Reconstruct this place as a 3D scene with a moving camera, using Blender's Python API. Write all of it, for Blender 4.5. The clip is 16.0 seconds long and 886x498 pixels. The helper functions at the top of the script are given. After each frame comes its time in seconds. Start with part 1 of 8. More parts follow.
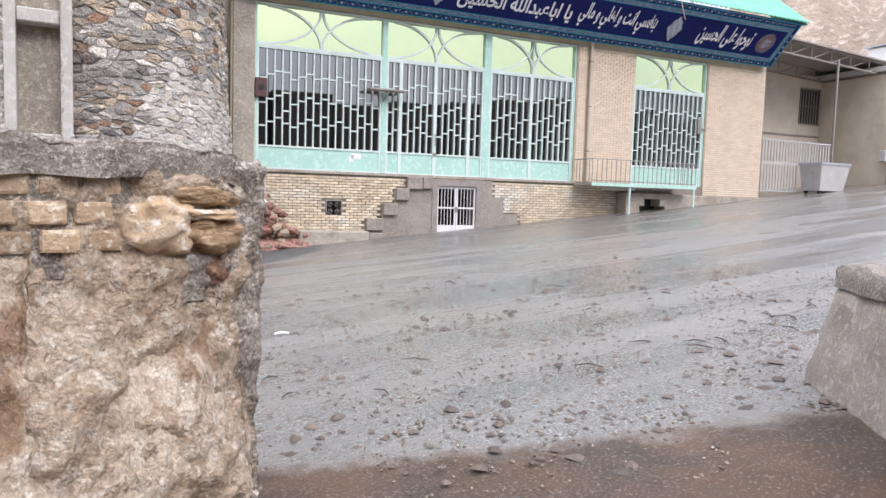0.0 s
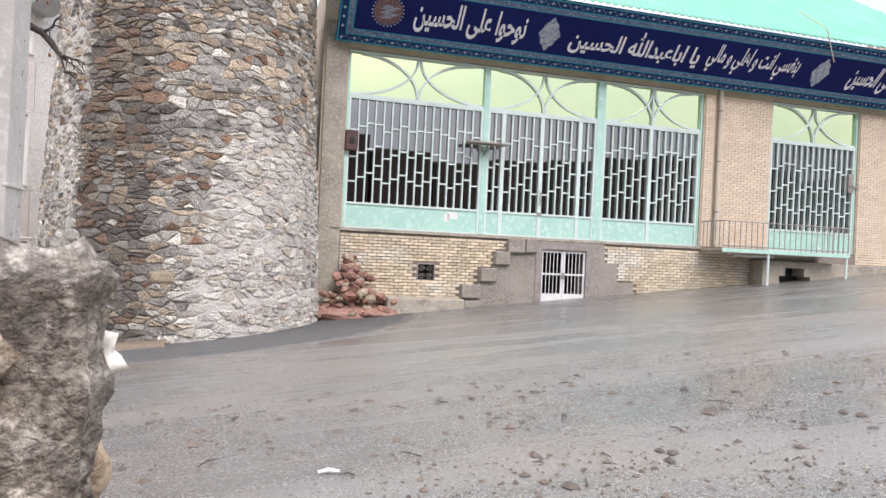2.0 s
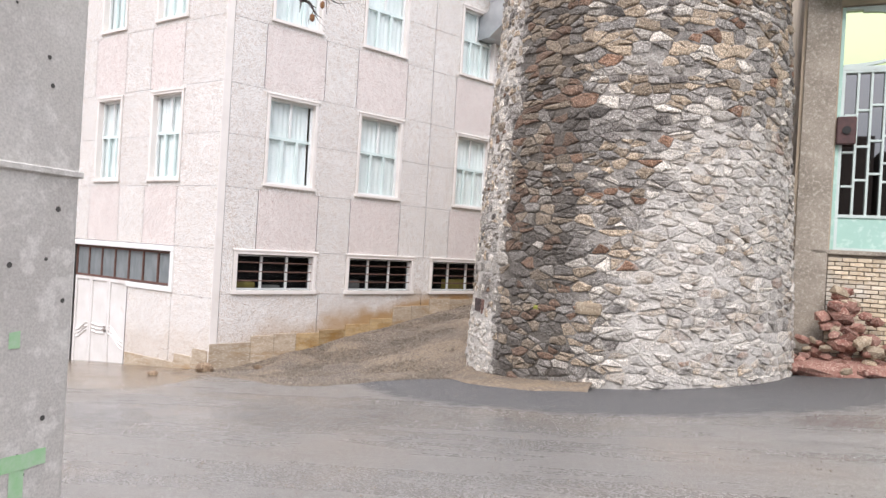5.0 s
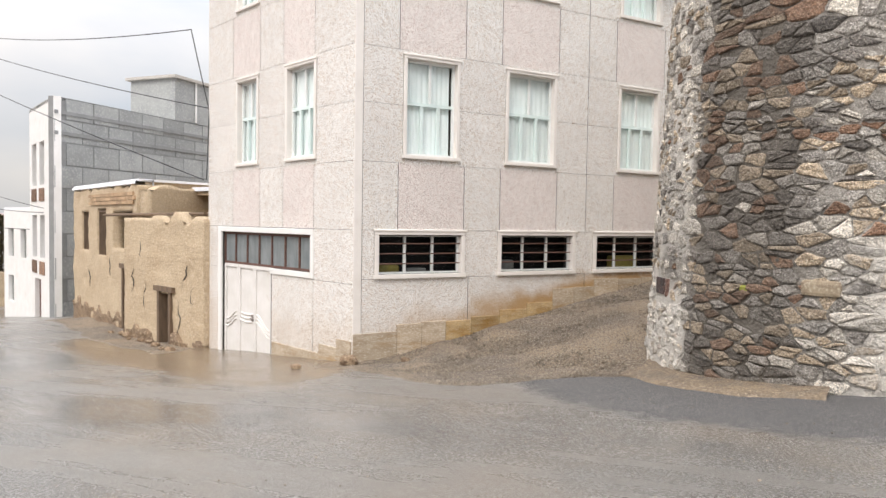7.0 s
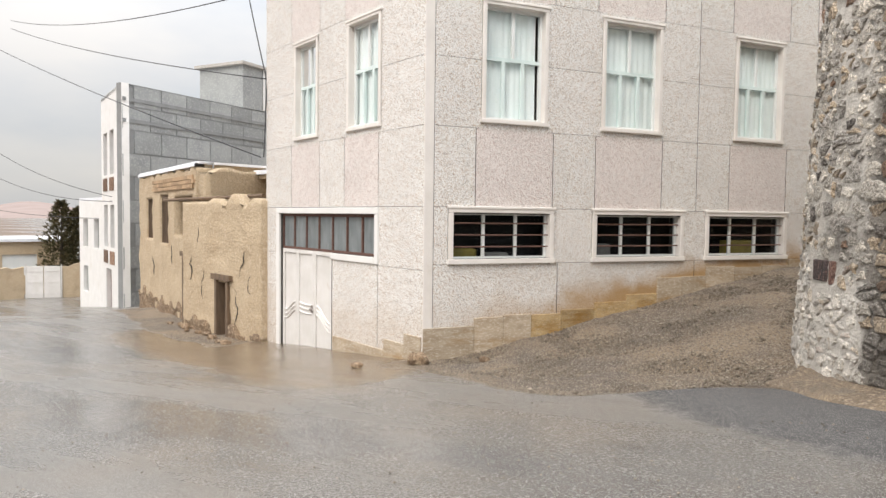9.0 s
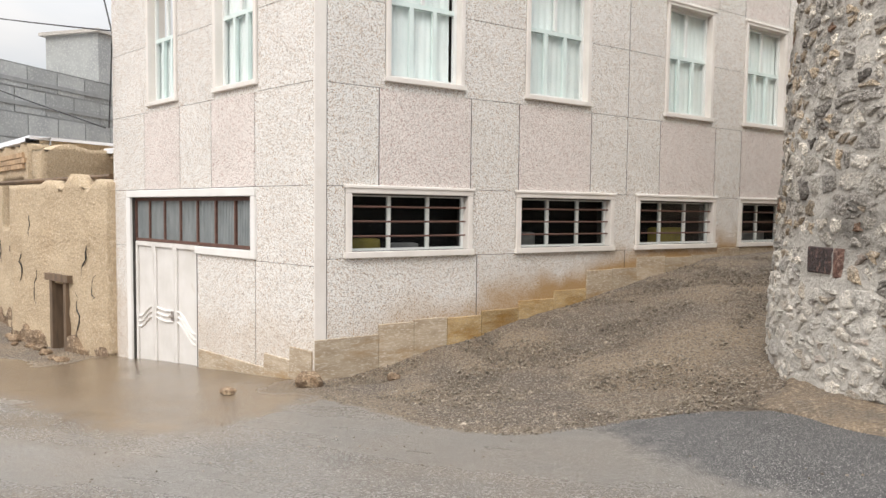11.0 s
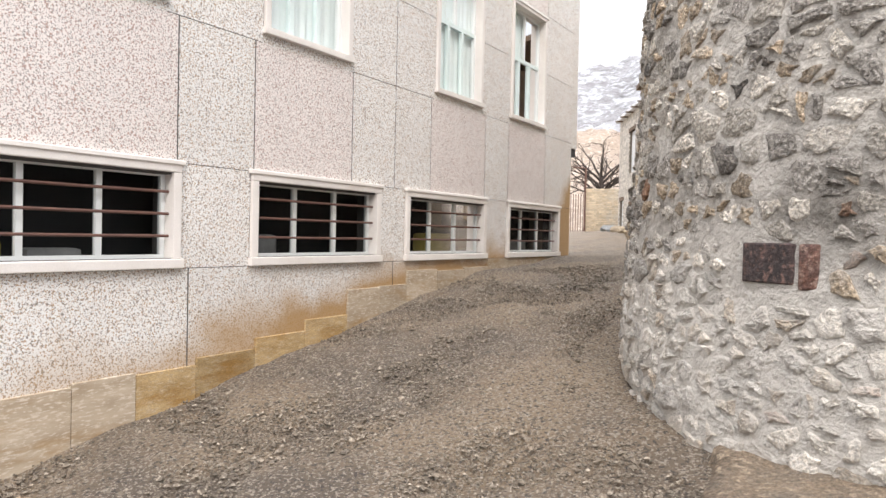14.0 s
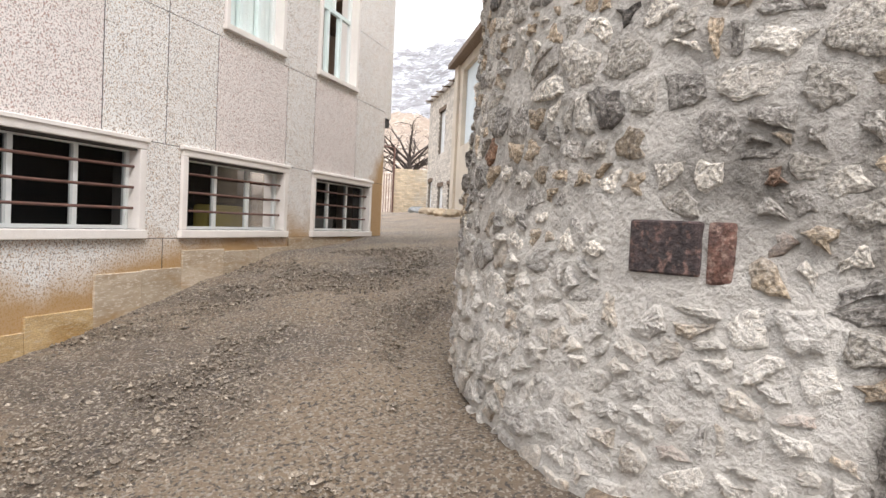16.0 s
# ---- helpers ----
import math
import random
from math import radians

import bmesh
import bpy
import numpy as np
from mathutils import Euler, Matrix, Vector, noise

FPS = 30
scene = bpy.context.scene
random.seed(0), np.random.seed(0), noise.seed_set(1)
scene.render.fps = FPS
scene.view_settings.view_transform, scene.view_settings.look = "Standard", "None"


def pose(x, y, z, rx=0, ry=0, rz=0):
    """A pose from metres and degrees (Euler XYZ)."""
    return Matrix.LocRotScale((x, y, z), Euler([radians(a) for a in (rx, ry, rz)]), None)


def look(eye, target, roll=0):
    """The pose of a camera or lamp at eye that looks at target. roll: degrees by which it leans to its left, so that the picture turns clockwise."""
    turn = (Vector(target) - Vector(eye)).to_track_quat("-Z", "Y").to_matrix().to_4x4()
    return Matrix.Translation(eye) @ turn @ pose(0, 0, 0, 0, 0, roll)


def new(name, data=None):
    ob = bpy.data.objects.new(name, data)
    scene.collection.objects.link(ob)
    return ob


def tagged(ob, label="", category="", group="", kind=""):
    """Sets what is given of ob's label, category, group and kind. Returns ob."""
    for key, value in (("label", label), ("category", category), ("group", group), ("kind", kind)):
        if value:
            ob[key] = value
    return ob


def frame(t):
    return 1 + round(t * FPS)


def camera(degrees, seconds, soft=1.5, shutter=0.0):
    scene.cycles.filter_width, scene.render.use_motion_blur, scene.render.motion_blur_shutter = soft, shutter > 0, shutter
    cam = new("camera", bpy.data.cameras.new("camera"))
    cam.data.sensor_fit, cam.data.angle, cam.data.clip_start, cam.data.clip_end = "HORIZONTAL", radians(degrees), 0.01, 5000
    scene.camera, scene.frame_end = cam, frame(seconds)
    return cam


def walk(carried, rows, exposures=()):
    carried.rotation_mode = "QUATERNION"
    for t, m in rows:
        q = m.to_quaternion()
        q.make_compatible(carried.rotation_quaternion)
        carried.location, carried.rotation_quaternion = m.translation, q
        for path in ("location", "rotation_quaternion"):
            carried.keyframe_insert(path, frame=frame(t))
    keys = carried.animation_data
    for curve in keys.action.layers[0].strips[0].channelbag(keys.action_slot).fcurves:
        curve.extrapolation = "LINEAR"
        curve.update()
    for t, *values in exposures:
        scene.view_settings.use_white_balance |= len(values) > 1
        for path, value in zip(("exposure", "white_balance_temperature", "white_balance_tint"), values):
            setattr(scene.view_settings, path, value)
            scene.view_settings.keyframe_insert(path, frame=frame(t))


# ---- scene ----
cam = camera(65.73, 16.0)
PATH = [
    (0, (-0.116, 0.101, 1.440), (0.7558, 1.8946, 1.2865), 1.70),
    (0.5, (0.089, 0.620, 1.393), (0.9356, 2.4255, 1.2406), 2.08),
    (1, (0.305, 1.107, 1.498), (1.1185, 2.9308, 1.3947), 2.39),
    (1.5, (0.476, 1.620, 1.567), (1.2312, 3.4712, 1.5271), 2.64),
    (2, (0.635, 2.080, 1.580), (1.2408, 3.9863, 1.5846), 2.70),
    (2.5, (0.840, 2.493, 1.596), (1.2050, 4.4589, 1.6529), 2.49),
    (3, (1.035, 2.920, 1.661), (1.1351, 4.9132, 1.7860), 2.29),
    (3.3, (1.160, 3.190, 1.694), (1.1266, 5.1841, 1.8437), 1.62),
    (3.5, (1.222, 3.349, 1.720), (1.1047, 5.3389, 1.8779), 2.55),
    (4, (1.326, 3.744, 1.678), (1.0290, 5.7184, 1.8003), 2.95),
    (4.5, (1.339, 4.255, 1.707), (0.8435, 6.1919, 1.7481), 3.03),
    (5, (1.162, 4.750, 1.657), (0.4563, 6.6215, 1.6558), 3.28),
    (5.2, (1.074, 4.944, 1.680), (0.2919, 6.7850, 1.6761), 3.29),
    (7.3, (0.084, 6.683, 1.486), (-1.0419, 8.3329, 1.3994), 0.71),
    (7.6, (-0.091, 6.912, 1.409), (-1.2505, 8.5389, 1.3160), 0.71),
    (7.9, (-0.267, 7.142, 1.333), (-1.4633, 8.7407, 1.2326), 0.71),
    (8.2, (-0.442, 7.371, 1.256), (-1.6846, 8.9345, 1.1492), 0.71),
    (10.3, (-2.026, 8.975, 1.190), (-3.2886, 10.5234, 1.1093), 0.79),
    (10.5, (-2.141, 9.152, 1.136), (-3.3344, 10.7543, 1.0469), 0.66),
    (11, (-2.513, 9.569, 1.079), (-3.5003, 11.3045, 0.9689), 0.64),
    (11.5, (-2.873, 10.033, 1.029), (-3.6755, 11.8614, 0.9083), 0.87),
    (12, (-3.167, 10.540, 0.952), (-3.8181, 12.4272, 0.8384), 1.10),
    (12.5, (-3.454, 11.007, 0.874), (-3.9718, 12.9360, 0.7774), 1.02),
    (13, (-3.703, 11.502, 0.848), (-4.0953, 13.4612, 0.7688), 1.08),
    (13.5, (-3.945, 12.013, 0.839), (-4.2173, 13.9940, 0.7797), 1.06),
    (14, (-4.196, 12.508, 0.789), (-4.3665, 14.5001, 0.7513), 1.24),
    (14.5, (-4.354, 12.996, 0.721), (-4.4160, 14.9946, 0.6885), 1.31),
    (15, (-4.420, 13.454, 0.692), (-4.3244, 15.4512, 0.6541), 1.62),
    (15.5, (-4.392, 13.783, 0.713), (-4.1027, 15.7613, 0.6682), 2.47),
    (16, (-4.181, 13.943, 0.728), (-3.7878, 15.9026, 0.6547), 2.71),
]
walk(cam, [(t, look(eye, target, roll)) for t, eye, target, roll in PATH],
     exposures=[(0.0, 0.46, 6300, 17), (1.5, 0.44, 6450, 16), (4.0, 0.35, 6500, 16), (5.0, 0.42, 6550, 16), (7.3, 0.28, 6950, 12), (10.5, 0.22, 7000, 11), (11.0, 0.24, 7000, 11), (11.5, 0.34, 7000, 11), (12.5, 0.48, 6850, 12), (14.0, 0.58, 6800, 13), (16.0, 0.60, 6750, 13)])

# ---------- world, sun ----------
world = bpy.data.worlds.new("overcast_sky")
scene.world = world
world.use_nodes = True
wn, wl = world.node_tree.nodes, world.node_tree.links
wn.clear()
w_out = wn.new("ShaderNodeOutputWorld")
w_bg = wn.new("ShaderNodeBackground")
w_sky = wn.new("ShaderNodeTexSky")
w_sky.sky_type, w_sky.sun_disc = "NISHITA", False
w_sky.sun_elevation, w_sky.sun_rotation = radians(48), radians(200)
w_sc = wn.new("ShaderNodeVectorMath")
w_sc.operation, w_sc.inputs[3].default_value = "SCALE", 0.12
w_tc = wn.new("ShaderNodeTexCoord")
w_map = wn.new("ShaderNodeMapping")
w_map.inputs["Scale"].default_value = (1.0, 1.0, 2.6)
w_noise = wn.new("ShaderNodeTexNoise")
w_noise.inputs["Scale"].default_value, w_noise.inputs["Detail"].default_value = 2.2, 6.0
w_ramp = wn.new("ShaderNodeValToRGB")
w_ramp.color_ramp.elements[0].position, w_ramp.color_ramp.elements[0].color = 0.32, (0.69, 0.77, 0.88, 1)
w_ramp.color_ramp.elements[1].position, w_ramp.color_ramp.elements[1].color = 0.62, (0.97, 0.98, 1.0, 1)
w_mix = wn.new("ShaderNodeMix")
w_mix.data_type = "RGBA"
w_mix.inputs["Factor"].default_value = 0.88
wl.new(w_tc.outputs["Generated"], w_map.inputs["Vector"])
wl.new(w_map.outputs["Vector"], w_noise.inputs["Vector"])
wl.new(w_noise.outputs["Fac"], w_ramp.inputs["Fac"])
wl.new(w_sky.outputs["Color"], w_sc.inputs[0])
wl.new(w_sc.outputs["Vector"], w_mix.inputs["A"])
wl.new(w_ramp.outputs["Color"], w_mix.inputs["B"])
# an overcast sky is brighter overhead than at the horizon
w_sep = wn.new("ShaderNodeSeparateXYZ")
w_pow = wn.new("ShaderNodeMath")
w_pow.operation, w_pow.use_clamp, w_pow.inputs[1].default_value = "POWER", False, 1.5
w_max = wn.new("ShaderNodeMath")
w_max.operation, w_max.inputs[1].default_value = "MAXIMUM", 0.0
w_mad = wn.new("ShaderNodeMath")
w_mad.operation, w_mad.inputs[1].default_value, w_mad.inputs[2].default_value = "MULTIPLY_ADD", 2.8, 0.62
wl.new(w_tc.outputs["Generated"], w_sep.inputs[0])
wl.new(w_sep.outputs["Z"], w_max.inputs[0])
wl.new(w_max.outputs[0], w_pow.inputs[0])
wl.new(w_pow.outputs[0], w_mad.inputs[0])
wl.new(w_mad.outputs[0], w_bg.inputs["Strength"])
wl.new(w_mix.outputs["Result"], w_bg.inputs["Color"])
wl.new(w_bg.outputs["Background"], w_out.inputs["Surface"])
sun = new("sun", bpy.data.lights.new("sun", "SUN"))
sun.data.energy, sun.data.angle, sun.data.color = 1.5, radians(28), (1.0, 0.965, 0.92)
sun.matrix_world = look((8, -30, 40), (0, 10, 0))


# ---------- materials ----------
def rgba(c):
    return (c[0], c[1], c[2], 1.0)


def mat(name, c1, c2=None, scale=3.0, c3=None, scale3=40.0, rough=0.8, rvar=0.1, metal=0.0, bump=0.2, bscale=60.0, rand=0.0, stain=None, sscale=0.8,
        slo=0.5, shi=0.7, stretch=(1, 1, 1), spec=0.5, bdist=0.01, speck=0.0, spscale=110.0):
    """A surface with a coarse and a fine mottling, stains, relief and a shade of its own for each piece."""
    m = bpy.data.materials.new(name)
    m.use_nodes = True
    n, l = m.node_tree.nodes, m.node_tree.links
    b = n["Principled BSDF"]
    geo = n.new("ShaderNodeNewGeometry")
    mp = n.new("ShaderNodeMapping")
    mp.inputs["Scale"].default_value = stretch
    l.new(geo.outputs["Position"], mp.inputs["Vector"])

    def noise_at(s, detail=5.0, roughn=0.6):
        t = n.new("ShaderNodeTexNoise")
        t.inputs["Scale"].default_value, t.inputs["Detail"].default_value, t.inputs["Roughness"].default_value = s, detail, roughn
        l.new(mp.outputs["Vector"], t.inputs["Vector"])
        return t.outputs["Fac"]

    def ramp(fac, lo, hi):
        r = n.new("ShaderNodeMapRange")
        r.inputs["From Min"].default_value, r.inputs["From Max"].default_value = lo, hi
        l.new(fac, r.inputs["Value"])
        return r.outputs["Result"]

    def mixed(fac, a, bcol):
        x = n.new("ShaderNodeMix")
        x.data_type = "RGBA"
        if hasattr(fac, "links"):
            l.new(fac, x.inputs["Factor"])
        else:
            x.inputs["Factor"].default_value = fac
        for v, k in ((a, "A"), (bcol, "B")):
            if hasattr(v, "links"):
                l.new(v, x.inputs[k])
            else:
                x.inputs[k].default_value = rgba(v)
        return x.outputs["Result"]

    c2 = c2 or tuple(v * 0.8 for v in c1)
    col = mixed(ramp(noise_at(scale), 0.35, 0.65), c1, c2)
    if c3:
        col = mixed(ramp(noise_at(scale3, 3.0), 0.52, 0.64), col, c3)
    if stain:
        col = mixed(ramp(noise_at(sscale, 6.0, 0.7), slo, shi), col, stain)
    if speck:
        mul = n.new("ShaderNodeMix")
        mul.data_type, mul.blend_type = "RGBA", "MULTIPLY"
        mul.inputs["Factor"].default_value = 1.0
        grain = n.new("ShaderNodeMapRange")
        for key, val in (("From Min", 0.36), ("From Max", 0.64), ("To Min", 1 - speck), ("To Max", 1 + speck)):
            grain.inputs[key].default_value = val
        l.new(noise_at(spscale, 3.0, 0.7), grain.inputs["Value"])
        l.new(col, mul.inputs["A"])
        l.new(grain.outputs["Result"], mul.inputs["B"])
        col = mul.outputs["Result"]
    if rand:
        oi = n.new("ShaderNodeObjectInfo")
        add = n.new("ShaderNodeMath")
        l.new(oi.outputs["Random"], add.inputs[0])
        l.new(geo.outputs["Random Per Island"], add.inputs[1])
        fr = n.new("ShaderNodeMath")
        fr.operation = "FRACT"
        l.new(add.outputs[0], fr.inputs[0])
        hsv = n.new("ShaderNodeHueSaturation")
        vr = n.new("ShaderNodeMapRange")
        vr.inputs["To Min"].default_value, vr.inputs["To Max"].default_value = 1 - rand, 1 + rand
        l.new(fr.outputs[0], vr.inputs["Value"])
        l.new(vr.outputs["Result"], hsv.inputs["Value"])
        l.new(col, hsv.inputs["Color"])
        col = hsv.outputs["Color"]
    l.new(col, b.inputs["Base Color"])
    rr = n.new("ShaderNodeMapRange")
    rr.inputs["To Min"].default_value, rr.inputs["To Max"].default_value = max(0.02, rough - rvar), min(1, rough + rvar)
    l.new(noise_at(scale * 2.3), rr.inputs["Value"])
    l.new(rr.outputs["Result"], b.inputs["Roughness"])
    b.inputs["Metallic"].default_value = metal
    b.inputs["Specular IOR Level"].default_value = spec
    if bump:
        bp = n.new("ShaderNodeBump")
        bp.inputs["Strength"].default_value, bp.inputs["Distance"].default_value = bump, bdist
        l.new(noise_at(bscale, 6.0), bp.inputs["Height"])
        l.new(bp.outputs["Normal"], b.inputs["Normal"])
    return m


def glass_mat(name, tint, rough=0.03, see=0.5, ior=1.5):
    """Pane: clear glass over a tint, with a real mirror gloss."""
    m = bpy.data.materials.new(name)
    m.use_nodes = True
    n, l = m.node_tree.nodes, m.node_tree.links
    n.remove(n["Principled BSDF"])
    out = n["Material Output"]
    tr = n.new("ShaderNodeBsdfTransparent")
    tr.inputs["Color"].default_value = rgba(tint)
    gl = n.new("ShaderNodeBsdfGlossy")
    gl.inputs["Roughness"].default_value = rough
    fr = n.new("ShaderNodeFresnel")
    fr.inputs["IOR"].default_value = ior
    ad = n.new("ShaderNodeMath")
    ad.operation, ad.inputs[1].default_value = "ADD", see
    l.new(fr.outputs[0], ad.inputs[0])
    mx = n.new("ShaderNodeMixShader")
    l.new(ad.outputs[0], mx.inputs["Fac"])
    l.new(tr.outputs[0], mx.inputs[1])
    l.new(gl.outputs[0], mx.inputs[2])
    l.new(mx.outputs[0], out.inputs["Surface"])
    return m


def terrazzo(name, ground_col, chip_a, chip_b):
    m = mat(name, ground_col, tuple(v * 0.93 for v in ground_col), scale=1.2, rough=0.62, bump=0.0, rand=0.035)
    n, l = m.node_tree.nodes, m.node_tree.links
    b = n["Principled BSDF"]
    src = b.inputs["Base Color"].links[0].from_socket
    geo = n.new("ShaderNodeNewGeometry")
    for k, (s, lo, hi, chip) in enumerate(((58.0, 0.57, 0.60, chip_a), (84.0, 0.57, 0.60, chip_b))):
        t = n.new("ShaderNodeTexNoise")
        t.inputs["Scale"].default_value, t.inputs["Detail"].default_value = s, 2.0
        l.new(geo.outputs["Position"], t.inputs["Vector"])
        r = n.new("ShaderNodeMapRange")
        r.inputs["From Min"].default_value, r.inputs["From Max"].default_value, r.inputs["To Max"].default_value = lo, hi, 1.0
        l.new(t.outputs["Fac"], r.inputs["Value"])
        x = n.new("ShaderNodeMix")
        x.data_type = "RGBA"
        l.new(r.outputs["Result"], x.inputs["Factor"])
        l.new(src, x.inputs["A"])
        x.inputs["B"].default_value = rgba(chip)
        src = x.outputs["Result"]
    # splashed mud and damp near the street, with a ragged edge
    sep = n.new("ShaderNodeSeparateXYZ")
    l.new(geo.outputs["Position"], sep.inputs[0])
    fall = n.new("ShaderNodeMath")
    fall.operation = "MULTIPLY_ADD"
    fall.inputs[1].default_value, fall.inputs[2].default_value = -0.165, 3.25
    l.new(sep.outputs["Y"], fall.inputs[0])
    hgt = n.new("ShaderNodeMath")
    l.new(sep.outputs["Z"], hgt.inputs[0])
    # a rusty run-off down the far corner
    run = n.new("ShaderNodeMapRange")
    for key, val in (("From Min", 25.75), ("From Max", 26.35), ("To Max", -0.8)):
        run.inputs[key].default_value = val
    l.new(sep.outputs["Y"], run.inputs["Value"])
    low = n.new("ShaderNodeMath")
    l.new(fall.outputs[0], low.inputs[0])
    l.new(run.outputs["Result"], low.inputs[1])
    l.new(low.outputs[0], hgt.inputs[1])
    t = n.new("ShaderNodeTexNoise")
    t.inputs["Scale"].default_value, t.inputs["Detail"].default_value = 1.3, 5.0
    l.new(geo.outputs["Position"], t.inputs["Vector"])
    sub = n.new("ShaderNodeMath")
    sub.operation = "MULTIPLY_ADD"
    sub.inputs[1].default_value = -1.1
    l.new(t.outputs["Fac"], sub.inputs[0])
    l.new(hgt.outputs[0], sub.inputs[2])
    r = n.new("ShaderNodeMapRange")
    r.inputs["From Min"].default_value, r.inputs["From Max"].default_value = -0.30, -0.72
    r.inputs["To Max"].default_value = 0.88
    side = n.new("ShaderNodeMapRange")
    side.inputs["From Min"].default_value, side.inputs["From Max"].default_value = -8.05, -6.4
    side.inputs["To Min"].default_value = 0.22
    l.new(sep.outputs["X"], side.inputs["Value"])
    both = n.new("ShaderNodeMath")
    both.operation = "MULTIPLY"
    l.new(side.outputs["Result"], both.inputs[0])
    l.new(r.outputs["Result"], both.inputs[1])
    l.new(sub.outputs[0], r.inputs["Value"])
    x = n.new("ShaderNodeMix")
    x.data_type = "RGBA"
    l.new(both.outputs[0], x.inputs["Factor"])
    l.new(src, x.inputs["A"])
    x.inputs["B"].default_value = (0.36, 0.205, 0.065, 1)
    l.new(x.outputs["Result"], b.inputs["Base Color"])
    return m


M_STONE = [mat("stone_grey", (0.36, 0.34, 0.31), (0.22, 0.205, 0.19), 9, (0.5, 0.48, 0.44), 45, 0.85, bump=0.6, bscale=35, rand=0.3, bdist=0.02),
           mat("stone_tan", (0.44, 0.35, 0.24), (0.30, 0.23, 0.16), 8, (0.55, 0.48, 0.36), 40, 0.85, bump=0.6, bscale=35, rand=0.3, bdist=0.02),
           mat("stone_dark", (0.155, 0.145, 0.135), (0.09, 0.082, 0.075), 8, (0.3, 0.28, 0.26), 40, 0.82, bump=0.6, bscale=35, rand=0.35, bdist=0.02),
           mat("stone_rust", (0.33, 0.15, 0.075), (0.2, 0.10, 0.065), 8, (0.42, 0.26, 0.16), 40, 0.85, bump=0.6, bscale=35, rand=0.3, bdist=0.02),
           mat("stone_pale", (0.62, 0.59, 0.53), (0.47, 0.44, 0.39), 7, (0.7, 0.68, 0.63), 40, 0.88, bump=0.6, bscale=35, rand=0.18, bdist=0.02)]
M_CEMENT = mat("cement", (0.38, 0.335, 0.275), (0.27, 0.235, 0.19), 1.6, (0.45, 0.405, 0.34), 22, 0.9, speck=0.25, spscale=70, bump=0.7, bscale=30, stain=(0.17, 0.145, 0.115), slo=0.52, shi=0.75)
M_CEMENT_LIGHT = mat("smooth_concrete", (0.48, 0.455, 0.42), (0.40, 0.375, 0.345), 2.4, (0.53, 0.505, 0.47), 18, 0.85, speck=0.12, spscale=160, bump=0.25, bscale=45, stain=(0.36, 0.35, 0.34), slo=0.55, shi=0.8)
M_CAP = mat("rough_cement_cap", (0.255, 0.222, 0.185), (0.155, 0.133, 0.11), 6, (0.38, 0.34, 0.295), 55, 0.95, speck=0.4, spscale=130, bump=0.9, bscale=55, bdist=0.02)
M_ADOBE_STONE = mat("crumbled_limestone", (0.53, 0.43, 0.325), (0.42, 0.32, 0.225), 4.0, (0.61, 0.53, 0.43), 16, 0.95, speck=0.2, spscale=75, bump=1.0, bscale=22, bdist=0.07, stretch=(1, 1, 0.6), stain=(0.26, 0.165, 0.10), sscale=3.2, slo=0.55, shi=0.64)
M_TERR = terrazzo("terrazzo_grey", (0.79, 0.785, 0.765), (0.26, 0.235, 0.21), (0.45, 0.31, 0.20))
M_TERR_PINK = terrazzo("terrazzo_pink", (0.80, 0.745, 0.71), (0.42, 0.28, 0.24), (0.30, 0.27, 0.25))
M_GROOVE = mat("dark_joint", (0.07, 0.065, 0.06), rough=0.9)
M_WHITE = mat("white_paint", (0.80, 0.79, 0.775), (0.74, 0.73, 0.71), 2.0, rough=0.55, bump=0.1, stain=(0.66, 0.62, 0.56), slo=0.6, shi=0.85)
M_WHITE_DOOR = mat("worn_white_door_paint", (0.74, 0.72, 0.70), (0.66, 0.64, 0.61), 2.2, rough=0.5, bump=0.12, stain=(0.5, 0.42, 0.35), sscale=1.6, slo=0.62, shi=0.8)
M_MINT = mat("mint_painted_steel", (0.40, 0.62, 0.53), (0.36, 0.57, 0.49), 1.2, (0.5, 0.68, 0.6), 9, 0.42, bump=0.05, stain=(0.55, 0.60, 0.56), slo=0.6, shi=0.8)
M_MINT_FRAME = mat("pale_green_steel", (0.60, 0.69, 0.65), (0.54, 0.63, 0.59), 1.5, rough=0.42, bump=0.05, stain=(0.35, 0.38, 0.36), slo=0.6, shi=0.8)
M_PVC = mat("white_window_frame", (0.78, 0.80, 0.79), (0.72, 0.75, 0.74), 2.0, rough=0.4, bump=0)
M_MINT_SASH = mat("pale_aqua_sash", (0.70, 0.80, 0.785), (0.65, 0.76, 0.745), 2.0, rough=0.4, bump=0)
M_CURTAIN = mat("pale_curtain", (0.84, 0.89, 0.88), (0.78, 0.85, 0.84), 3.0, rough=0.9, bump=0.1, bscale=160)
M_GLASS = glass_mat("window_glass", (0.95, 0.97, 0.97), see=0.0, ior=1.12)
M_GLASS_DARK = glass_mat("dark_window_glass", (0.55, 0.58, 0.60), see=0.0, ior=1.18)
M_GATE_GLASS = glass_mat("gate_glass", (0.12, 0.13, 0.135), see=0.36, rough=0.015)
M_FILM = mat("yellow_green_mirror_film", (0.80, 0.89, 0.52), (0.74, 0.85, 0.51), 0.8, rough=0.07, rvar=0.02, metal=1.0, bump=0)
M_RUSTBAR = mat("rusty_brown_steel", (0.15, 0.075, 0.055), (0.10, 0.05, 0.04), 12, rough=0.7, bump=0.2)
M_OLD_STEEL = mat("grey_brown_steel", (0.30, 0.27, 0.25), (0.22, 0.19, 0.17), 6, rough=0.6, bump=0.15)
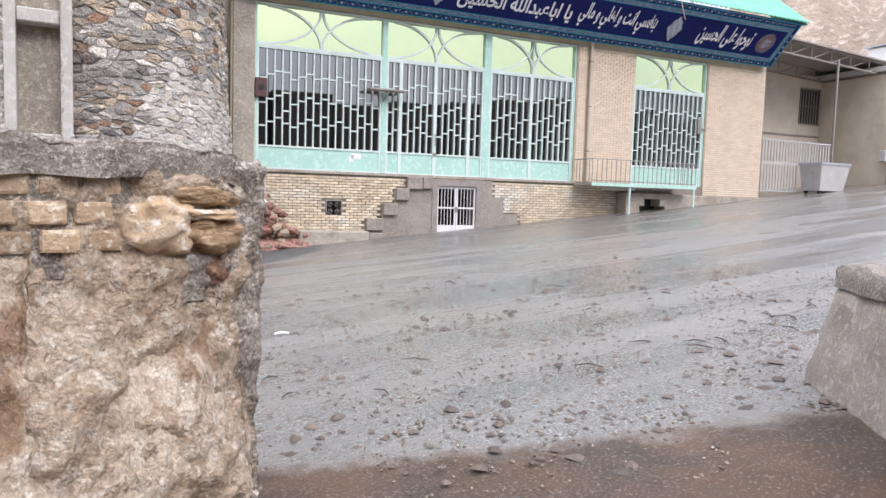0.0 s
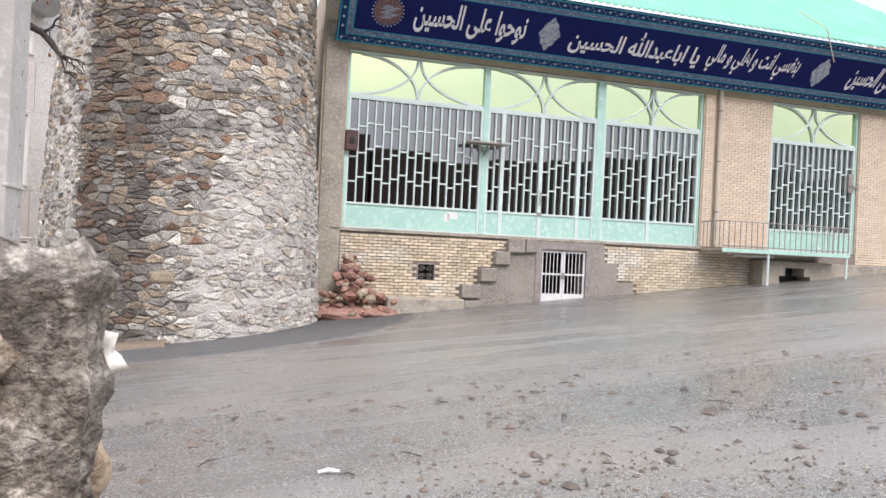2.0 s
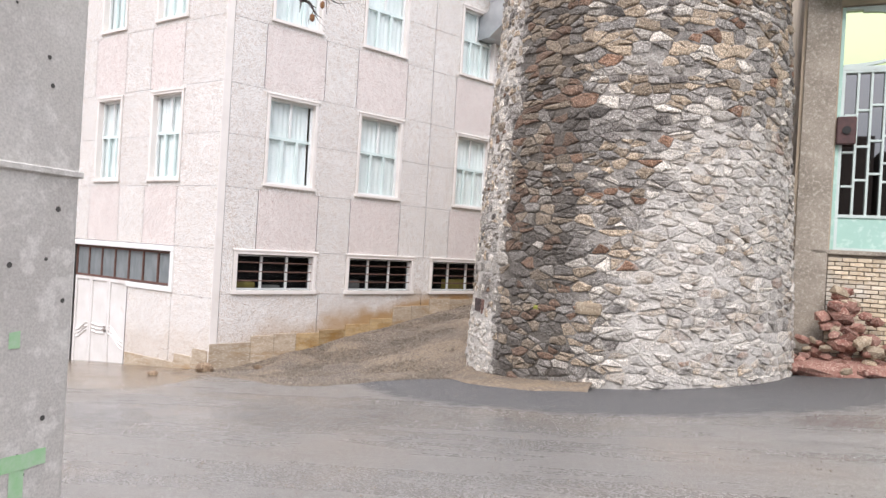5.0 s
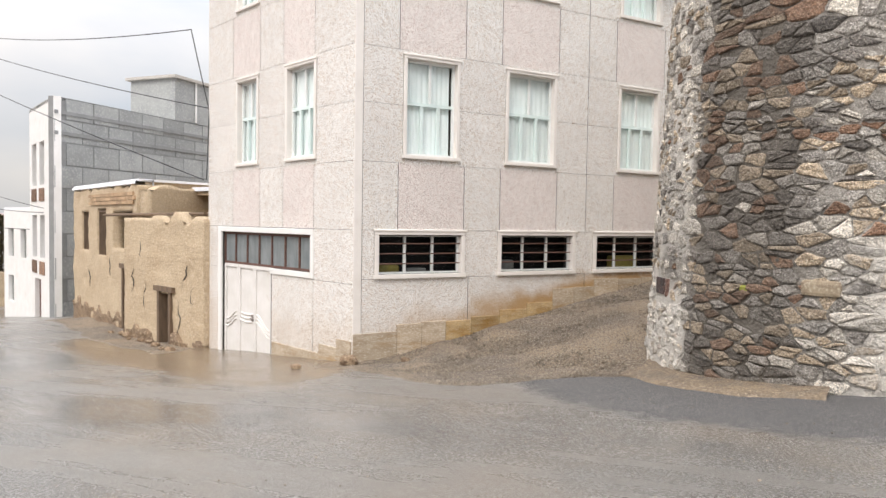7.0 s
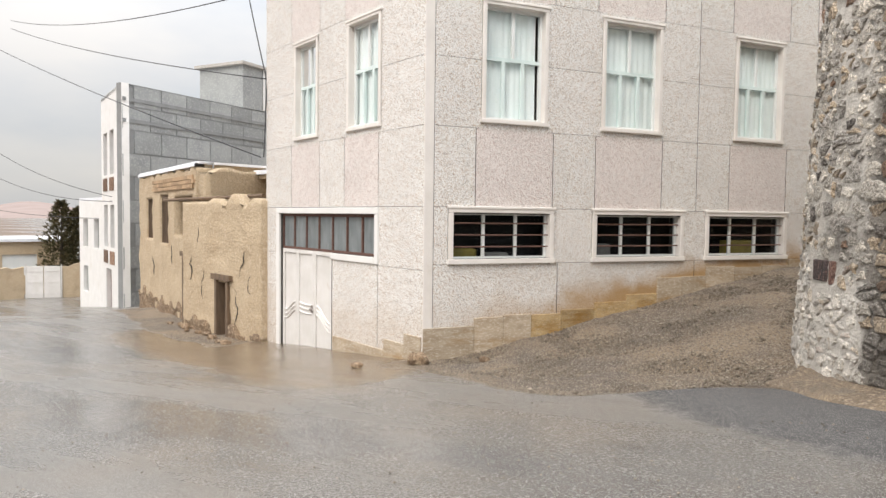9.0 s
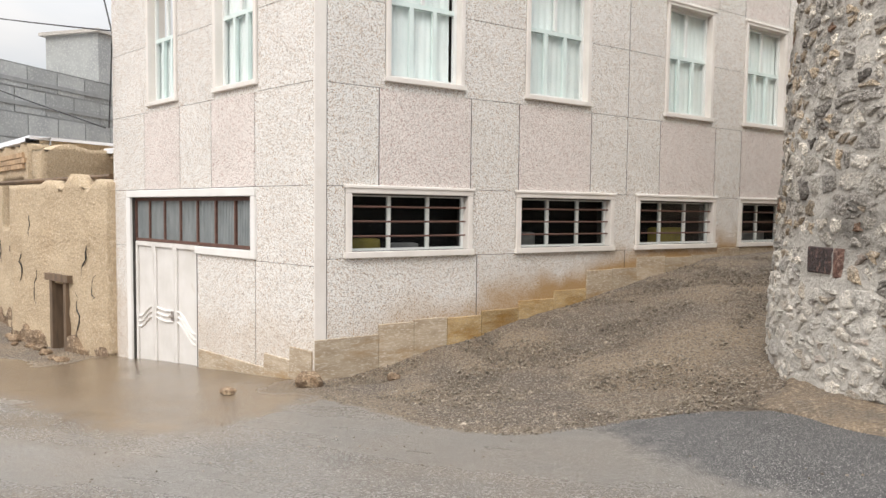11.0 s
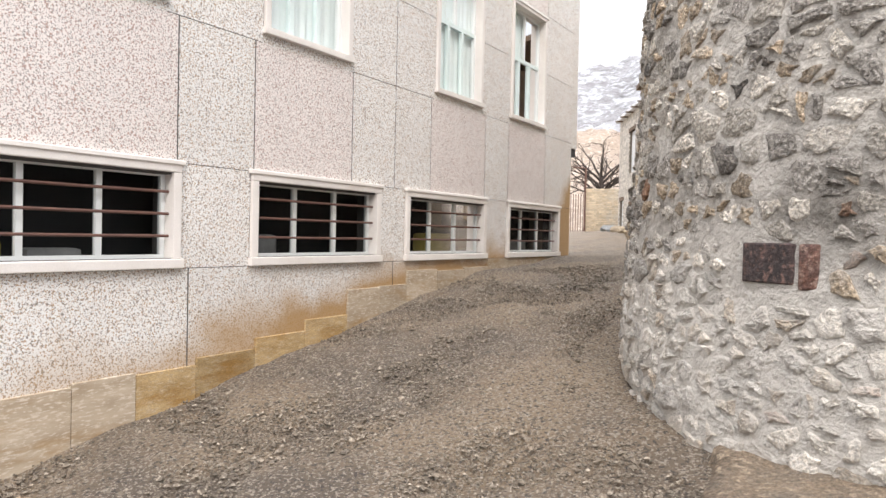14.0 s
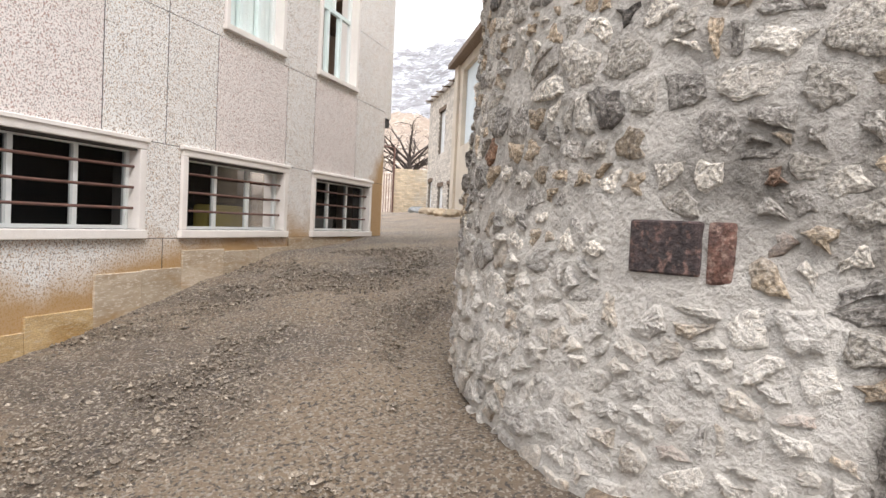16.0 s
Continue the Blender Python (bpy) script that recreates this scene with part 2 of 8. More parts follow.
# near-black colour painted for the shade of unlit rooms, hollows and undersides
M_DARK = mat("painted_shade_dark", (0.05, 0.048, 0.045), (0.03, 0.03, 0.03), 2.0, rough=0.9)
M_BRICK = mat("yellow_brick", (0.64, 0.54, 0.39), (0.53, 0.42, 0.285), 5, (0.72, 0.64, 0.51), 40, 0.9, bump=0.4, bscale=50, rand=0.2, stain=(0.62, 0.58, 0.5), sscale=0.9, slo=0.48, shi=0.62)
M_BEIGE = mat("beige_facing_brick", (0.70, 0.575, 0.44), (0.63, 0.51, 0.385), 2.0, rough=0.85, bump=0.3, rand=0.07)
M_JOINT = mat("beige_mortar", (0.52, 0.43, 0.33), (0.42, 0.35, 0.26), 3, rough=0.95, bump=0.4)
M_JOINT_GREY = mat("grey_mortar", (0.27, 0.23, 0.185), (0.18, 0.155, 0.13), 3, rough=0.95, bump=0.5)
M_PLASTER = mat("grey_plaster", (0.30, 0.265, 0.225), (0.21, 0.185, 0.155), 1.6, (0.36, 0.325, 0.28), 25, 0.95, bump=0.6, bscale=28)
M_NAVY = mat("navy_banner_print", (0.012, 0.018, 0.105), (0.010, 0.014, 0.085), 0.8, spec=0.12, rough=0.85, bump=0.05, bscale=6, bdist=0.02)
M_CYAN = mat("turquoise_print", (0.02, 0.27, 0.36), (0.02, 0.22, 0.32), 2, rough=0.5, bump=0)
M_BORDER = mat("dark_teal_print", (0.018, 0.045, 0.12), (0.012, 0.03, 0.10), 3, rough=0.85, spec=0.12, bump=0)
M_LETTER = mat("white_lettering", (0.80, 0.80, 0.82), (0.72, 0.73, 0.76), 4, rough=0.5, bump=0)
M_GREYPRINT = mat("pale_blue_ornament", (0.36, 0.42, 0.52), (0.28, 0.35, 0.46), 20, rough=0.5, bump=0)
M_MAROON = mat("maroon_print", (0.10, 0.025, 0.035), (0.07, 0.02, 0.03), 20, (0.4, 0.35, 0.3), 90, 0.5, bump=0)
M_ROOF = mat("mint_green_roof_sheet", (0.15, 0.43, 0.285), (0.125, 0.375, 0.25), 1.2, rough=0.6, spec=0.25, bump=0.05, stain=(0.20, 0.47, 0.34), slo=0.55, shi=0.8)
M_REDSTONE = mat("dusty_red_rubble", (0.21, 0.09, 0.068), (0.31, 0.175, 0.135), 6, (0.42, 0.29, 0.23), 30, 0.95, bump=0.7, bscale=30, rand=0.35, bdist=0.02)
M_GALV = mat("galvanised_steel", (0.52, 0.54, 0.55), (0.42, 0.44, 0.46), 3.0, rough=0.45, metal=0.6, bump=0.1)
M_GREYSTEEL = mat("light_grey_painted_steel", (0.50, 0.49, 0.47), (0.42, 0.41, 0.4), 3, rough=0.5, bump=0.1, stain=(0.30, 0.2, 0.14), sscale=4, slo=0.62, shi=0.75)
M_BARS = mat("white_bar_paint", (0.72, 0.71, 0.70), (0.62, 0.61, 0.6), 5, rough=0.5, bump=0)
M_CREAM = mat("cream_render", (0.60, 0.53, 0.43), (0.52, 0.45, 0.36), 1.2, rough=0.92, bump=0.3, stain=(0.42, 0.37, 0.31), slo=0.5, shi=0.75)
M_ADOBE = mat("mud_adobe", (0.51, 0.405, 0.28), (0.45, 0.345, 0.23), 0.9, (0.56, 0.455, 0.33), 14, 0.97, speck=0.22, spscale=38, bump=1.0, bscale=16, bdist=0.04, stain=(0.45, 0.33, 0.215), sscale=0.7, slo=0.56, shi=0.74)
M_MUDBRICK = mat("mud_brick", (0.46, 0.32, 0.20), (0.38, 0.26, 0.16), 5, rough=0.97, bump=0.6, rand=0.2)
M_BLOCK = mat("grey_concrete_block", (0.34, 0.35, 0.345), (0.27, 0.28, 0.28), 1.0, (0.40, 0.41, 0.40), 12, 0.92, bump=0.4, rand=0.12)
M_BLOCK_JOINT = mat("grey_block_joint", (0.27, 0.275, 0.275), (0.22, 0.225, 0.225), 2, rough=0.95, bump=0.3)
M_SNOW = mat("old_snow", (0.82, 0.84, 0.88), (0.74, 0.76, 0.8), 2, rough=0.7, bump=0.4, bscale=12)
M_WOOD = mat("weathered_wood", (0.19, 0.13, 0.085), (0.12, 0.085, 0.06), 4, rough=0.9, bump=0.5, stretch=(3, 3, 0.5))
M_BARK = mat("dark_bark", (0.065, 0.05, 0.042), (0.04, 0.032, 0.028), 9, rough=0.92, bump=0.7, bscale=45)
M_LEAF_DRY = mat("dry_leaf", (0.25, 0.12, 0.05), rough=0.9)
M_FOLIAGE = mat("dark_conifer_foliage", (0.055, 0.055, 0.022), (0.10, 0.075, 0.03), 3, rough=0.9, bump=0.3, rand=0.4)
M_CABLE = mat("black_cable", (0.025, 0.025, 0.028), rough=0.7, bump=0)
M_RUBBER = mat("black_rubber", (0.03, 0.03, 0.03), rough=0.85, bump=0.1)
M_GREENPAINT = mat("green_spray_paint", (0.012, 0.075, 0.02), (0.025, 0.12, 0.035), 14, rough=0.6, bump=0)
M_PLINTH = mat("travertine_plinth", (0.47, 0.39, 0.295), (0.34, 0.265, 0.185), 2.2, (0.56, 0.49, 0.40), 16, 0.75, bump=0.3, rand=0.12, stretch=(1, 1, 4), stain=(0.30, 0.18, 0.07), sscale=0.9, slo=0.52, shi=0.68)
M_TRIM = mat("pale_cream_trim_paint", (0.78, 0.74, 0.70), (0.71, 0.67, 0.63), 2.0, rough=0.6, bump=0.15, speck=0.05, stain=(0.62, 0.56, 0.49), slo=0.58, shi=0.85)
M_PLINTH_OCHRE = mat("mud_stained_travertine", (0.46, 0.33, 0.17), (0.30, 0.20, 0.09), 2.6, (0.45, 0.35, 0.23), 14, 0.8, speck=0.3, spscale=60, bump=0.5, bscale=30, rand=0.15, stretch=(1, 1, 4), stain=(0.30, 0.165, 0.045), sscale=0.8, slo=0.48, shi=0.62)
M_HILL = mat("dry_rocky_slope", (0.34, 0.27, 0.21), (0.25, 0.195, 0.15), 0.12, (0.44, 0.37, 0.31), 0.9, 0.95, bump=1.0, bscale=0.5, bdist=1.2)
M_SPRAY = mat("light_green_spray_paint", (0.26, 0.47, 0.24), (0.36, 0.50, 0.34), 25, rough=0.7, bump=0)
M_DAMP_MUD = mat("damp_eroded_mud", (0.27, 0.185, 0.115), (0.17, 0.115, 0.075), 3.0, (0.42, 0.32, 0.22), 14, 0.97, speck=0.4, spscale=35, bump=1.0, bscale=14, bdist=0.08)
M_MOUNT = mat("snowy_rock_face", (0.30, 0.30, 0.31), (0.20, 0.195, 0.20), 0.03, (0.42, 0.435, 0.46), 0.16, 0.9, bump=1.0, bscale=0.10, bdist=5.0, stain=(0.46, 0.475, 0.50), sscale=0.07, slo=0.53, shi=0.60, stretch=(1, 1, 2.2))
M_FARHILL = mat("hazy_far_hill", (0.30, 0.235, 0.215), (0.25, 0.195, 0.18), 0.02, rough=1.0, bump=0)
M_PEBBLE = mat("gravel_chips", (0.20, 0.162, 0.12), (0.11, 0.088, 0.066), 6, (0.32, 0.275, 0.22), 30, 0.8, bump=0.3, rand=0.4)
M_TWIG = mat("wet_dark_twig", (0.045, 0.035, 0.028), rough=0.7, bump=0.2)
M_PAPER = mat("torn_white_paper", (0.78, 0.78, 0.75), rough=0.9, bump=0)
M_MOSS = mat("yellow_spray_mark", (0.24, 0.25, 0.045), rough=0.8, bump=0)
M_BOX = mat("dark_red_box", (0.10, 0.045, 0.04), (0.06, 0.03, 0.03), 8, rough=0.6)


# ---------- mesh helpers ----------
rng = random.Random(7)


def clamp(v, a, b):
    return max(a, min(b, v))


def smooth(v, a, b):
    k = clamp((v - a) / (b - a), 0.0, 1.0)
    return k * k * (3 - 2 * k)


def to_mesh(name, bm, material, soft=False):
    me = bpy.data.meshes.new(name)
    bmesh.ops.recalc_face_normals(bm, faces=bm.faces)
    bm.to_mesh(me)
    bm.free()
    mats = material if isinstance(material, (list, tuple)) else [material]
    for one in mats:
        me.materials.append(one)
    if soft:
        me.shade_smooth()
    return me


def part(name, bm, material, parent, label="", soft=False):
    """Links bm as one mesh under a thing or a part; its coordinates are the parent's."""
    ob = new(name, to_mesh(name, bm, material, soft))
    ob.parent = parent
    if label:
        ob["label"] = label
    return ob


def thing(name, m, label, category, group="", kind=""):
    ob = new(name)
    ob.empty_display_size = 0.2
    ob.matrix_world = m
    return tagged(ob, label, category, group, kind)


def solid(name, bm, material, m, label, category, group="", kind="", soft=False):
    ob = new(name, to_mesh(name, bm, material, soft))
    ob.matrix_world = m
    return tagged(ob, label, category, group, kind)


def box(bm, x0, x1, y0, y1, z0, z1, mi=0):
    v = [bm.verts.new((x, y, z)) for z in (z0, z1) for y in (y0, y1) for x in (x0, x1)]
    for a in ((0, 2, 3, 1), (4, 5, 7, 6), (0, 1, 5, 4), (2, 6, 7, 3), (0, 4, 6, 2), (1, 3, 7, 5)):
        bm.faces.new([v[i] for i in a]).material_index = mi
    return v


def sheet(x0, x1, y, z0, z1):
    """A pane of glass in x and z."""
    bm = bmesh.new()
    bm.faces.new([bm.verts.new(p) for p in ((x0, y, z0), (x1, y, z0), (x1, y, z1), (x0, y, z1))])
    return bm


def boxes(*rows):
    bm = bmesh.new()
    for r in rows:
        box(bm, *r)
    return bm


def bevelled(bm, w=0.01, seg=1):
    bmesh.ops.bevel(bm, geom=list(bm.edges), offset=w, segments=seg, affect="EDGES", profile=0.6)
    return bm


def tube(bm, pts, r, sides=8, caps=True, mi=0):
    """A round rod along points; r: one radius, or one for each point."""
    pts = [Vector(p) for p in pts]
    rs = r if isinstance(r, (list, tuple)) else [r] * len(pts)
    rings = []
    for i, p in enumerate(pts):
        d = (pts[min(i + 1, len(pts) - 1)] - pts[max(i - 1, 0)]).normalized()
        a = d.cross(Vector((0, 0, 1)) if abs(d.z) < 0.95 else Vector((1, 0, 0))).normalized()
        b = d.cross(a)
        rings.append([bm.verts.new(p + (a * math.cos(q) + b * math.sin(q)) * rs[i]) for q in (2 * math.pi * k / sides for k in range(sides))])
    for r0, r1 in zip(rings, rings[1:]):
        for k in range(sides):
            bm.faces.new((r0[k], r0[(k + 1) % sides], r1[(k + 1) % sides], r1[k])).material_index = mi
    if caps and len(rings) > 1:
        bm.faces.new(rings[0]).material_index = mi
        bm.faces.new(rings[-1]).material_index = mi
    return bm


def rock(bm, centre, size, seed, sub=2, rough=0.28, flat=0.0, mi=0):
    """An uneven stone; size: half axes."""
    made = bmesh.ops.create_icosphere(bm, subdivisions=sub, radius=1.0)["verts"]
    off = Vector((seed * 7.13, seed * 3.7, seed * 1.9))
    for v in made:
        n = v.co.normalized()
        k = 1 + rough * noise.noise(n * 1.3 + off) + rough * 0.5 * noise.noise(n * 3.1 + off) + rough * 0.2 * noise.noise(n * 7 + off)
        q = n * k
        q = Vector((clamp(q.x, -0.98, 0.98), clamp(q.y, -0.98, 0.98), clamp(q.z, -0.96 + flat, 0.96)))
        v.co = Vector((q.x * size[0], q.y * size[1], q.z * size[2])) + Vector(centre)
    for f in {f for v in made for f in v.link_faces}:
        f.material_index = mi
    return made


def wall_sheet(bm, x0, x1, z0, z1, thick, holes):
    """A wall in x and z with y from 0 (face) to thick, and holes (x0, x1, z0, z1) cut through it."""
    xs = sorted({x0, x1, *[clamp(h[i], x0, x1) for h in holes for i in (0, 1)]})
    zs = sorted({z0, z1, *[clamp(h[i], z0, z1) for h in holes for i in (2, 3)]})

    def open_at(i, j):
        if not (0 <= i < len(xs) - 1 and 0 <= j < len(zs) - 1):
            return True
        cx, cz = (xs[i] + xs[i + 1]) / 2, (zs[j] + zs[j + 1]) / 2
        return any(h[0] < cx < h[1] and h[2] < cz < h[3] for h in holes)

    def quad(*p):
        bm.faces.new([bm.verts.new(q) for q in p])

    for i in range(len(xs) - 1):
        for j in range(len(zs) - 1):
            if open_at(i, j):
                continue
            a, b, c, d = xs[i], xs[i + 1], zs[j], zs[j + 1]
            quad((a, 0, c), (b, 0, c), (b, 0, d), (a, 0, d))
            quad((b, thick, c), (a, thick, c), (a, thick, d), (b, thick, d))
            if open_at(i - 1, j):
                quad((a, thick, c), (a, 0, c), (a, 0, d), (a, thick, d))
            if open_at(i + 1, j):
                quad((b, 0, c), (b, thick, c), (b, thick, d), (b, 0, d))
            if open_at(i, j - 1):
                quad((a, 0, c), (a, thick, c), (b, thick, c), (b, 0, c))
            if open_at(i, j + 1):
                quad((a, 0, d), (b, 0, d), (b, thick, d), (a, thick, d))
    bmesh.ops.remove_doubles(bm, verts=bm.verts, dist=0.0005)
    return bm


def axes(origin, xdir):
    """A frame with x along xdir, z up, y to the left of x."""
    x = Vector((xdir[0], xdir[1], 0)).normalized()
    y = Vector((-x.y, x.x, 0))
    return Matrix(((x.x, y.x, 0, origin[0]), (x.y, y.y, 0, origin[1]), (0, 0, 1, origin[2]), (0, 0, 0, 1)))


F_HALL = axes((3.24, 18.33, 0), (0.99947, -0.0325))      # along the hall's front, y into the hall
F_SIDE = axes((-8.191, 16.262, 0), (0.4657, 0.8849))      # along the school's alley side
F_STREET = axes((-8.191, 16.262, 0), (0.9753, -0.2208))   # along the school's street side, x grows to the corner
TOWER = (-0.19, 18.33)


# ---------- ground ----------
def lie(x, y):
    """Height of the street and the alley."""
    if x >= -15:
        f = 0.0935 * x + 0.0092 * max(x - 9, 0)
    elif x >= -24:
        f = -1.4025 + 0.037 * (x + 15)
    elif x >= -40:
        f = -1.7355 + 0.115 * (x + 24)
    else:
        f = -3.5755 + 0.02 * (x + 40)
    if x > 40:
        f -= 0.06 * (x - 40)
    z = 0.116 + f - 0.0283 * clamp(y, -30, 18)
    up = 0.165 * clamp(y - 16.6, 0, 6.4) + 0.020 * clamp(y - 23, 0, 30)
    return z + up * smooth(x, -8.7, -7.9) * (1 - smooth(x, -2.5, 1.5) * (1 - smooth(y, 21, 25)))


def gravel_at(x, y):
    edge = 15.5 - 0.85 * smooth(x, -7.8, -5.2) + 1.5 * smooth(x, -4.9, -3.0)
    a = smooth(y, edge - 0.35, edge + 0.35) * smooth(x, -9.2, -8.0) * (1 - smooth(x, -2.2, -1.4) * (1 - smooth(y, 20, 21)))
    return a


def soil_at(x, y):
    d = y - (3.6 - 0.37 * x)
    return 1 - smooth(d, -0.45, 0.4)


def steps_between(lo, hi, near_lo, near_hi, fine, grow=1.22):
    out, v, s = [], near_lo, fine
    while v < near_hi:
        out.append(v)
        v += fine
    right, s, w = [], fine, near_hi
    while w < hi:
        right.append(w)
        s *= grow
        w += s
    left, s, w = [], fine, near_lo
    while w > lo:
        s *= grow
        w -= s
        left.append(w)
    return left[::-1] + out + right + [hi]


gx, gy = steps_between(-900, 900, -19, 8, 0.11), steps_between(-700, 900, -0.5, 22, 0.11)
verts, cover = [], []
for y in gy:
    for x in gx:
        g, s = gravel_at(x, y), soil_at(x, y)
        foot = 17.4 + 0.16 * max(0.0, -14.0 - x) + 0.2 * max(0.0, -18.7 - x)
        g = max(g, smooth(y, foot - 1.5 + 0.5 * noise.noise(Vector((x * 0.8, 0, 5))), foot - 0.5) * smooth(-x, 14.0, 14.6) * (1 - smooth(-x, 26.5, 28)))
        far = smooth(abs(x) + abs(y), 60, 200)
        q = Vector((x, y, 0))
        z = lie(x, y) * (1 - far) - 6 * far
        z += (0.012 + 0.05 * max(g, s)) * noise.noise(q * 1.1) + (0.003 + 0.022 * max(g, s)) * noise.noise(q * 4.3) + 0.012 * max(g, s) * noise.noise(q * 9.0)
        verts.append((x, y, z))
        mud = smooth(2.6 - abs((x + 11) * 0.2208 + (y - 16.9) * 0.9753 + 1.0), 0, 2.0) * smooth(-x, 6.5, 8.5) * (1 - smooth(-x, 17, 21))
        d = math.hypot(x - TOWER[0], y - TOWER[1])
        cover += [g, s, mud, smooth(-d, -6.3, -4.3) * 0.75 if y < 18 else 0.0]
nx = len(gx)
faces = [(j * nx + i, j * nx + i + 1, (j + 1) * nx + i + 1, (j + 1) * nx + i) for j in range(len(gy) - 1) for i in range(nx - 1)]
gm = bpy.data.meshes.new("ground")
gm.from_pydata(verts, [], faces)
gm.shade_smooth()
gm.color_attributes.new("cover", "FLOAT_COLOR", "POINT").data.foreach_set("color", cover)


def ground_material():
    m = bpy.data.materials.new("wet_street")
    m.use_nodes = True
    n, l = m.node_tree.nodes, m.node_tree.links
    b = n["Principled BSDF"]
    geo = n.new("ShaderNodeNewGeometry")
    att = n.new("ShaderNodeAttribute")
    att.attribute_name = "cover"
    sep = n.new("ShaderNodeSeparateColor")
    l.new(att.outputs["Color"], sep.inputs[0])

    def tex(s, det=5.0, stretch=None, rough=0.6):
        t = n.new("ShaderNodeTexNoise")
        t.inputs["Scale"].default_value, t.inputs["Detail"].default_value, t.inputs["Roughness"].default_value = s, det, rough
        if stretch:
            mp = n.new("ShaderNodeMapping")
            mp.inputs["Scale"].default_value = stretch
            mp.inputs["Rotation"].default_value = (0, 0, radians(8))
            l.new(geo.outputs["Position"], mp.inputs["Vector"])
            l.new(mp.outputs["Vector"], t.inputs["Vector"])
        else:
            l.new(geo.outputs["Position"], t.inputs["Vector"])
        return t.outputs["Fac"]

    def rng_(v, a, c, lo=0.0, hi=1.0):
        r = n.new("ShaderNodeMapRange")
        for k, q in (("From Min", a), ("From Max", c), ("To Min", lo), ("To Max", hi)):
            r.inputs[k].default_value = q
        l.new(v, r.inputs["Value"])
        return r.outputs["Result"]

    def mixc(f, a, c, data="RGBA"):
        x = n.new("ShaderNodeMix")
        x.data_type = data
        if hasattr(f, "links"):
            l.new(f, x.inputs["Factor"])
        else:
            x.inputs["Factor"].default_value = f
        ia, ib = (x.inputs["A"], x.inputs["B"]) if data == "RGBA" else (x.inputs[2], x.inputs[3])
        for q, s in ((a, ia), (c, ib)):
            if hasattr(q, "links"):
                l.new(q, s)
            else:
                s.default_value = rgba(q) if data == "RGBA" else q
        return x.outputs["Result"] if data == "RGBA" else x.outputs[0]

    def edge(channel, width=0.5):
        """The cover's edge, broken by noise."""
        a = n.new("ShaderNodeMath")
        a.operation = "MULTIPLY_ADD"
        a.inputs[1].default_value = width
        l.new(tex(4.5, 6.0), a.inputs[0])
        l.new(channel, a.inputs[2])
        return rng_(a.outputs[0], 0.5 + width * 0.28, 0.5 + width * 0.72)

    gravel, soil, mud = edge(sep.outputs["Red"]), edge(sep.outputs["Green"], 0.9), edge(sep.outputs["Blue"], 0.6)
    fresh = edge(att.outputs["Alpha"], 0.4)
    streak = tex(0.55, 5.0, (0.25, 2.0, 1.0))
    asphalt = mixc(rng_(streak, 0.35, 0.65), (0.095, 0.092, 0.088), (0.165, 0.153, 0.137))
    asphalt = mixc(rng_(tex(0.5, 4.0), 0.45, 0.7), asphalt, (0.17, 0.145, 0.12))
    asphalt = mixc(fresh, asphalt, (0.048, 0.047, 0.047))
    asphalt = mixc(rng_(tex(100, 2.0), 0.575, 0.61), asphalt, (0.40, 0.385, 0.365))
    asphalt = mixc(rng_(tex(110, 2.0), 0.42, 0.34), asphalt, (0.035, 0.034, 0.033))
    grav = mixc(rng_(tex(0.7, 6.0), 0.40, 0.60), (0.28, 0.207, 0.137), (0.15, 0.117, 0.089))
    grav = mixc(rng_(tex(40, 3.0), 0.535, 0.575), grav, (0.40, 0.345, 0.28))
    grav = mixc(rng_(tex(33, 5.0), 0.46, 0.40), grav, (0.085, 0.07, 0.057))
    earth = mixc(rng_(tex(2.0, 5.0), 0.4, 0.6), (0.17, 0.10, 0.062), (0.10, 0.072, 0.052))
    earth = mixc(rng_(tex(60, 3.0), 0.55, 0.66), earth, (0.30, 0.24, 0.19))
    silt = mixc(rng_(tex(3.0, 5.0), 0.35, 0.65), (0.21, 0.16, 0.11), (0.155, 0.122, 0.09))
    col = mixc(mud, asphalt, silt)
    col = mixc(gravel, col, grav)
    col = mixc(soil, col, earth)
    l.new(col, b.inputs["Base Color"])
    wet = rng_(streak, 0.34, 0.66, 0.06, 0.42)
    wet = mixc(rng_(tex(38, 4.0), 0.50, 0.70), wet, 0.45, "FLOAT")
    wet = mixc(fresh, wet, 0.68, "FLOAT")
    wet = mixc(mud, wet, 0.14, "FLOAT")
    wet = mixc(gravel, wet, 0.78, "FLOAT")
    wet = mixc(soil, wet, 0.62, "FLOAT")
    l.new(wet, b.inputs["Roughness"])
    rel = mixc(gravel, rng_(streak, 0.36, 0.64, 0.07, 0.24), 1.0, "FLOAT")
    rel = mixc(soil, rel, 1.0, "FLOAT")
    bp = n.new("ShaderNodeBump")
    bp.inputs["Distance"].default_value = 0.04
    l.new(rel, bp.inputs["Strength"])
    l.new(tex(60, 6.0, None, 0.75), bp.inputs["Height"])
    l.new(bp.outputs["Normal"], b.inputs["Normal"])
    return m


gm.materials.append(ground_material())
ground = tagged(new("ground", gm), "wet grey asphalt street with gravel alley and bare soil", "ground", kind="structure")


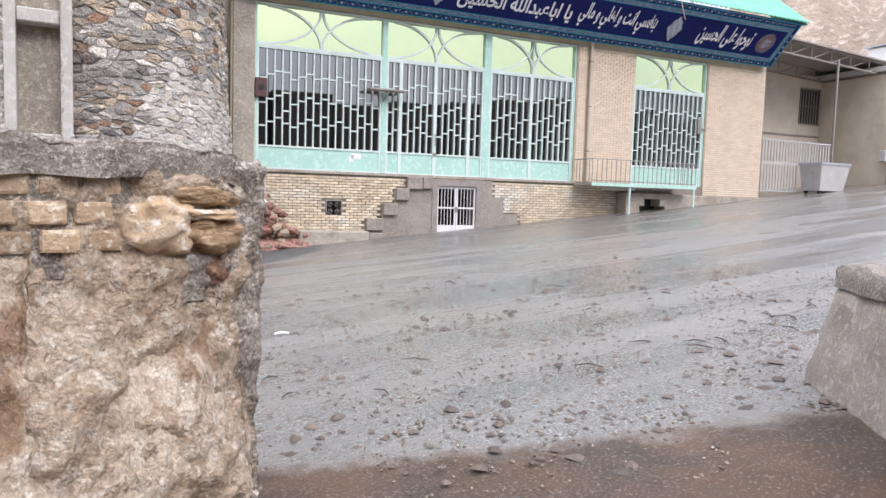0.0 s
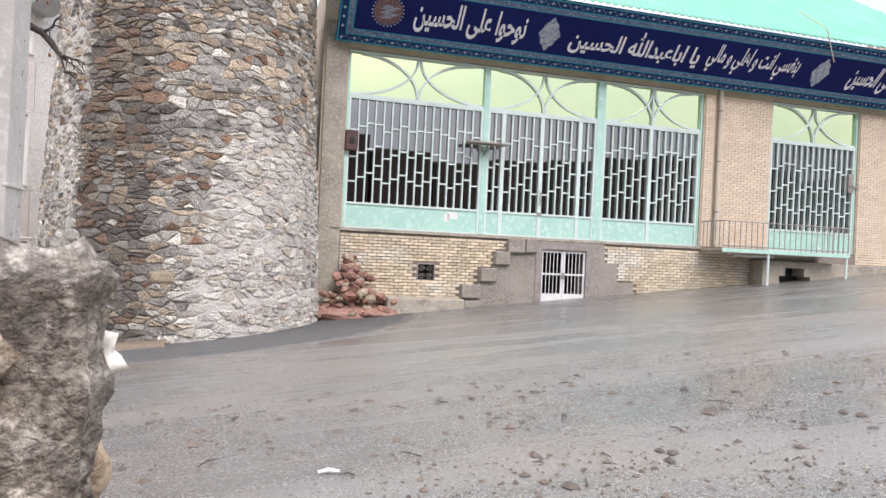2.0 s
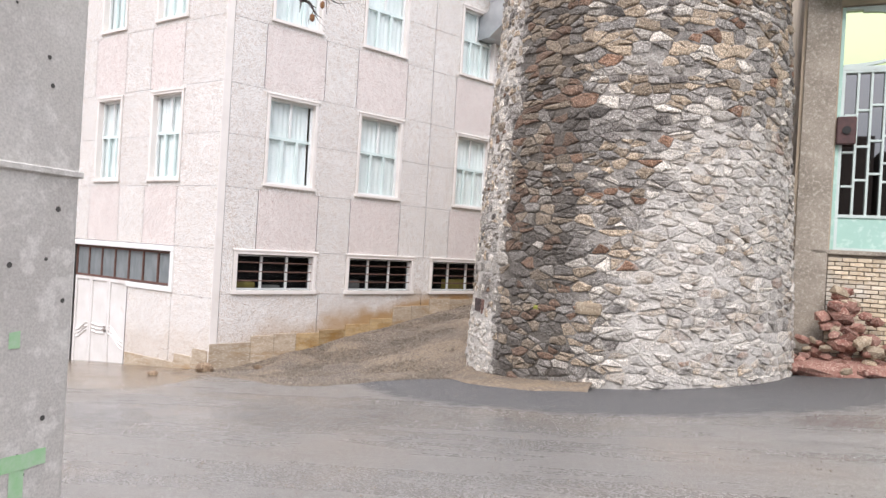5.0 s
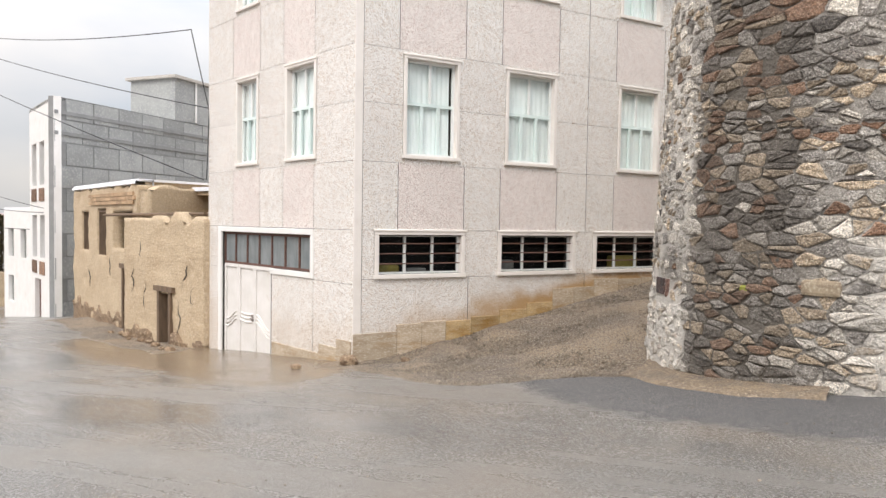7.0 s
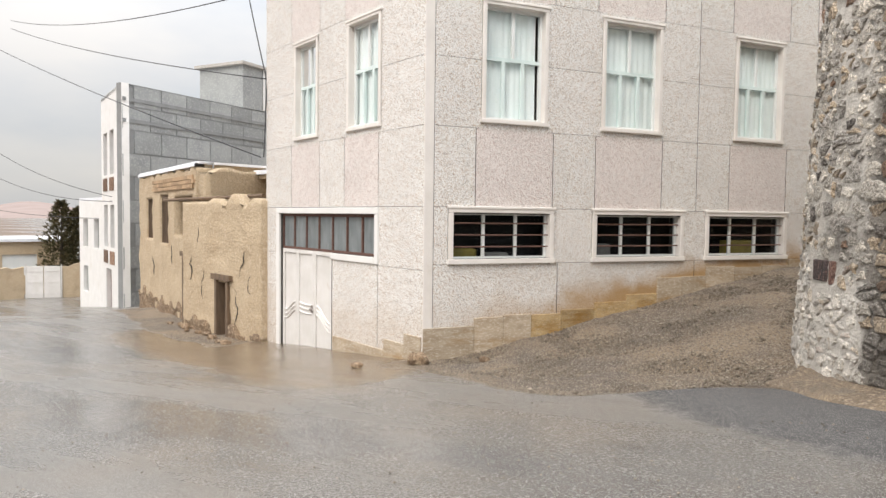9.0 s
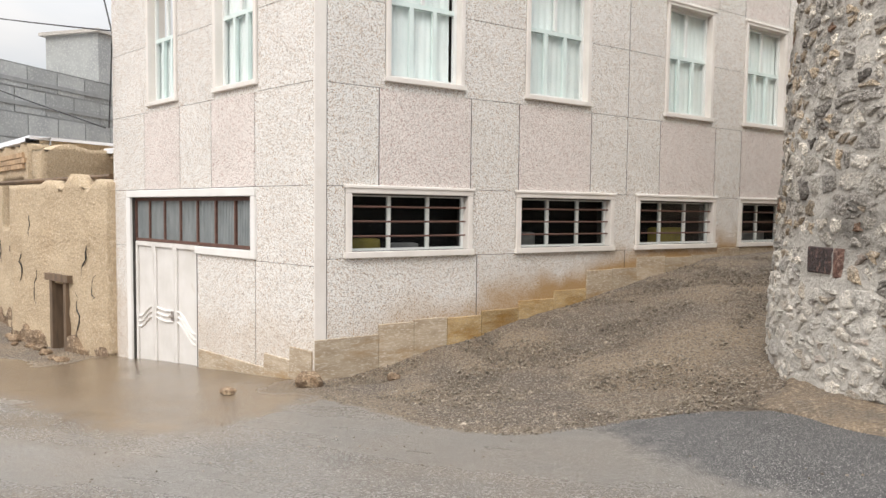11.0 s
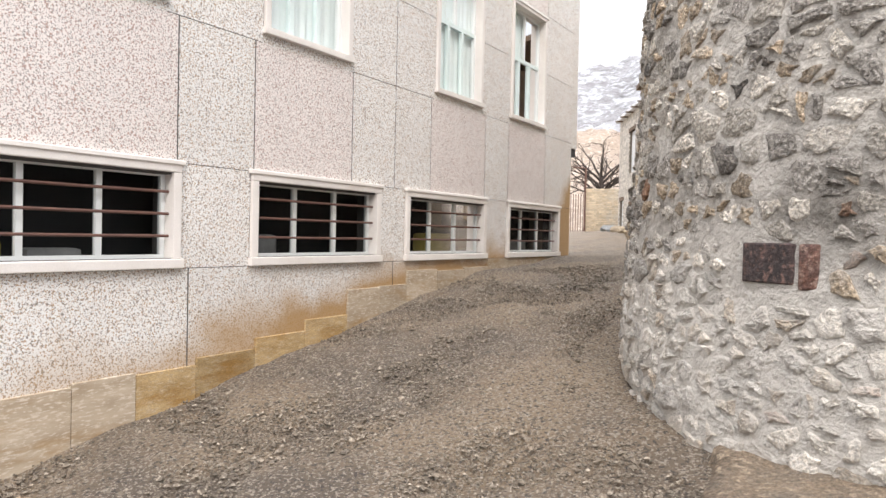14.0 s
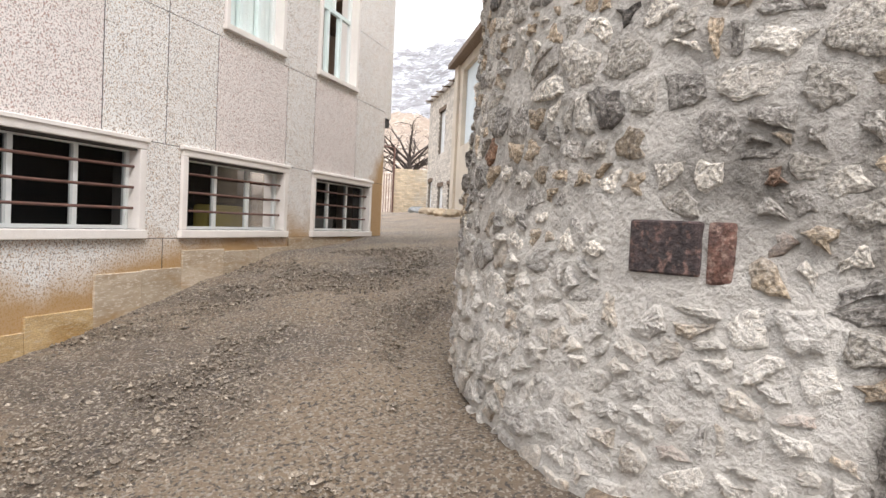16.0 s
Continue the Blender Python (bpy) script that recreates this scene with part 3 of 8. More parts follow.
# ---------- stones set in a surface ----------
def clipped(poly, nx, ny, d):
    """The part of a convex polygon with nx * x + ny * y <= d."""
    res = []
    for k in range(len(poly)):
        p, q = poly[k], poly[(k + 1) % len(poly)]
        a, b = nx * p[0] + ny * p[1] - d, nx * q[0] + ny * q[1] - d
        if a <= 0:
            res.append(p)
        if (a < 0 < b) or (b < 0 < a):
            f = a / (a - b)
            res.append((p[0] + (q[0] - p[0]) * f, p[1] + (q[1] - p[1]) * f))
    return res


def fitted(seeds, flat=1.9, reach=0.42):
    """For each seed (along, up) the outline of the stone that fills the room between its neighbours, about the seed."""
    bins = {}
    pts = [(u / flat, v) for u, v in seeds]
    for i, (u, v) in enumerate(pts):
        bins.setdefault((int(u // reach), int(v // reach)), []).append(i)
    res = []
    for i, (u, v) in enumerate(pts):
        poly = [(-0.2, -0.2), (0.2, -0.2), (0.2, 0.2), (-0.2, 0.2)]
        cu, cv = int(u // reach), int(v // reach)
        for a in (cu - 1, cu, cu + 1):
            for b in (cv - 1, cv, cv + 1):
                for j in bins.get((a, b), ()):
                    du, dv = pts[j][0] - u, pts[j][1] - v
                    if j != i and du * du + dv * dv < reach * reach and poly:
                        poly = clipped(poly, du, dv, (du * du + dv * dv) / 2)
        res.append([(p[0] * flat, p[1]) for p in poly])
    return res


def stone_mesh(bm, m, outline, gap, depth, seed, mi=0):
    """One broken-faced stone that fills the outline but for the joint and stands depth proud of y = 0 (towards -y) of the frame m."""
    r = random.Random(seed)
    n_c = len(outline)
    cx, cz = sum(p[0] for p in outline) / n_c, sum(p[1] for p in outline) / n_c
    ring = []
    for k in range(n_c):
        a, b = Vector(outline[k]), Vector(outline[(k + 1) % n_c])
        cuts = 1 if (b - a).length < 0.05 else 2 if (b - a).length < 0.14 else 3
        for i in range(cuts):
            p = a.lerp(b, (i + 0.1) / cuts) - Vector((cx, cz))
            ln = max(p.length, 1e-4)
            ring.append(p * max(0.35, 1 - gap * r.uniform(0.5, 1.7) / ln) * r.uniform(0.9, 1.02))
    size = max(0.05, max(p.length for p in ring))
    tx, tz = r.uniform(-0.5, 0.5), r.uniform(-0.6, 0.4)
    layers = []
    for scale_, d_ in ((1.05, -0.4), (0.98, 0.55), (0.80, 0.95), (0.42, 1.05)):
        row = []
        for p in ring:
            y = -depth * d_ * (1 + (tx * p.x + tz * p.y) / size + r.uniform(-0.22, 0.22)) if d_ > 0 else 0.02
            k = scale_ * (1 + r.uniform(-0.05, 0.05))
            row.append(bm.verts.new(m @ Vector((cx + p.x * k, y, cz + p.y * k))))
        layers.append(row)
    n = len(ring)
    for r0, r1 in zip(layers, layers[1:]):
        for k in range(n):
            bm.faces.new((r0[k], r0[(k + 1) % n], r1[(k + 1) % n], r1[k])).material_index = mi
    bm.faces.new(layers[-1]).material_index = mi


# ---------- stone tower ----------
def tower_r(z):
    return 2.93 - 0.053 * max(z, 0.0)


def skin(a, z):
    """Slow waves in the masonry."""
    q = Vector((math.cos(a) * 3, math.sin(a) * 3, z))
    return 0.03 * noise.noise(q) + 0.016 * noise.noise(q * 3.1)


def tower_frame(a, z, out=0.0):
    """On the tower's skin at angle a: x round it, y inward, z up."""
    r = tower_r(z) + skin(a, z) + out
    o = Vector((TOWER[0] + r * math.cos(a), TOWER[1] + r * math.sin(a), z))
    y = Vector((-math.cos(a), -math.sin(a), 0.0))
    x = Vector((-math.sin(a), math.cos(a), 0.0))
    return Matrix(((x.x, y.x, 0, o.x), (x.y, y.y, 0, o.y), (0, 0, 1, o.z), (0, 0, 0, 1)))


def lime(a, z):
    """How much lime wash lies on the tower: white low down and round the alley side."""
    d = math.degrees(a) % 360
    k = 0.64 * smooth(d, 256, 282) * (1 - smooth(z, 0.9 + 2.4 * smooth(d, 262, 300), 2.2 + 2.8 * smooth(d, 262, 300)))
    k = max(k, 0.55 * (1 - smooth(d, 226, 233)) * (1 - smooth(z, -0.2, 1.0)) + 0.54 * (1 - smooth(d, 226, 233)))
    return clamp(k + 0.35 * noise.noise(Vector((a * 3.0, z * 1.3, 4.0))) * k, 0, 1)


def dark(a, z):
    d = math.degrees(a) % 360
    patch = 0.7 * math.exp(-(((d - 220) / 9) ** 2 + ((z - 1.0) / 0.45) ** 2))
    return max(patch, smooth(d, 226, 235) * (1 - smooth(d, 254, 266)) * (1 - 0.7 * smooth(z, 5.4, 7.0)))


tower = thing("stone_tower", Matrix.Identity(4), "round tapering rubble stone tower with grey mortar joints", "tower", kind="structure")
bm = bmesh.new()
lime_l, dark_l = [], []
nz, na = 300, 640
zs = [-1.2 + 8.3 * k / (nz - 1) for k in range(nz)]
grid = []
for z in zs:
    row = []
    for k in range(na):
        a = 2 * math.pi * k / na
        q = Vector((math.cos(a) * 3, math.sin(a) * 3, z))
        r = tower_r(z) + skin(a, z) + 0.014 * noise.noise(q * 8.0) + 0.008 * noise.noise(q * 19.0)
        row.append(bm.verts.new((TOWER[0] + r * math.cos(a), TOWER[1] + r * math.sin(a), z + 0.2 * math.sin(a) * smooth(z, 5.0, 7.1))))
        lime_l.append(lime(a, z))
        dark_l.append(dark(a, z))
    grid.append(row)
for r0, r1 in zip(grid, grid[1:]):
    for k in range(na):
        bm.faces.new((r0[k], r0[(k + 1) % na], r1[(k + 1) % na], r1[k]))
bm.faces.new(grid[-1])
M_MORTAR = mat("tower_mortar", (0.36, 0.335, 0.30), (0.24, 0.22, 0.195), 3.2, (0.45, 0.425, 0.385), 16, 0.93, speck=0.3, spscale=85, bump=1.0, bscale=26, bdist=0.05, stain=(0.13, 0.125, 0.115), sscale=1.7, slo=0.53, shi=0.66)


def add_wash(m, amount, colour=(0.68, 0.645, 0.59)):
    """Lime wash, rubbed off by noise, over a surface that carries the wash attribute."""
    n, l = m.node_tree.nodes, m.node_tree.links
    b = n["Principled BSDF"]
    src = b.inputs["Base Color"].links[0].from_socket
    att = n.new("ShaderNodeAttribute")
    att.attribute_name = "wash"
    sp = n.new("ShaderNodeSeparateColor")
    l.new(att.outputs["Color"], sp.inputs[0])
    geo = n.new("ShaderNodeNewGeometry")
    t = n.new("ShaderNodeTexNoise")
    t.inputs["Scale"].default_value, t.inputs["Detail"].default_value, t.inputs["Roughness"].default_value = 4.0, 8.0, 0.7
    l.new(geo.outputs["Position"], t.inputs["Vector"])
    ma = n.new("ShaderNodeMath")
    ma.operation = "MULTIPLY_ADD"
    ma.inputs[1].default_value = 1.0
    l.new(t.outputs["Fac"], ma.inputs[0])
    l.new(sp.outputs["Red"], ma.inputs[2])
    r = n.new("ShaderNodeMapRange")
    r.inputs["From Min"].default_value, r.inputs["From Max"].default_value, r.inputs["To Max"].default_value = 0.84, 1.14, amount
    l.new(ma.outputs[0], r.inputs["Value"])
    x = n.new("ShaderNodeMix")
    x.data_type = "RGBA"
    l.new(r.outputs["Result"], x.inputs["Factor"])
    l.new(src, x.inputs["A"])
    x.inputs["B"].default_value = rgba(colour)
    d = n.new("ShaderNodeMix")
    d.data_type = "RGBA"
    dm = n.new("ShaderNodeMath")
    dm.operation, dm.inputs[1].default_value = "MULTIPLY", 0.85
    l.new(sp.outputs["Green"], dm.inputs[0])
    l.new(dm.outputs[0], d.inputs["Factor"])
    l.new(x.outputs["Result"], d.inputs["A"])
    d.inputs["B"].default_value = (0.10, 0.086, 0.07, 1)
    l.new(d.outputs["Result"], b.inputs["Base Color"])


add_wash(M_MORTAR, 0.8)
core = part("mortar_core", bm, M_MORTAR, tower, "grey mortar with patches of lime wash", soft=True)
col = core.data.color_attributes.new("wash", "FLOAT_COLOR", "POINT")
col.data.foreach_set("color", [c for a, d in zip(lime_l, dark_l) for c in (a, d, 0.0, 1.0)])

M_TOWER_STONE = [mat("tower_" + base_name, c1, c2, 9, c3, 45, 0.86, speck=0.5, spscale=48, bump=1.0, bscale=24, rand=0.38, bdist=0.06) for base_name, c1, c2, c3 in (
    ("grey", (0.36, 0.335, 0.30), (0.22, 0.2, 0.18), (0.5, 0.47, 0.43)), ("tan", (0.44, 0.35, 0.25), (0.31, 0.24, 0.17), (0.56, 0.48, 0.38)),
    ("dark", (0.16, 0.145, 0.13), (0.09, 0.08, 0.072), (0.28, 0.25, 0.22)), ("rust", (0.27, 0.15, 0.092), (0.18, 0.105, 0.07), (0.38, 0.26, 0.185)),
    ("pale", (0.60, 0.55, 0.48), (0.46, 0.42, 0.36), (0.68, 0.64, 0.58)))]
for one in M_TOWER_STONE:
    add_wash(one, 0.72)


def pick_stone(a, z):
    li, dk = lime(a, z), dark(a, z)
    weights = (2.6, 2.0, 0.25, 0.2, 3.4) if math.degrees(a) < 231 else (3.2, 3.4, 0.6, 0.5, 1.8 + 5 * li) if dk < 0.5 else (2.6, 3.0, 2.6, 2.0, 0.4)
    return rng.choices(range(5), weights)[0]


def tower_seeds():
    """Middles of the stones, in uneven courses with small packing stones between: angle and height."""
    z = -0.75
    while z < 6.80:
        h = rng.choice((0.11, 0.14, 0.17, 0.20, 0.24)) * rng.uniform(0.9, 1.1)
        a = radians(150) + rng.uniform(0, 0.1)
        while a < radians(375):
            w = h * (rng.uniform(0.9, 1.7) if math.degrees(a) < 232 else rng.uniform(1.1, 3.0))
            da = w / tower_r(z)
            wave = 0.09 * noise.noise(Vector((a * 2.2, z * 0.7, 0))) + 0.03 * noise.noise(Vector((a * 9, z, 3)))
            yield a + da / 2, z + h / 2 + rng.uniform(-0.05, 0.05) + wave + 0.2 * math.sin(a) * smooth(z, 5.0, 7.1)
            a += da
        z += h * 0.97
    for _ in range(1100):
        yield radians(rng.uniform(155, 370)), rng.uniform(-0.6, 6.6)


stuff = bmesh.new()
stuff_wash, singles = [], 0
seeds = list(tower_seeds())
shaped = fitted([(a * 2.85, z) for a, z in seeds])
blocky = fitted([(a * 2.85, z) for a, z in seeds], 1.25)
for (a, z), wide, square in zip(seeds, shaped, blocky):
    outline = square if math.degrees(a) < 232 else wide
    mi = pick_stone(a, z)
    deg = math.degrees(a)
    near = deg < 231
    if len(outline) < 3 or abs(deg - 213.5) < 7.5 and abs(z - 0.67) < 0.2 or rng.random() < (0.12 if near else 0.05):
        continue
    m_stone = Matrix.Rotation(rng.gauss(0, 0.16 if near else 0.06), 4, "Y")
    gap = rng.uniform(0.012, 0.036) if near else rng.uniform(0.004, 0.016)
    depth = rng.uniform(0.010, 0.032) if near else rng.uniform(0.010, 0.042)
    seed = rng.random()
    if 188 < deg < 246 and -0.7 < z < 2.6 and singles < 300:
        one = bmesh.new()
        stone_mesh(one, Matrix.Identity(4), outline, gap, depth, seed)
        ob = part("stone", one, M_TOWER_STONE[mi], tower)
        ob.matrix_world = tower_frame(a, z) @ m_stone
        ca = ob.data.color_attributes.new("wash", "FLOAT_COLOR", "POINT")
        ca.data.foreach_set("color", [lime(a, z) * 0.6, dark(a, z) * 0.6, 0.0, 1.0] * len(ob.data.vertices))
        singles += 1
    else:
        before = len(stuff.verts)
        stone_mesh(stuff, tower_frame(a, z) @ m_stone, outline, gap, depth, seed, mi)
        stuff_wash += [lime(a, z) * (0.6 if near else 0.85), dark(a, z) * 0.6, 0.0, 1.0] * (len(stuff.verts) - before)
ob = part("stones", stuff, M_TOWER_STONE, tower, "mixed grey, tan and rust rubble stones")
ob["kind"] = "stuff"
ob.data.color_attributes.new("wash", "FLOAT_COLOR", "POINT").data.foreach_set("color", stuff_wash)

# parapet of mortar on the top, a leaning stone and the cement apron at the foot
bm = bmesh.new()
prof = [(2.53, 6.92), (2.59, 7.02), (2.58, 7.18), (2.48, 7.30), (2.28, 7.34), (2.0, 7.22)]
ring = []
for k in range(120):
    a = 2 * math.pi * k / 120
    ring.append([bm.verts.new((TOWER[0] + (r + 0.05 * noise.noise(Vector((a * 4, z, 0)))) * math.cos(a), TOWER[1] + (r + 0.05 * noise.noise(Vector((a * 4, z, 2)))) * math.sin(a),
                               z + 0.2 * math.sin(a) + 0.06 * noise.noise(Vector((math.cos(a) * 3, math.sin(a) * 3, 1))))) for r, z in prof])
for k in range(120):
    for j in range(len(prof) - 1):
        bm.faces.new((ring[k][j], ring[(k + 1) % 120][j], ring[(k + 1) % 120][j + 1], ring[k][j + 1]))
part("parapet", bm, mat("white_washed_cement", (0.66, 0.65, 0.63), (0.5, 0.49, 0.47), 2.5, rough=0.9, bump=0.6, bscale=25), tower, "whitish cement rim", soft=True)
bm = bmesh.new()
rock(bm, (-1.70, 16.30, 7.12), (0.30, 0.24, 0.13), 5.2)
part("coping_stone", bm, M_DAMP_MUD, tower, "loose brown stone on the rim")
bm = bmesh.new()
aps = []
for k in range(60):
    a = radians(208 + 60 * k / 59)
    wob = 0.16 * noise.noise(Vector((a * 5, 0, 7)))
    wide = (0.46 + 1.4 * wob) * smooth(k, 0, 8) * (0.45 + 0.55 * (1 - smooth(k, 40, 59))) + 0.05
    row = []
    for r, up in ((2.75, 0.12), (3.0 + 0.15 * wide, 0.075), (2.98 + 0.7 * wide, 0.05), (2.98 + wide, 0.012), (3.02 + wide, -0.05)):
        x, y = TOWER[0] + r * math.cos(a), TOWER[1] + r * math.sin(a)
        row.append(bm.verts.new((x, y, lie(x, y) + up + 0.018 * noise.noise(Vector((x * 3, y * 3, 0))))))
    aps.append(row)
for r0, r1 in zip(aps, aps[1:]):
    for j in range(4):
        bm.faces.new((r0[j], r1[j], r1[j + 1], r0[j + 1]))
solid("cement_apron", bm, mat("muddy_cement", (0.215, 0.16, 0.105), (0.14, 0.105, 0.075), 2.2, (0.29, 0.23, 0.165), 20, 0.6, speck=0.45, spscale=45, bump=1.0, bscale=28, bdist=0.03, stain=(0.14, 0.115, 0.09), sscale=1.8, slo=0.5, shi=0.65), Matrix.Identity(4),
      "low muddy cement apron round the tower foot", "apron", kind="structure", soft=True)
# red-brown block and a yellow mark in the masonry
bm = bevelled(boxes((-0.17, 0.17, -0.018, 0.05, -0.12, 0.12)), 0.01)
ob = part("iron_plate", bm, mat("rusty_iron", (0.062, 0.04, 0.038), (0.035, 0.028, 0.028), 7, (0.14, 0.085, 0.07), 26, 0.85, speck=0.5, spscale=40, bump=1.0, bscale=30, bdist=0.02), tower, "dark rusted iron block set in mortar")
ob.matrix_world = tower_frame(radians(213.2), 0.67)
bm = bevelled(boxes((-0.065, 0.05, -0.014, 0.05, -0.14, 0.13)), 0.02, 2)
ob = part("brick", bm, mat("dull_red_brick", (0.17, 0.085, 0.062), (0.09, 0.055, 0.048), 8, (0.30, 0.20, 0.16), 22, 0.92, speck=0.4, spscale=50, bump=1.0, bscale=30, bdist=0.03), tower, "dull red brick end", soft=True)
ob.matrix_world = tower_frame(radians(218.3), 0.66)
ob.data.color_attributes.new("wash", "FLOAT_COLOR", "POINT")
bm = bevelled(boxes((-0.21, 0.21, -0.06, 0.05, -0.095, 0.095)), 0.045, 2)
ob = part("pale_block", bm, M_STONE[1], tower, "pale squared limestone block")
ob.matrix_world = tower_frame(math.atan2(15.291 - TOWER[1], -0.436 - TOWER[0]), 0.86)
bm = bevelled(boxes((-0.05, 0.05, -0.03, 0.02, -0.06, 0.06)), 0.02)
ob = part("spray_mark", bm, M_MOSS, tower, "yellow-green spray mark")
ob.matrix_world = tower_frame(math.atan2(15.475 - TOWER[1], -1.366 - TOWER[0]), 0.77)


# ---------- school building on the corner ----------
LOW = [(0.43, 2.42), (3.23, 5.30), (5.84, 8.0), (8.72, 10.9)]
HIGH = [(1.0, 2.25), (3.37, 4.70), (6.50, 7.80), (8.76, 10.12)]
ROWS_UP = [(2.78, 4.78), (6.33, 8.22)]
SIDE_END, TOP = 11.45, 8.95
school = thing("school_building", Matrix.Identity(4), "three-storey building faced with pale terrazzo panels", "building", kind="structure")


def placed(ob, m):
    ob.matrix_world = m
    return ob


side_holes = [(a + 0.06, b - 0.06, 0.54, 1.28) for a, b in LOW] + [(a + 0.05, b - 0.05, z0 + 0.05, z1 - 0.05) for a, b in HIGH for z0, z1 in ROWS_UP]
bm = wall_sheet(bmesh.new(), 0.0, SIDE_END, -1.7, TOP, 0.3, side_holes)
placed(part("wall_side", bm, M_GROOVE, school, "joint-grey backing of the alley wall"), F_SIDE @ Matrix.Translation((0, 0.005, 0)))
DOOR_X0, DOOR_X1, GATE_X1 = -5.28, -3.0, -1.41
V_WIN = [(-4.58, -3.55), (-2.40, -1.26)]
street_holes = [(DOOR_X0, DOOR_X1, -2.3, 0.52), (DOOR_X0, GATE_X1, 0.50, 1.26)] + [(a + 0.05, b - 0.05, z0 + 0.05, z1 - 0.05) for a, b in V_WIN for z0, z1 in ROWS_UP]
bm = wall_sheet(bmesh.new(), -6.05, 0.0, -2.3, TOP, 0.3, street_holes)
placed(part("wall_street", bm, M_GROOVE, school, "joint-grey backing of the street wall"), F_STREET @ Matrix.Translation((0, 0.005, 0)))
# rear, far side, floors and roof that close the block
P = [F_STREET @ Vector((-6.05, 0, 0)), F_SIDE @ Vector((0, 0, 0)), F_SIDE @ Vector((SIDE_END, 0, 0)), F_SIDE @ Vector((SIDE_END, 9.5, 0)), F_STREET @ Vector((-6.05, 9.5, 0))]
for wname, a, b in (("wall_end", P[2], P[3]), ("wall_rear", P[3], P[4]), ("wall_west", P[4], P[0])):
    d = b - a
    bm = wall_sheet(bmesh.new(), 0.02, d.length - 0.02, -2.3, TOP - 0.01, 0.3, [])
    placed(part(wname, bm, M_CREAM, school, "plain rendered wall"), axes((a.x, a.y, 0), (d.x, d.y)) @ Matrix.Translation((0, 0.02, 0)))
for wname, z in (("basement_floor", -1.2), ("upper_floor", 1.75), ("second_floor", 5.3), ("roof", 8.45)):
    bm = bmesh.new()
    mid = sum(P, Vector()) / 5
    lo = [bm.verts.new((p.x + (mid.x - p.x) * 0.13, p.y + (mid.y - p.y) * 0.13, z)) for p in P]
    hi = [bm.verts.new((v.co.x, v.co.y, z + 0.2)) for v in lo]
    bm.faces.new(lo[::-1])
    bm.faces.new(hi)
    for k in range(5):
        bm.faces.new((lo[k], lo[(k + 1) % 5], hi[(k + 1) % 5], hi[k]))
    # basement floor is coloured near-black to read as an unlit room
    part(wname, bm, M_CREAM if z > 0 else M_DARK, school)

# terrazzo panels, each a slab of its own between open joints
GX, GZ = 0.0075, 0.0035     # half widths of the upright and level joints


def slab(frame_m, x0, x1, z0, z1, pink):
    bm = boxes((x0 + GX, x1 - GX, 0.0, 0.02, z0 + GZ, z1 - GZ))
    e = [e for e in bm.edges if all(abs(v.co.y) < 1e-6 for v in e.verts)]
    bmesh.ops.bevel(bm, geom=e, offset=0.002, segments=1, affect="EDGES")
    placed(part("panel", bm, M_TERR_PINK if pink else M_TERR, school), frame_m)


def panel_rows(frame_m, cuts_under, gaps_low, gaps_high, base_cuts, x_end):
    rows = []
    for a, b in zip(base_cuts, base_cuts[1:]):
        rows.append((a, b, -1.72, 0.45, False))
    for a, b in gaps_low:
        rows.append((a, b, 0.45, 1.39, False))
    for z0, z1 in ((1.39, 2.69), (4.86, 6.24)):
        for (a, b), p in cuts_under:
            rows.append((a, b, z0, z1, p))
    for z0, z1 in ((2.69, 3.80), (3.80, 4.86), (6.24, 7.32), (7.32, 8.30)):
        for a, b in gaps_high:
            rows.append((a, b, z0, z1, False))
    for (a, b), p in cuts_under:
        rows.append((a, b, 8.30, TOP - 0.02, False))
    for r in rows:
        slab(frame_m, *r)


cut = [0.17, 0.91, 2.39, 3.27, 4.76, 5.60, 6.42, 7.95, 8.74, 10.2, SIDE_END]
under = [((a, b), k in (1, 3, 6, 8)) for k, (a, b) in enumerate(zip(cut, cut[1:]))]
low_gaps = [(0.17, 0.43), (2.42, 3.23), (5.30, 5.84), (8.0, 8.72), (10.9, SIDE_END)]
high_gaps = [(0.17, 1.0), (2.25, 3.37), (4.70, 5.60), (5.60, 6.50), (7.80, 8.76), (10.12, SIDE_END)]
panel_rows(F_SIDE, under, low_gaps, high_gaps, [0.17, 2.52, 5.60, 8.74, SIDE_END], SIDE_END)
scut = [-6.05, -4.76, -3.5, -2.52, -1.34, 0.005]
sunder = [((a, b), k in (1, 3)) for k, (a, b) in enumerate(zip(scut, scut[1:]))]
for a, b, z0, z1 in ((-6.05, -5.42, -2.3, 0.40), (-6.05, -5.42, 0.40, 1.39), (-1.34, 0.005, 0.36, 1.39), (-1.34, 0.005, -1.9, 0.36), (-2.97, -1.34, -1.9, 0.44)):
    slab(F_STREET, a, b, z0, z1, False)
for z0, z1 in ((1.39, 2.69), (4.86, 6.24), (8.30, TOP - 0.02)):
    for (a, b), p in sunder:
        slab(F_STREET, a, b, z0, z1, p and z1 < 8)
for z0, z1 in ((2.69, 3.80), (3.80, 4.86), (6.24, 7.32), (7.32, 8.30)):
    for a, b in ((-6.05, -4.58), (-3.55, -2.40), (-1.26, 0.005)):
        slab(F_STREET, a, b, z0, z1, False)
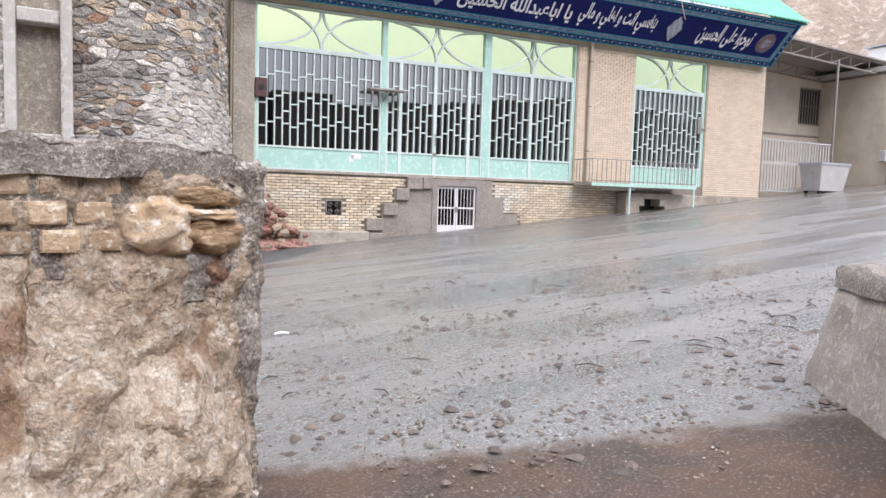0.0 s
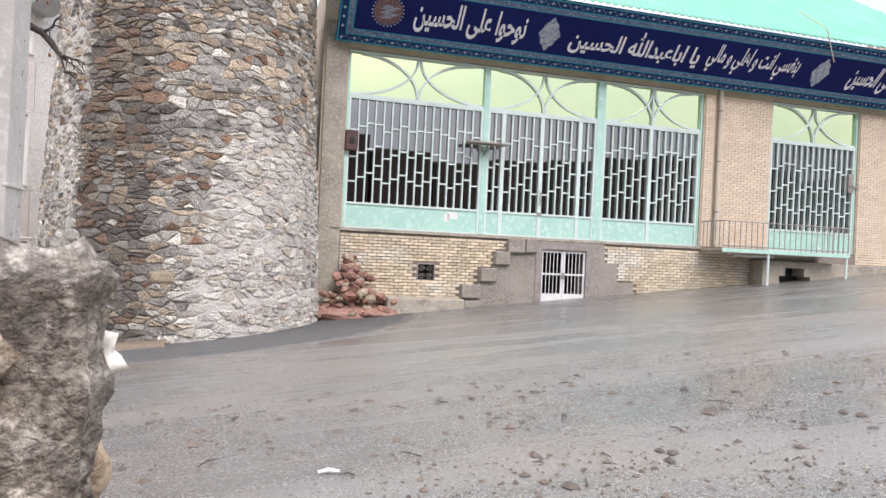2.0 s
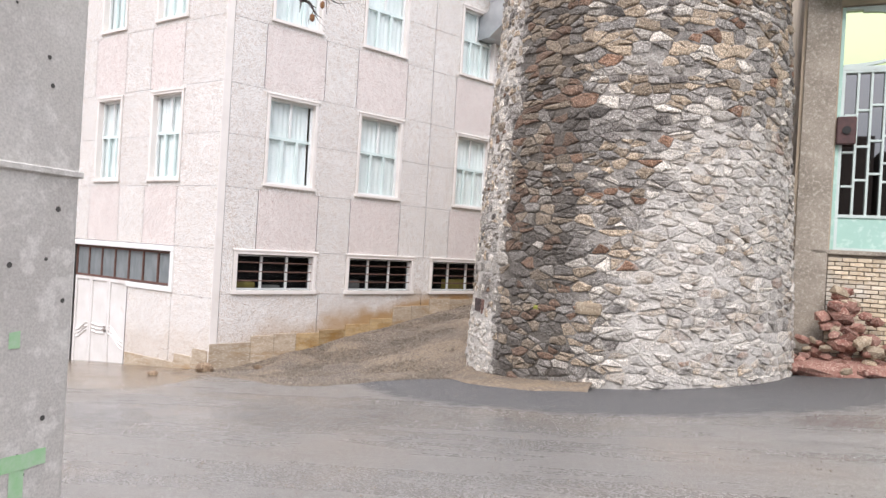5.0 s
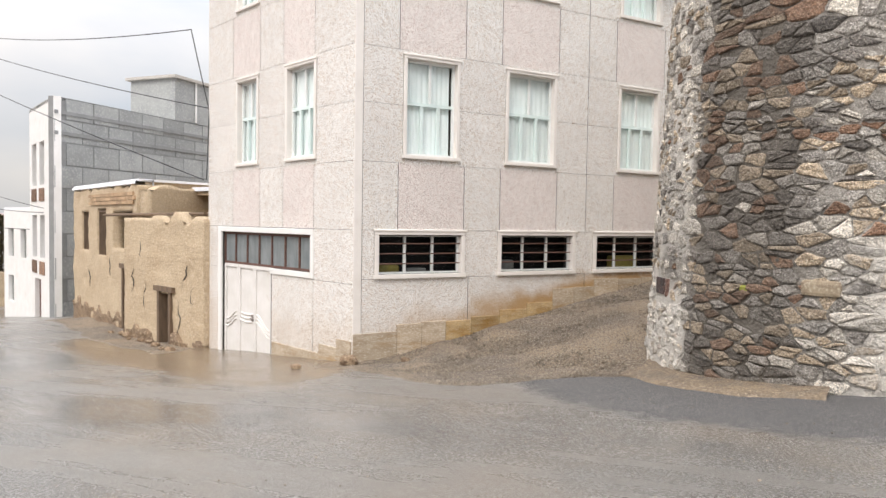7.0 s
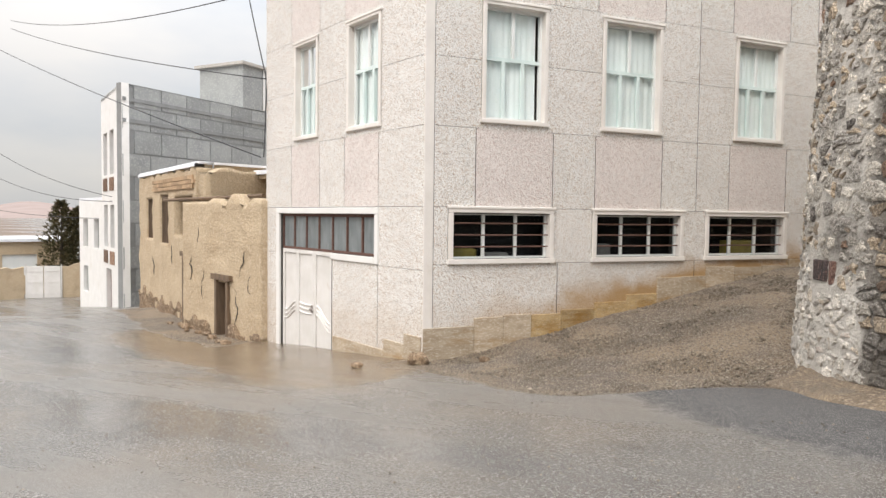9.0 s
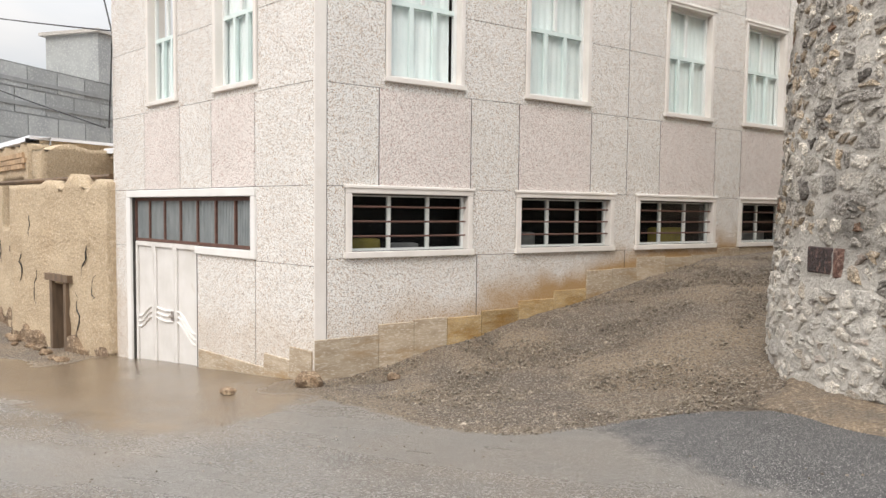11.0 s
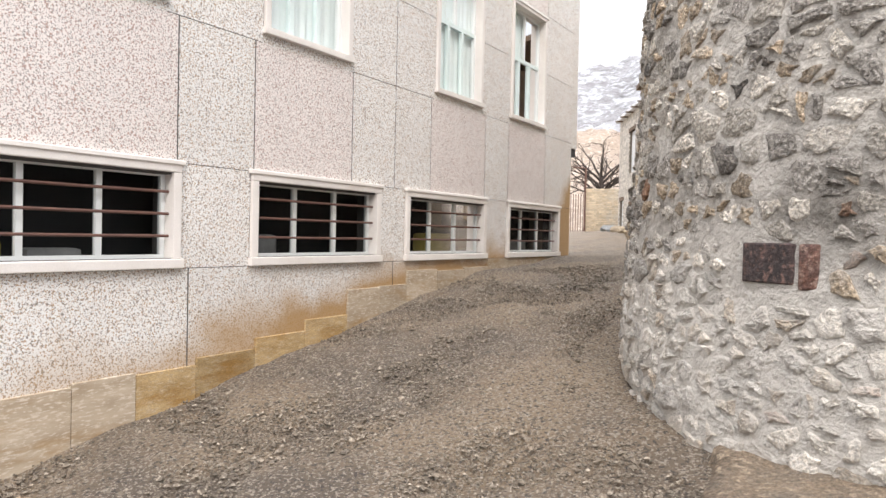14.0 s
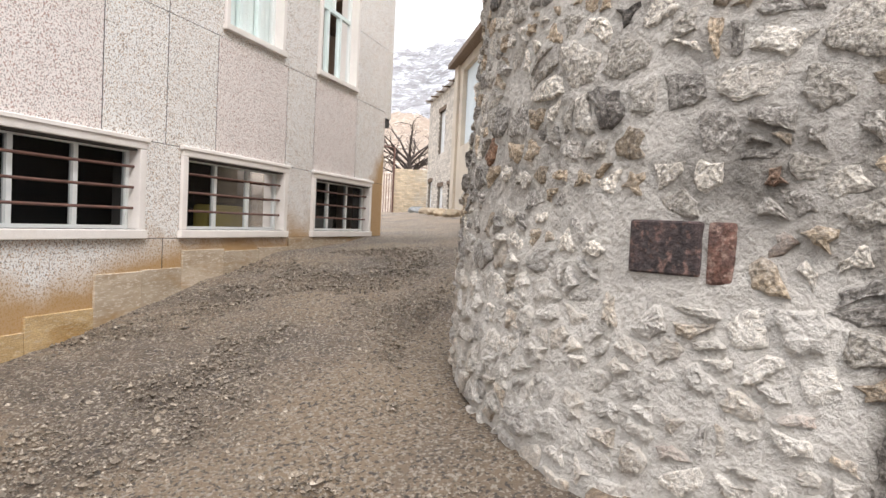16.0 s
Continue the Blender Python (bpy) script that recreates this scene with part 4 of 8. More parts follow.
for frame_m, wins in ((F_SIDE, HIGH), (F_STREET, V_WIN)):
    for a, b in wins:
        for z0, z1 in ((2.685, 2.79), (4.77, 4.865), (6.235, 6.34), (8.21, 8.305)):
            bm = boxes((a - 0.008, b + 0.008, 0.0, 0.02, z0, z1))
            placed(part("infill_strip", bm, M_TERR, school), frame_m)
# smooth white corner strip and roof coping
bm = boxes((0.0, 0.165, -0.012, 0.04, -1.75, TOP))
placed(part("corner_strip", bevelled(bm, 0.006), M_TRIM, school, "smooth white plaster corner strip"), F_SIDE)
bm = boxes((-0.03, SIDE_END + 0.03, -0.07, 0.36, TOP, TOP + 0.09))
placed(part("coping", bevelled(bm, 0.012), M_WHITE, school, "white roof coping"), F_SIDE)
bm = boxes((-6.08, -0.08, -0.07, 0.36, TOP + 0.003, TOP + 0.088))
placed(part("coping", bevelled(bm, 0.012), M_WHITE, school, "white roof coping"), F_STREET)
# end bay that overhangs the alley
bm = boxes((SIDE_END + 0.01, SIDE_END + 0.42, 0.06, 3.0, 2.62, TOP - 0.02))
placed(part("overhang", bm, M_TERR, school, "overhanging end bay with terrazzo face"), F_SIDE)
# the shade beneath the bay is painted as a near-black slab
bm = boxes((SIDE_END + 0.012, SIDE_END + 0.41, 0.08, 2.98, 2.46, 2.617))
placed(part("overhang_soffit", bm, M_DARK, school, "bay underside with its shade painted near-black"), F_SIDE)
# stepped travertine plinth along the alley
for a, b, top in ((0.0, 0.91, -0.56), (0.91, 2.0, -0.43), (2.0, 2.6, -0.44), (2.6, 3.3, -0.38), (3.3, 4.0, -0.27), (4.0, 4.7, -0.16), (4.7, 5.88, 0.13), (5.88, 8.08, 0.31), (8.08, 11.48, 0.43)):
    n = max(1, round((b - a) / 0.7))
    for k in range(n):
        x0, x1 = a + (b - a) * k / n, a + (b - a) * (k + 1) / n
        bm = boxes((x0 + 0.003, x1 - 0.003, -0.028, 0.0, -1.9, top + rng.uniform(-0.02, 0.02)))
        placed(part("plinth_slab", bevelled(bm, 0.005), M_PLINTH_OCHRE if 1.9 < a < 4.5 else M_PLINTH, school), F_SIDE)
for a, b, top in ((-0.5, -0.02, -0.72), (-1.1, -0.5, -0.90), (-2.9, -1.1, -1.10)):
    bm = boxes((a + 0.003, b - 0.003, -0.028, 0.0, -2.0, top))
    placed(part("plinth_slab", bevelled(bm, 0.005), M_PLINTH, school), F_STREET)


# ---------- windows of the school ----------
def surround(x0, x1, z0, z1, parent, w=0.075):
    """Moulded white surround in four mitre-less bars with a lip."""
    for nm, r in (("surround_top", (x0, x1, z1 - w, z1)), ("surround_sill", (x0 - 0.02, x1 + 0.02, z0, z0 + w)),
                  ("surround_side", (x0, x0 + w, z0 + w + 0.002, z1 - w - 0.002)), ("surround_side", (x1 - w, x1, z0 + w + 0.002, z1 - w - 0.002))):
        bm = boxes((r[0], r[1], -0.035 if "sill" not in nm else -0.055, 0.10, r[2], r[3]))
        part(nm, bevelled(bm, 0.01, 2), M_TRIM, parent)
    bm = boxes((x0 - 0.03, x1 + 0.03, -0.05, 0.0, z1 - 0.02, z1 + 0.025))
    part("lip", bevelled(bm, 0.008), M_TRIM, parent)


M_SACK = mat("dull_yellow_sacking", (0.45, 0.36, 0.09), (0.34, 0.26, 0.08), 5, rough=0.9, bump=0.3)
M_SACK_GREY = mat("grey_sacking", (0.36, 0.35, 0.33), (0.24, 0.23, 0.22), 5, rough=0.9, bump=0.3)
GOODS = {1: ((0.02, 0.55, 0.17, M_SACK), (0.75, 0.45, 0.10, M_SACK_GREY)), 2: ((0.03, 0.5, 0.24, M_SACK_GREY),), 3: ((0.75, 0.8, 0.30, M_SACK),), 4: ((0.3, 0.9, 0.22, M_SACK_GREY),)}


def low_window(no, x0, x1):
    w = thing("window_%d" % no, F_SIDE, "low white barred basement window with dark glass", "window", "barred basement windows", "structure")
    z0, z1 = 0.452, 1.384
    surround(x0, x1, z0, z1, w, 0.085)
    a, b, c, d = x0 + 0.075, x1 - 0.075, z0 + 0.075, z1 - 0.075
    bm = boxes((a, b, 0.10, 0.15, c, c + 0.045), (a, b, 0.10, 0.15, d - 0.045, d), (a, a + 0.045, 0.101, 0.149, c + 0.04, d - 0.04), (b - 0.045, b, 0.101, 0.149, c + 0.04, d - 0.04))
    part("window_frame", bm, M_PVC, w)
    for k in (1, 2):
        m = a + (b - a) * k / 3
        part("mullion", boxes((m - 0.025, m + 0.025, 0.10, 0.148, c + 0.04, d - 0.04)), M_PVC, w)
    for k in range(3):
        m0, m1 = a + (b - a) * k / 3 + 0.03, a + (b - a) * (k + 1) / 3 - 0.03
        pane = part("pane", sheet(m0, m1, 0.125, c + 0.045, d - 0.045), M_GLASS_DARK, w)
        pane.visible_shadow = False
    for k in range(3):
        z = c + (d - c) * (0.27 + 0.25 * k)
        part("bar", tube(bmesh.new(), [(a - 0.03, 0.045, z), ((a + b) / 2, 0.043, z - 0.004), (b + 0.03, 0.045, z)], 0.013, 8), M_RUSTBAR, w)
    for k, (gx0, gw, gh, gm_) in enumerate(GOODS.get(no, ())):
        part("stored_sack", bevelled(boxes((a + gx0, a + gx0 + gw, 0.24 + 0.03 * k, 0.46 + 0.03 * k, c - 0.28, c + gh)), 0.05, 2), gm_, w, "stored sack behind the glass")
    # added near-black sheet stands in for the shade inside the room
    part("sheet_behind", boxes((a - 0.1, min(b + 2.2, 11.1), 0.60 + 0.03 * (no % 9), 0.62 + 0.03 * (no % 9), c - 0.3, d + 0.25)), M_DARK, w, "near-black sheet painted as the shade of the unlit room")
    return w


def curtain(bm, x0, x1, y, z0, z1, seed):
    n = 46
    lo, hi = [], []
    for k in range(n + 1):
        x = x0 + (x1 - x0) * k / n
        dy = 0.010 * math.sin(k * 1.25 + seed) + 0.007 * math.sin(k * 0.43 + seed * 2)
        lo.append(bm.verts.new((x, y + dy * 1.2, z0)))
        hi.append(bm.verts.new((x, y + dy * 0.6, z1)))
    for k in range(n):
        bm.faces.new((lo[k], lo[k + 1], hi[k + 1], hi[k]))
    return bm


def high_window(no, x0, x1, z0, z1, m, narrow=False):
    w = thing("window_%d" % no, m, "tall white-framed window with pale aqua sashes and drawn curtains", "window", "tall curtained windows", "structure")
    surround(x0, x1, z0, z1, w, 0.07)
    a, b, c, d = x0 + 0.07, x1 - 0.07, z0 + 0.07, z1 - 0.07
    mid = c + (d - c) * 0.545
    bm = boxes((a, b, 0.09, 0.15, c, c + 0.05), (a, b, 0.09, 0.15, d - 0.05, d), (a, a + 0.05, 0.091, 0.149, c + 0.045, d - 0.045), (b - 0.05, b, 0.091, 0.149, c + 0.045, d - 0.045))
    part("window_frame", bm, M_PVC, w)
    part("transom_bar", boxes((a + 0.045, b - 0.045, 0.09, 0.146, mid - 0.03, mid + 0.03)), M_MINT_SASH, w)
    part("mullion", boxes(((a + b) / 2 - 0.025, (a + b) / 2 + 0.025, 0.092, 0.144, mid + 0.028, d - 0.045)), M_PVC, w)
    n = 3
    for k in range(1, n):
        q = a + (b - a) * k / n
        part("sash_stile", boxes((q - 0.03, q + 0.03, 0.085, 0.142, c + 0.045, mid - 0.028)), M_MINT_SASH, w)
    for u0, u1, v0, v1 in ((a + 0.05, (a + b) / 2 - 0.026, mid + 0.03, d - 0.05), ((a + b) / 2 + 0.026, b - 0.05, mid + 0.03, d - 0.05), (a + 0.05, b - 0.05, c + 0.05, mid - 0.03)):
        pane = part("pane", sheet(u0, u1, 0.118, v0, v1), M_GLASS, w)
        pane.visible_shadow = False
    part("curtain", curtain(bmesh.new(), a - 0.012, b + 0.012 - (0.10 if no == 5 else 0), 0.174, c - 0.02, d + 0.02, no * 1.7), M_CURTAIN, w, "pale aqua gathered curtain", soft=True)
    return w


no = 1
for a, b in LOW:
    low_window(no, a, b)
    no += 1
for z0, z1 in ROWS_UP:
    for a, b in HIGH:
        high_window(no, a, b, z0, z1, F_SIDE)
        no += 1
    for a, b in V_WIN:
        high_window(no, a, b, z0, z1, F_STREET)
        no += 1

# ---------- street door with its glazed band ----------
door = thing("door_1", F_STREET, "white steel double door with curved mouldings under a ribbed glass band", "door", kind="structure")
for nm, r in (("surround", (-5.44, -1.30, 1.26, 1.38)), ("surround", (-5.44, DOOR_X0 - 0.002, -2.2, 1.257)), ("surround", (GATE_X1 + 0.002, -1.30, 0.38, 1.257)), ("surround", (-2.98, GATE_X1, 0.38, 0.498))):
    part(nm, bevelled(boxes((r[0], r[1], -0.04, 0.1, r[2], r[3])), 0.008), M_WHITE, door)
bm = boxes((DOOR_X0, GATE_X1, 0.06, 0.12, 1.20, 1.258), (DOOR_X0, GATE_X1, 0.06, 0.12, 0.502, 0.55))
part("band_frame", bm, M_RUSTBAR, door)
for k in range(8):
    x = DOOR_X0 + (GATE_X1 - DOOR_X0) * k / 7
    part("band_mullion", boxes((clamp(x - 0.02, DOOR_X0, GATE_X1 - 0.04), clamp(x - 0.02, DOOR_X0, GATE_X1 - 0.04) + 0.04, 0.055, 0.125, 0.551, 1.199)), M_RUSTBAR, door)
M_RIBBED = mat("ribbed_grey_glass", (0.22, 0.25, 0.26), (0.30, 0.33, 0.34), 6, rough=0.22, bump=0, stretch=(1, 1, 0.3))
bm = bmesh.new()
for k in range(90):
    x0 = DOOR_X0 + (GATE_X1 - DOOR_X0) * k / 90
    x1 = DOOR_X0 + (GATE_X1 - DOOR_X0) * (k + 0.55) / 90
    box(bm, x0, x1, 0.085, 0.10, 0.55, 1.2)
box(bm, DOOR_X0, GATE_X1, 0.10, 0.112, 0.55, 1.2)
part("ribbed_glass", bm, M_RIBBED, door, "grey ribbed glass strips")
xs = [DOOR_X0 + 0.03, -4.55, -3.80, DOOR_X1 - 0.03]
for k in range(3):
    a, b = xs[k] + 0.006, xs[k + 1] - 0.006
    leaf = part("leaf", boxes((a, b, 0.07, 0.11, -2.2, 0.495)), M_WHITE_DOOR, door)
    for r in ((a, a + 0.07, -2.2, 0.495), (b - 0.07, b, -2.2, 0.495), (a + 0.071, b - 0.071, 0.42, 0.495)):
        part("stile", bevelled(boxes((r[0], r[1], 0.035, 0.069, r[2], r[3])), 0.006), M_WHITE_DOOR, leaf)
    for q in range(3):
        zz = -0.62 - 0.09 * q
        pts = []
        for i in range(9):
            f = i / 8
            rise = {0: smooth(f, 0.1, 0.95) * 0.22 - 0.22, 1: -0.03 * math.sin(f * 3.14), 2: -0.30 * smooth(f, 0.0, 0.9)}[k]
            pts.append((a + 0.07 + (b - a - 0.14) * f, 0.06, zz + rise))
        part("moulding", tube(bmesh.new(), pts, 0.02, 6), M_WHITE_DOOR, leaf)
part("door_handle", tube(bmesh.new(), [(-3.86, 0.035, -0.70), (-3.86, -0.02, -0.70), (-3.74, -0.03, -0.70)], 0.018, 8), M_OLD_STEEL, door, "dark steel handle")
part("lock_rosette", bevelled(boxes((-3.90, -3.82, 0.02, 0.036, -0.78, -0.62)), 0.006), M_OLD_STEEL, door)

# ---------- on the school's roof and wall ----------
rail = thing("roof_railing", F_SIDE, "white tubular railing along the flat roof edge", "railing")
for k in range(40):
    x = 2.0 + 5.0 * k / 39
    part("baluster", tube(bmesh.new(), [(x, 0.18, TOP + 0.09), (x, 0.18, TOP + 0.95)], 0.011, 6), M_PVC, rail)
for z in (TOP + 0.95, TOP + 0.16):
    part("rail_bar", tube(bmesh.new(), [(1.95, 0.18, z), (7.05, 0.18, z)], 0.02, 6), M_PVC, rail)
duct = thing("cooler_duct", F_SIDE, "bent galvanised air duct from a roof cooler", "air duct")
bm = bmesh.new()
path = [(0.9, 9.75), (0.1, 9.75), (-0.45, 9.6), (-0.62, 9.2), (-0.62, 8.35), (-0.5, 7.98), (-0.2, 7.82), (0.14, 7.82)]
rings = []
for i, (y, z) in enumerate(path):
    a, b = path[max(0, i - 1)], path[min(len(path) - 1, i + 1)]
    d = Vector((b[0] - a[0], b[1] - a[1])).normalized()
    nrm = Vector((-d.y, d.x)) * 0.36
    rings.append([bm.verts.new(v) for v in ((7.25, y + nrm.x, z + nrm.y), (8.15, y + nrm.x, z + nrm.y), (8.15, y - nrm.x, z - nrm.y), (7.25, y - nrm.x, z - nrm.y))])
for r0, r1 in zip(rings, rings[1:]):
    for k in range(4):
        bm.faces.new((r0[k], r0[(k + 1) % 4], r1[(k + 1) % 4], r1[k]))
bm.faces.new(rings[0])
bm.faces.new(rings[-1])
part("duct", bm, M_GALV, duct)
for y, z in ((-0.62, 9.0), (-0.62, 8.45)):
    part("seam", boxes((7.235, 8.165, y - 0.375, y + 0.375, z - 0.012, z + 0.012)), M_GALV, duct)
cool = thing("roof_cooler", F_SIDE, "square teal evaporative cooler on the flat roof", "cooler")
M_TEAL = mat("teal_sheet_metal", (0.16, 0.42, 0.40), (0.12, 0.36, 0.35), 3, rough=0.5, bump=0.1)
part("housing", bevelled(boxes((6.4, 7.2, 0.5, 1.4, 8.65, 9.95)), 0.03), M_TEAL, cool)
for k in range(8):
    part("louvre", boxes((6.48, 7.12, 0.475, 0.498, 8.95 + 0.11 * k, 9.01 + 0.11 * k)), M_TEAL, cool)
# stone, crumbs of plaster by the corner
for (x, y), s in (((-8.02, 15.98), (0.2, 0.14, 0.13)), ((-8.75, 15.35), (0.12, 0.08, 0.05)), ((-7.2, 16.6), (0.09, 0.07, 0.06))):
    bm = bmesh.new()
    rock(bm, (0, 0, 0), s, x * 1.3)
    solid("stone", bm, M_DAMP_MUD, Matrix.Translation((x, y, lie(x, y) + s[2] * 0.6)), "loose dark brown stone lying at the wall corner", "stone", "loose stones at the corner")


# ---------- prayer hall ----------
hall = thing("prayer_hall", F_HALL, "long brick hall with mint steel gates and a green sheet roof", "building", kind="structure")
HALL_END = 17.98
bm = wall_sheet(bmesh.new(), -0.6, HALL_END, -0.9, 2.02, 0.45, [(5.17, 6.41, 0.15, 1.70), (1.92, 2.33, 0.84, 1.22)])
placed(part("wall_base", bm, M_JOINT_GREY, hall, "grey mortar of the brick base"), F_HALL @ Matrix.Translation((0, 0.02, 0)))
bm = wall_sheet(bmesh.new(), -0.6, HALL_END, 2.03, 8.0, 0.45, [(0.0, 9.86, 2.03, 6.30), (12.13, 15.25, 2.03, 6.30)])
placed(part("wall_upper", bm, M_JOINT, hall, "beige mortar of the upper wall"), F_HALL @ Matrix.Translation((0, 0.02, 0)))
for wname, r in (("wall_rear", (-0.6, HALL_END, 8.2, 8.6, -0.9, 8.0)), ("wall_side", (-0.6, -0.2, 0.48, 8.19, -0.9, 8.0)), ("wall_gable", (HALL_END - 0.4, HALL_END, 0.48, 8.19, -0.9, 8.0))):
    part(wname, boxes(r), M_JOINT if wname != "wall_gable" else M_CREAM, hall)
part("hall_floor", boxes((-0.19, HALL_END - 0.41, 0.48, 8.19, 1.8, 2.0)), M_CEMENT, hall)
part("hall_ceiling", boxes((-0.19, HALL_END - 0.41, 0.48, 8.19, 7.0, 7.2)), M_CREAM, hall)
# near-black sheet in place of the shade inside the cellar
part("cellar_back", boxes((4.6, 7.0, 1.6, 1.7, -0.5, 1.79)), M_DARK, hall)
part("concrete_strip", bevelled(boxes((-0.55, -0.03, -0.05, 0.019, -0.3, 6.9)), 0.01), M_CEMENT, hall, "rough grey concrete strip beside the gate")
part("gate_sill", bevelled(boxes((-0.3, 9.95, -0.05, 0.3, 1.95, 2.025)), 0.008), M_CEMENT, hall, "thin cement sill")


def courses(parent, rects, course, length, material, holes=(), single=None, joint=0.01, proud=0.012, wobble=0.002, back=0.02):
    """Bricks in running bond on the wall face; those inside the stretch 'single' are objects of their own, at most 290, the rest one mesh."""
    rest, count, shared = bmesh.new(), 0, {}
    for x0, x1, z0, z1 in rects:
        row, z = 0, z0
        while z + course <= z1 + 0.01:
            x = x0 - (length / 2 if row % 2 else 0)
            while x < x1 - 0.02:
                a, b = max(x, x0), min(x + length, x1)
                cx, cz = (a + b) / 2, z + course / 2
                if b - a > 0.05 and not any(h[0] - 0.02 < cx < h[1] + 0.02 and h[2] - 0.02 < cz < h[3] + 0.02 for h in holes):
                    w, dy = round(b - a - joint, 3), rng.uniform(-wobble, wobble)
                    if single and single[0] < cx < single[1] and single[2] < cz < single[3] and count < 290:
                        if w not in shared:
                            bm = boxes((-w / 2, w / 2, -proud, back, -(course - joint) / 2, (course - joint) / 2))
                            front = [e for e in bm.edges if all(v.co.y < 0 for v in e.verts)]
                            bmesh.ops.bevel(bm, geom=front, offset=0.005, segments=1, affect="EDGES")
                            shared[w] = to_mesh("brick", bm, material)
                        ob = new("brick", shared[w])
                        ob.parent = parent
                        ob.location = (cx, dy * 3, cz + rng.uniform(-0.003, 0.003))
                        ob.rotation_euler = (0, rng.uniform(-0.012, 0.012), 0)
                        count += 1
                    else:
                        box(rest, cx - w / 2, cx + w / 2, dy - proud, back, z + joint / 2, z + course - joint / 2)
                x += length
            z += course
            row += 1
    me = bpy.data.meshes.new("bricks")
    bmesh.ops.recalc_face_normals(rest, faces=rest.faces)
    rest.to_mesh(me)
    rest.free()
    me.materials.append(material)
    ob = new("bricks", me)
    ob.parent = parent
    ob["kind"] = "stuff"


# plaster patch with stepped edge around the cellar door
def stepped(bm, rows, y0, y1):
    for x0, x1, z0, z1 in rows:
        box(bm, x0, x1, y0, y1, z0, z1)
    return bm


PATCH = [(3.0, 5.15, -0.4, 0.76), (3.48, 5.15, 0.761, 1.2), (3.85, 5.15, 1.201, 1.63), (4.2, 5.15, 1.631, 1.94), (6.43, 7.85, -0.4, 0.95), (6.43, 7.35, 0.951, 1.45), (6.43, 6.95, 1.451, 1.94), (5.151, 6.429, 1.72, 1.94)]
bm = stepped(bmesh.new(), PATCH, -0.06, 0.02)
part("plaster_patch", bm, M_PLASTER, hall, "rough grey plaster with stepped edge")
for k, (x, z, w) in enumerate(((3.02, 0.6, 0.5), (3.5, 1.03, 0.42), (3.87, 1.46, 0.40), (4.2, 1.78, 0.46), (4.68, 1.80, 0.3), (3.1, 0.2, 0.4))):
    bm = boxes((x, x + w, -0.17, -0.02, z - 0.17, z + 0.17))
    part("block", bevelled(bm, 0.02), M_PLASTER, hall, "toothed cement block")
part("ledge", bevelled(boxes((1.1, 3.0, -0.5, 0.02, -0.3, 0.42)), 0.03), M_CEMENT, hall, "low cement ledge under the vent")
# cellar door
cell = thing("door_2", F_HALL, "low white barred steel cellar door", "door", kind="structure")
part("door_frame", boxes((5.0, 5.17, -0.085, 0.1, 0.1, 1.86), (6.42, 6.56, -0.085, 0.1, 0.1, 1.86), (5.17, 6.42, -0.085, 0.1, 1.74, 1.86)), M_OLD_STEEL, cell, "dark steel frame")
for a, b in ((5.175, 5.785), (5.80, 6.415)):
    leaf = part("leaf", boxes((a, a + 0.05, -0.02, 0.02, 0.32, 1.72), (b - 0.05, b, -0.02, 0.02, 0.32, 1.72), (a + 0.05, b - 0.05, -0.02, 0.02, 0.32, 0.6), (a + 0.05, b - 0.05, -0.02, 0.02, 1.66, 1.72), (a + 0.05, b - 0.05, -0.02, 0.02, 1.08, 1.13)), M_BARS, cell)
    for k in range(4):
        x = a + 0.05 + (b - a - 0.1) * (k + 1) / 5
        part("bar", tube(bmesh.new(), [(x, 0, 0.6), (x, 0, 1.66)], 0.011, 6), M_BARS, leaf)
part("lock", bevelled(boxes((5.75, 5.84, -0.06, -0.021, 0.98, 1.14)), 0.01), M_OLD_STEEL, cell)
# vent with a wrought grille
vent = thing("wall_vent", F_HALL, "small square vent opening with a dark scrolled grille", "vent")
part("vent_frame", boxes((1.90, 2.35, -0.02, 0.03, 1.222, 1.25), (1.90, 1.925, -0.019, 0.03, 0.84, 1.22), (2.325, 2.35, -0.019, 0.03, 0.84, 1.22)), M_OLD_STEEL, vent)
for cx in (2.03, 2.22):
    for cz in (0.93, 1.12):
        pts = [(cx + 0.075 * math.cos(q) * (1 - q / 14), 0.05, cz + 0.075 * math.sin(q) * (1 - q / 14)) for q in (k * 0.5 for k in range(20))]
        part("scroll", tube(bmesh.new(), pts, 0.008, 5), M_OLD_STEEL, vent)
# shade within the vent is painted on as a near-black sheet
part("lining", boxes((1.9, 2.35, 0.4, 0.44, 0.8, 1.26)), M_DARK, vent)


# ---------- steel gates ----------
def lattice(gate, x0, x1, z0, z1, pitch):
    """Upright flats with staggered short links, each a piece of its own."""
    n = max(2, round((x1 - x0) / pitch))
    step = (x1 - x0) / n
    flat = to_mesh("bar", boxes((-0.018, 0.018, -0.03, 0.02, z0, z1)), M_MINT_FRAME)
    link = to_mesh("link", boxes((-step / 2 + 0.018, step / 2 - 0.018, -0.026, 0.016, -0.018, 0.018)), M_MINT_FRAME)
    for k in range(1, n):
        ob = new("bar", flat)
        ob.parent, ob.location = gate, (x0 + step * k, 0, 0)
    hs = z1 - z0
    for k in range(n):
        ph = (0.0, 0.045, 0.09, 0.035)[k % 4]
        for f in (0.20 + ph, 0.44 + ph * 0.9, 0.70 + ph * 0.8) if k % 5 != 3 else (0.20 + ph, 0.33 + ph, 0.52 + ph, 0.74 + ph * 0.8):
            ob = new("link", link)
            ob.parent, ob.location = gate, (x0 + step * (k + 0.5), 0, z0 + hs * f)


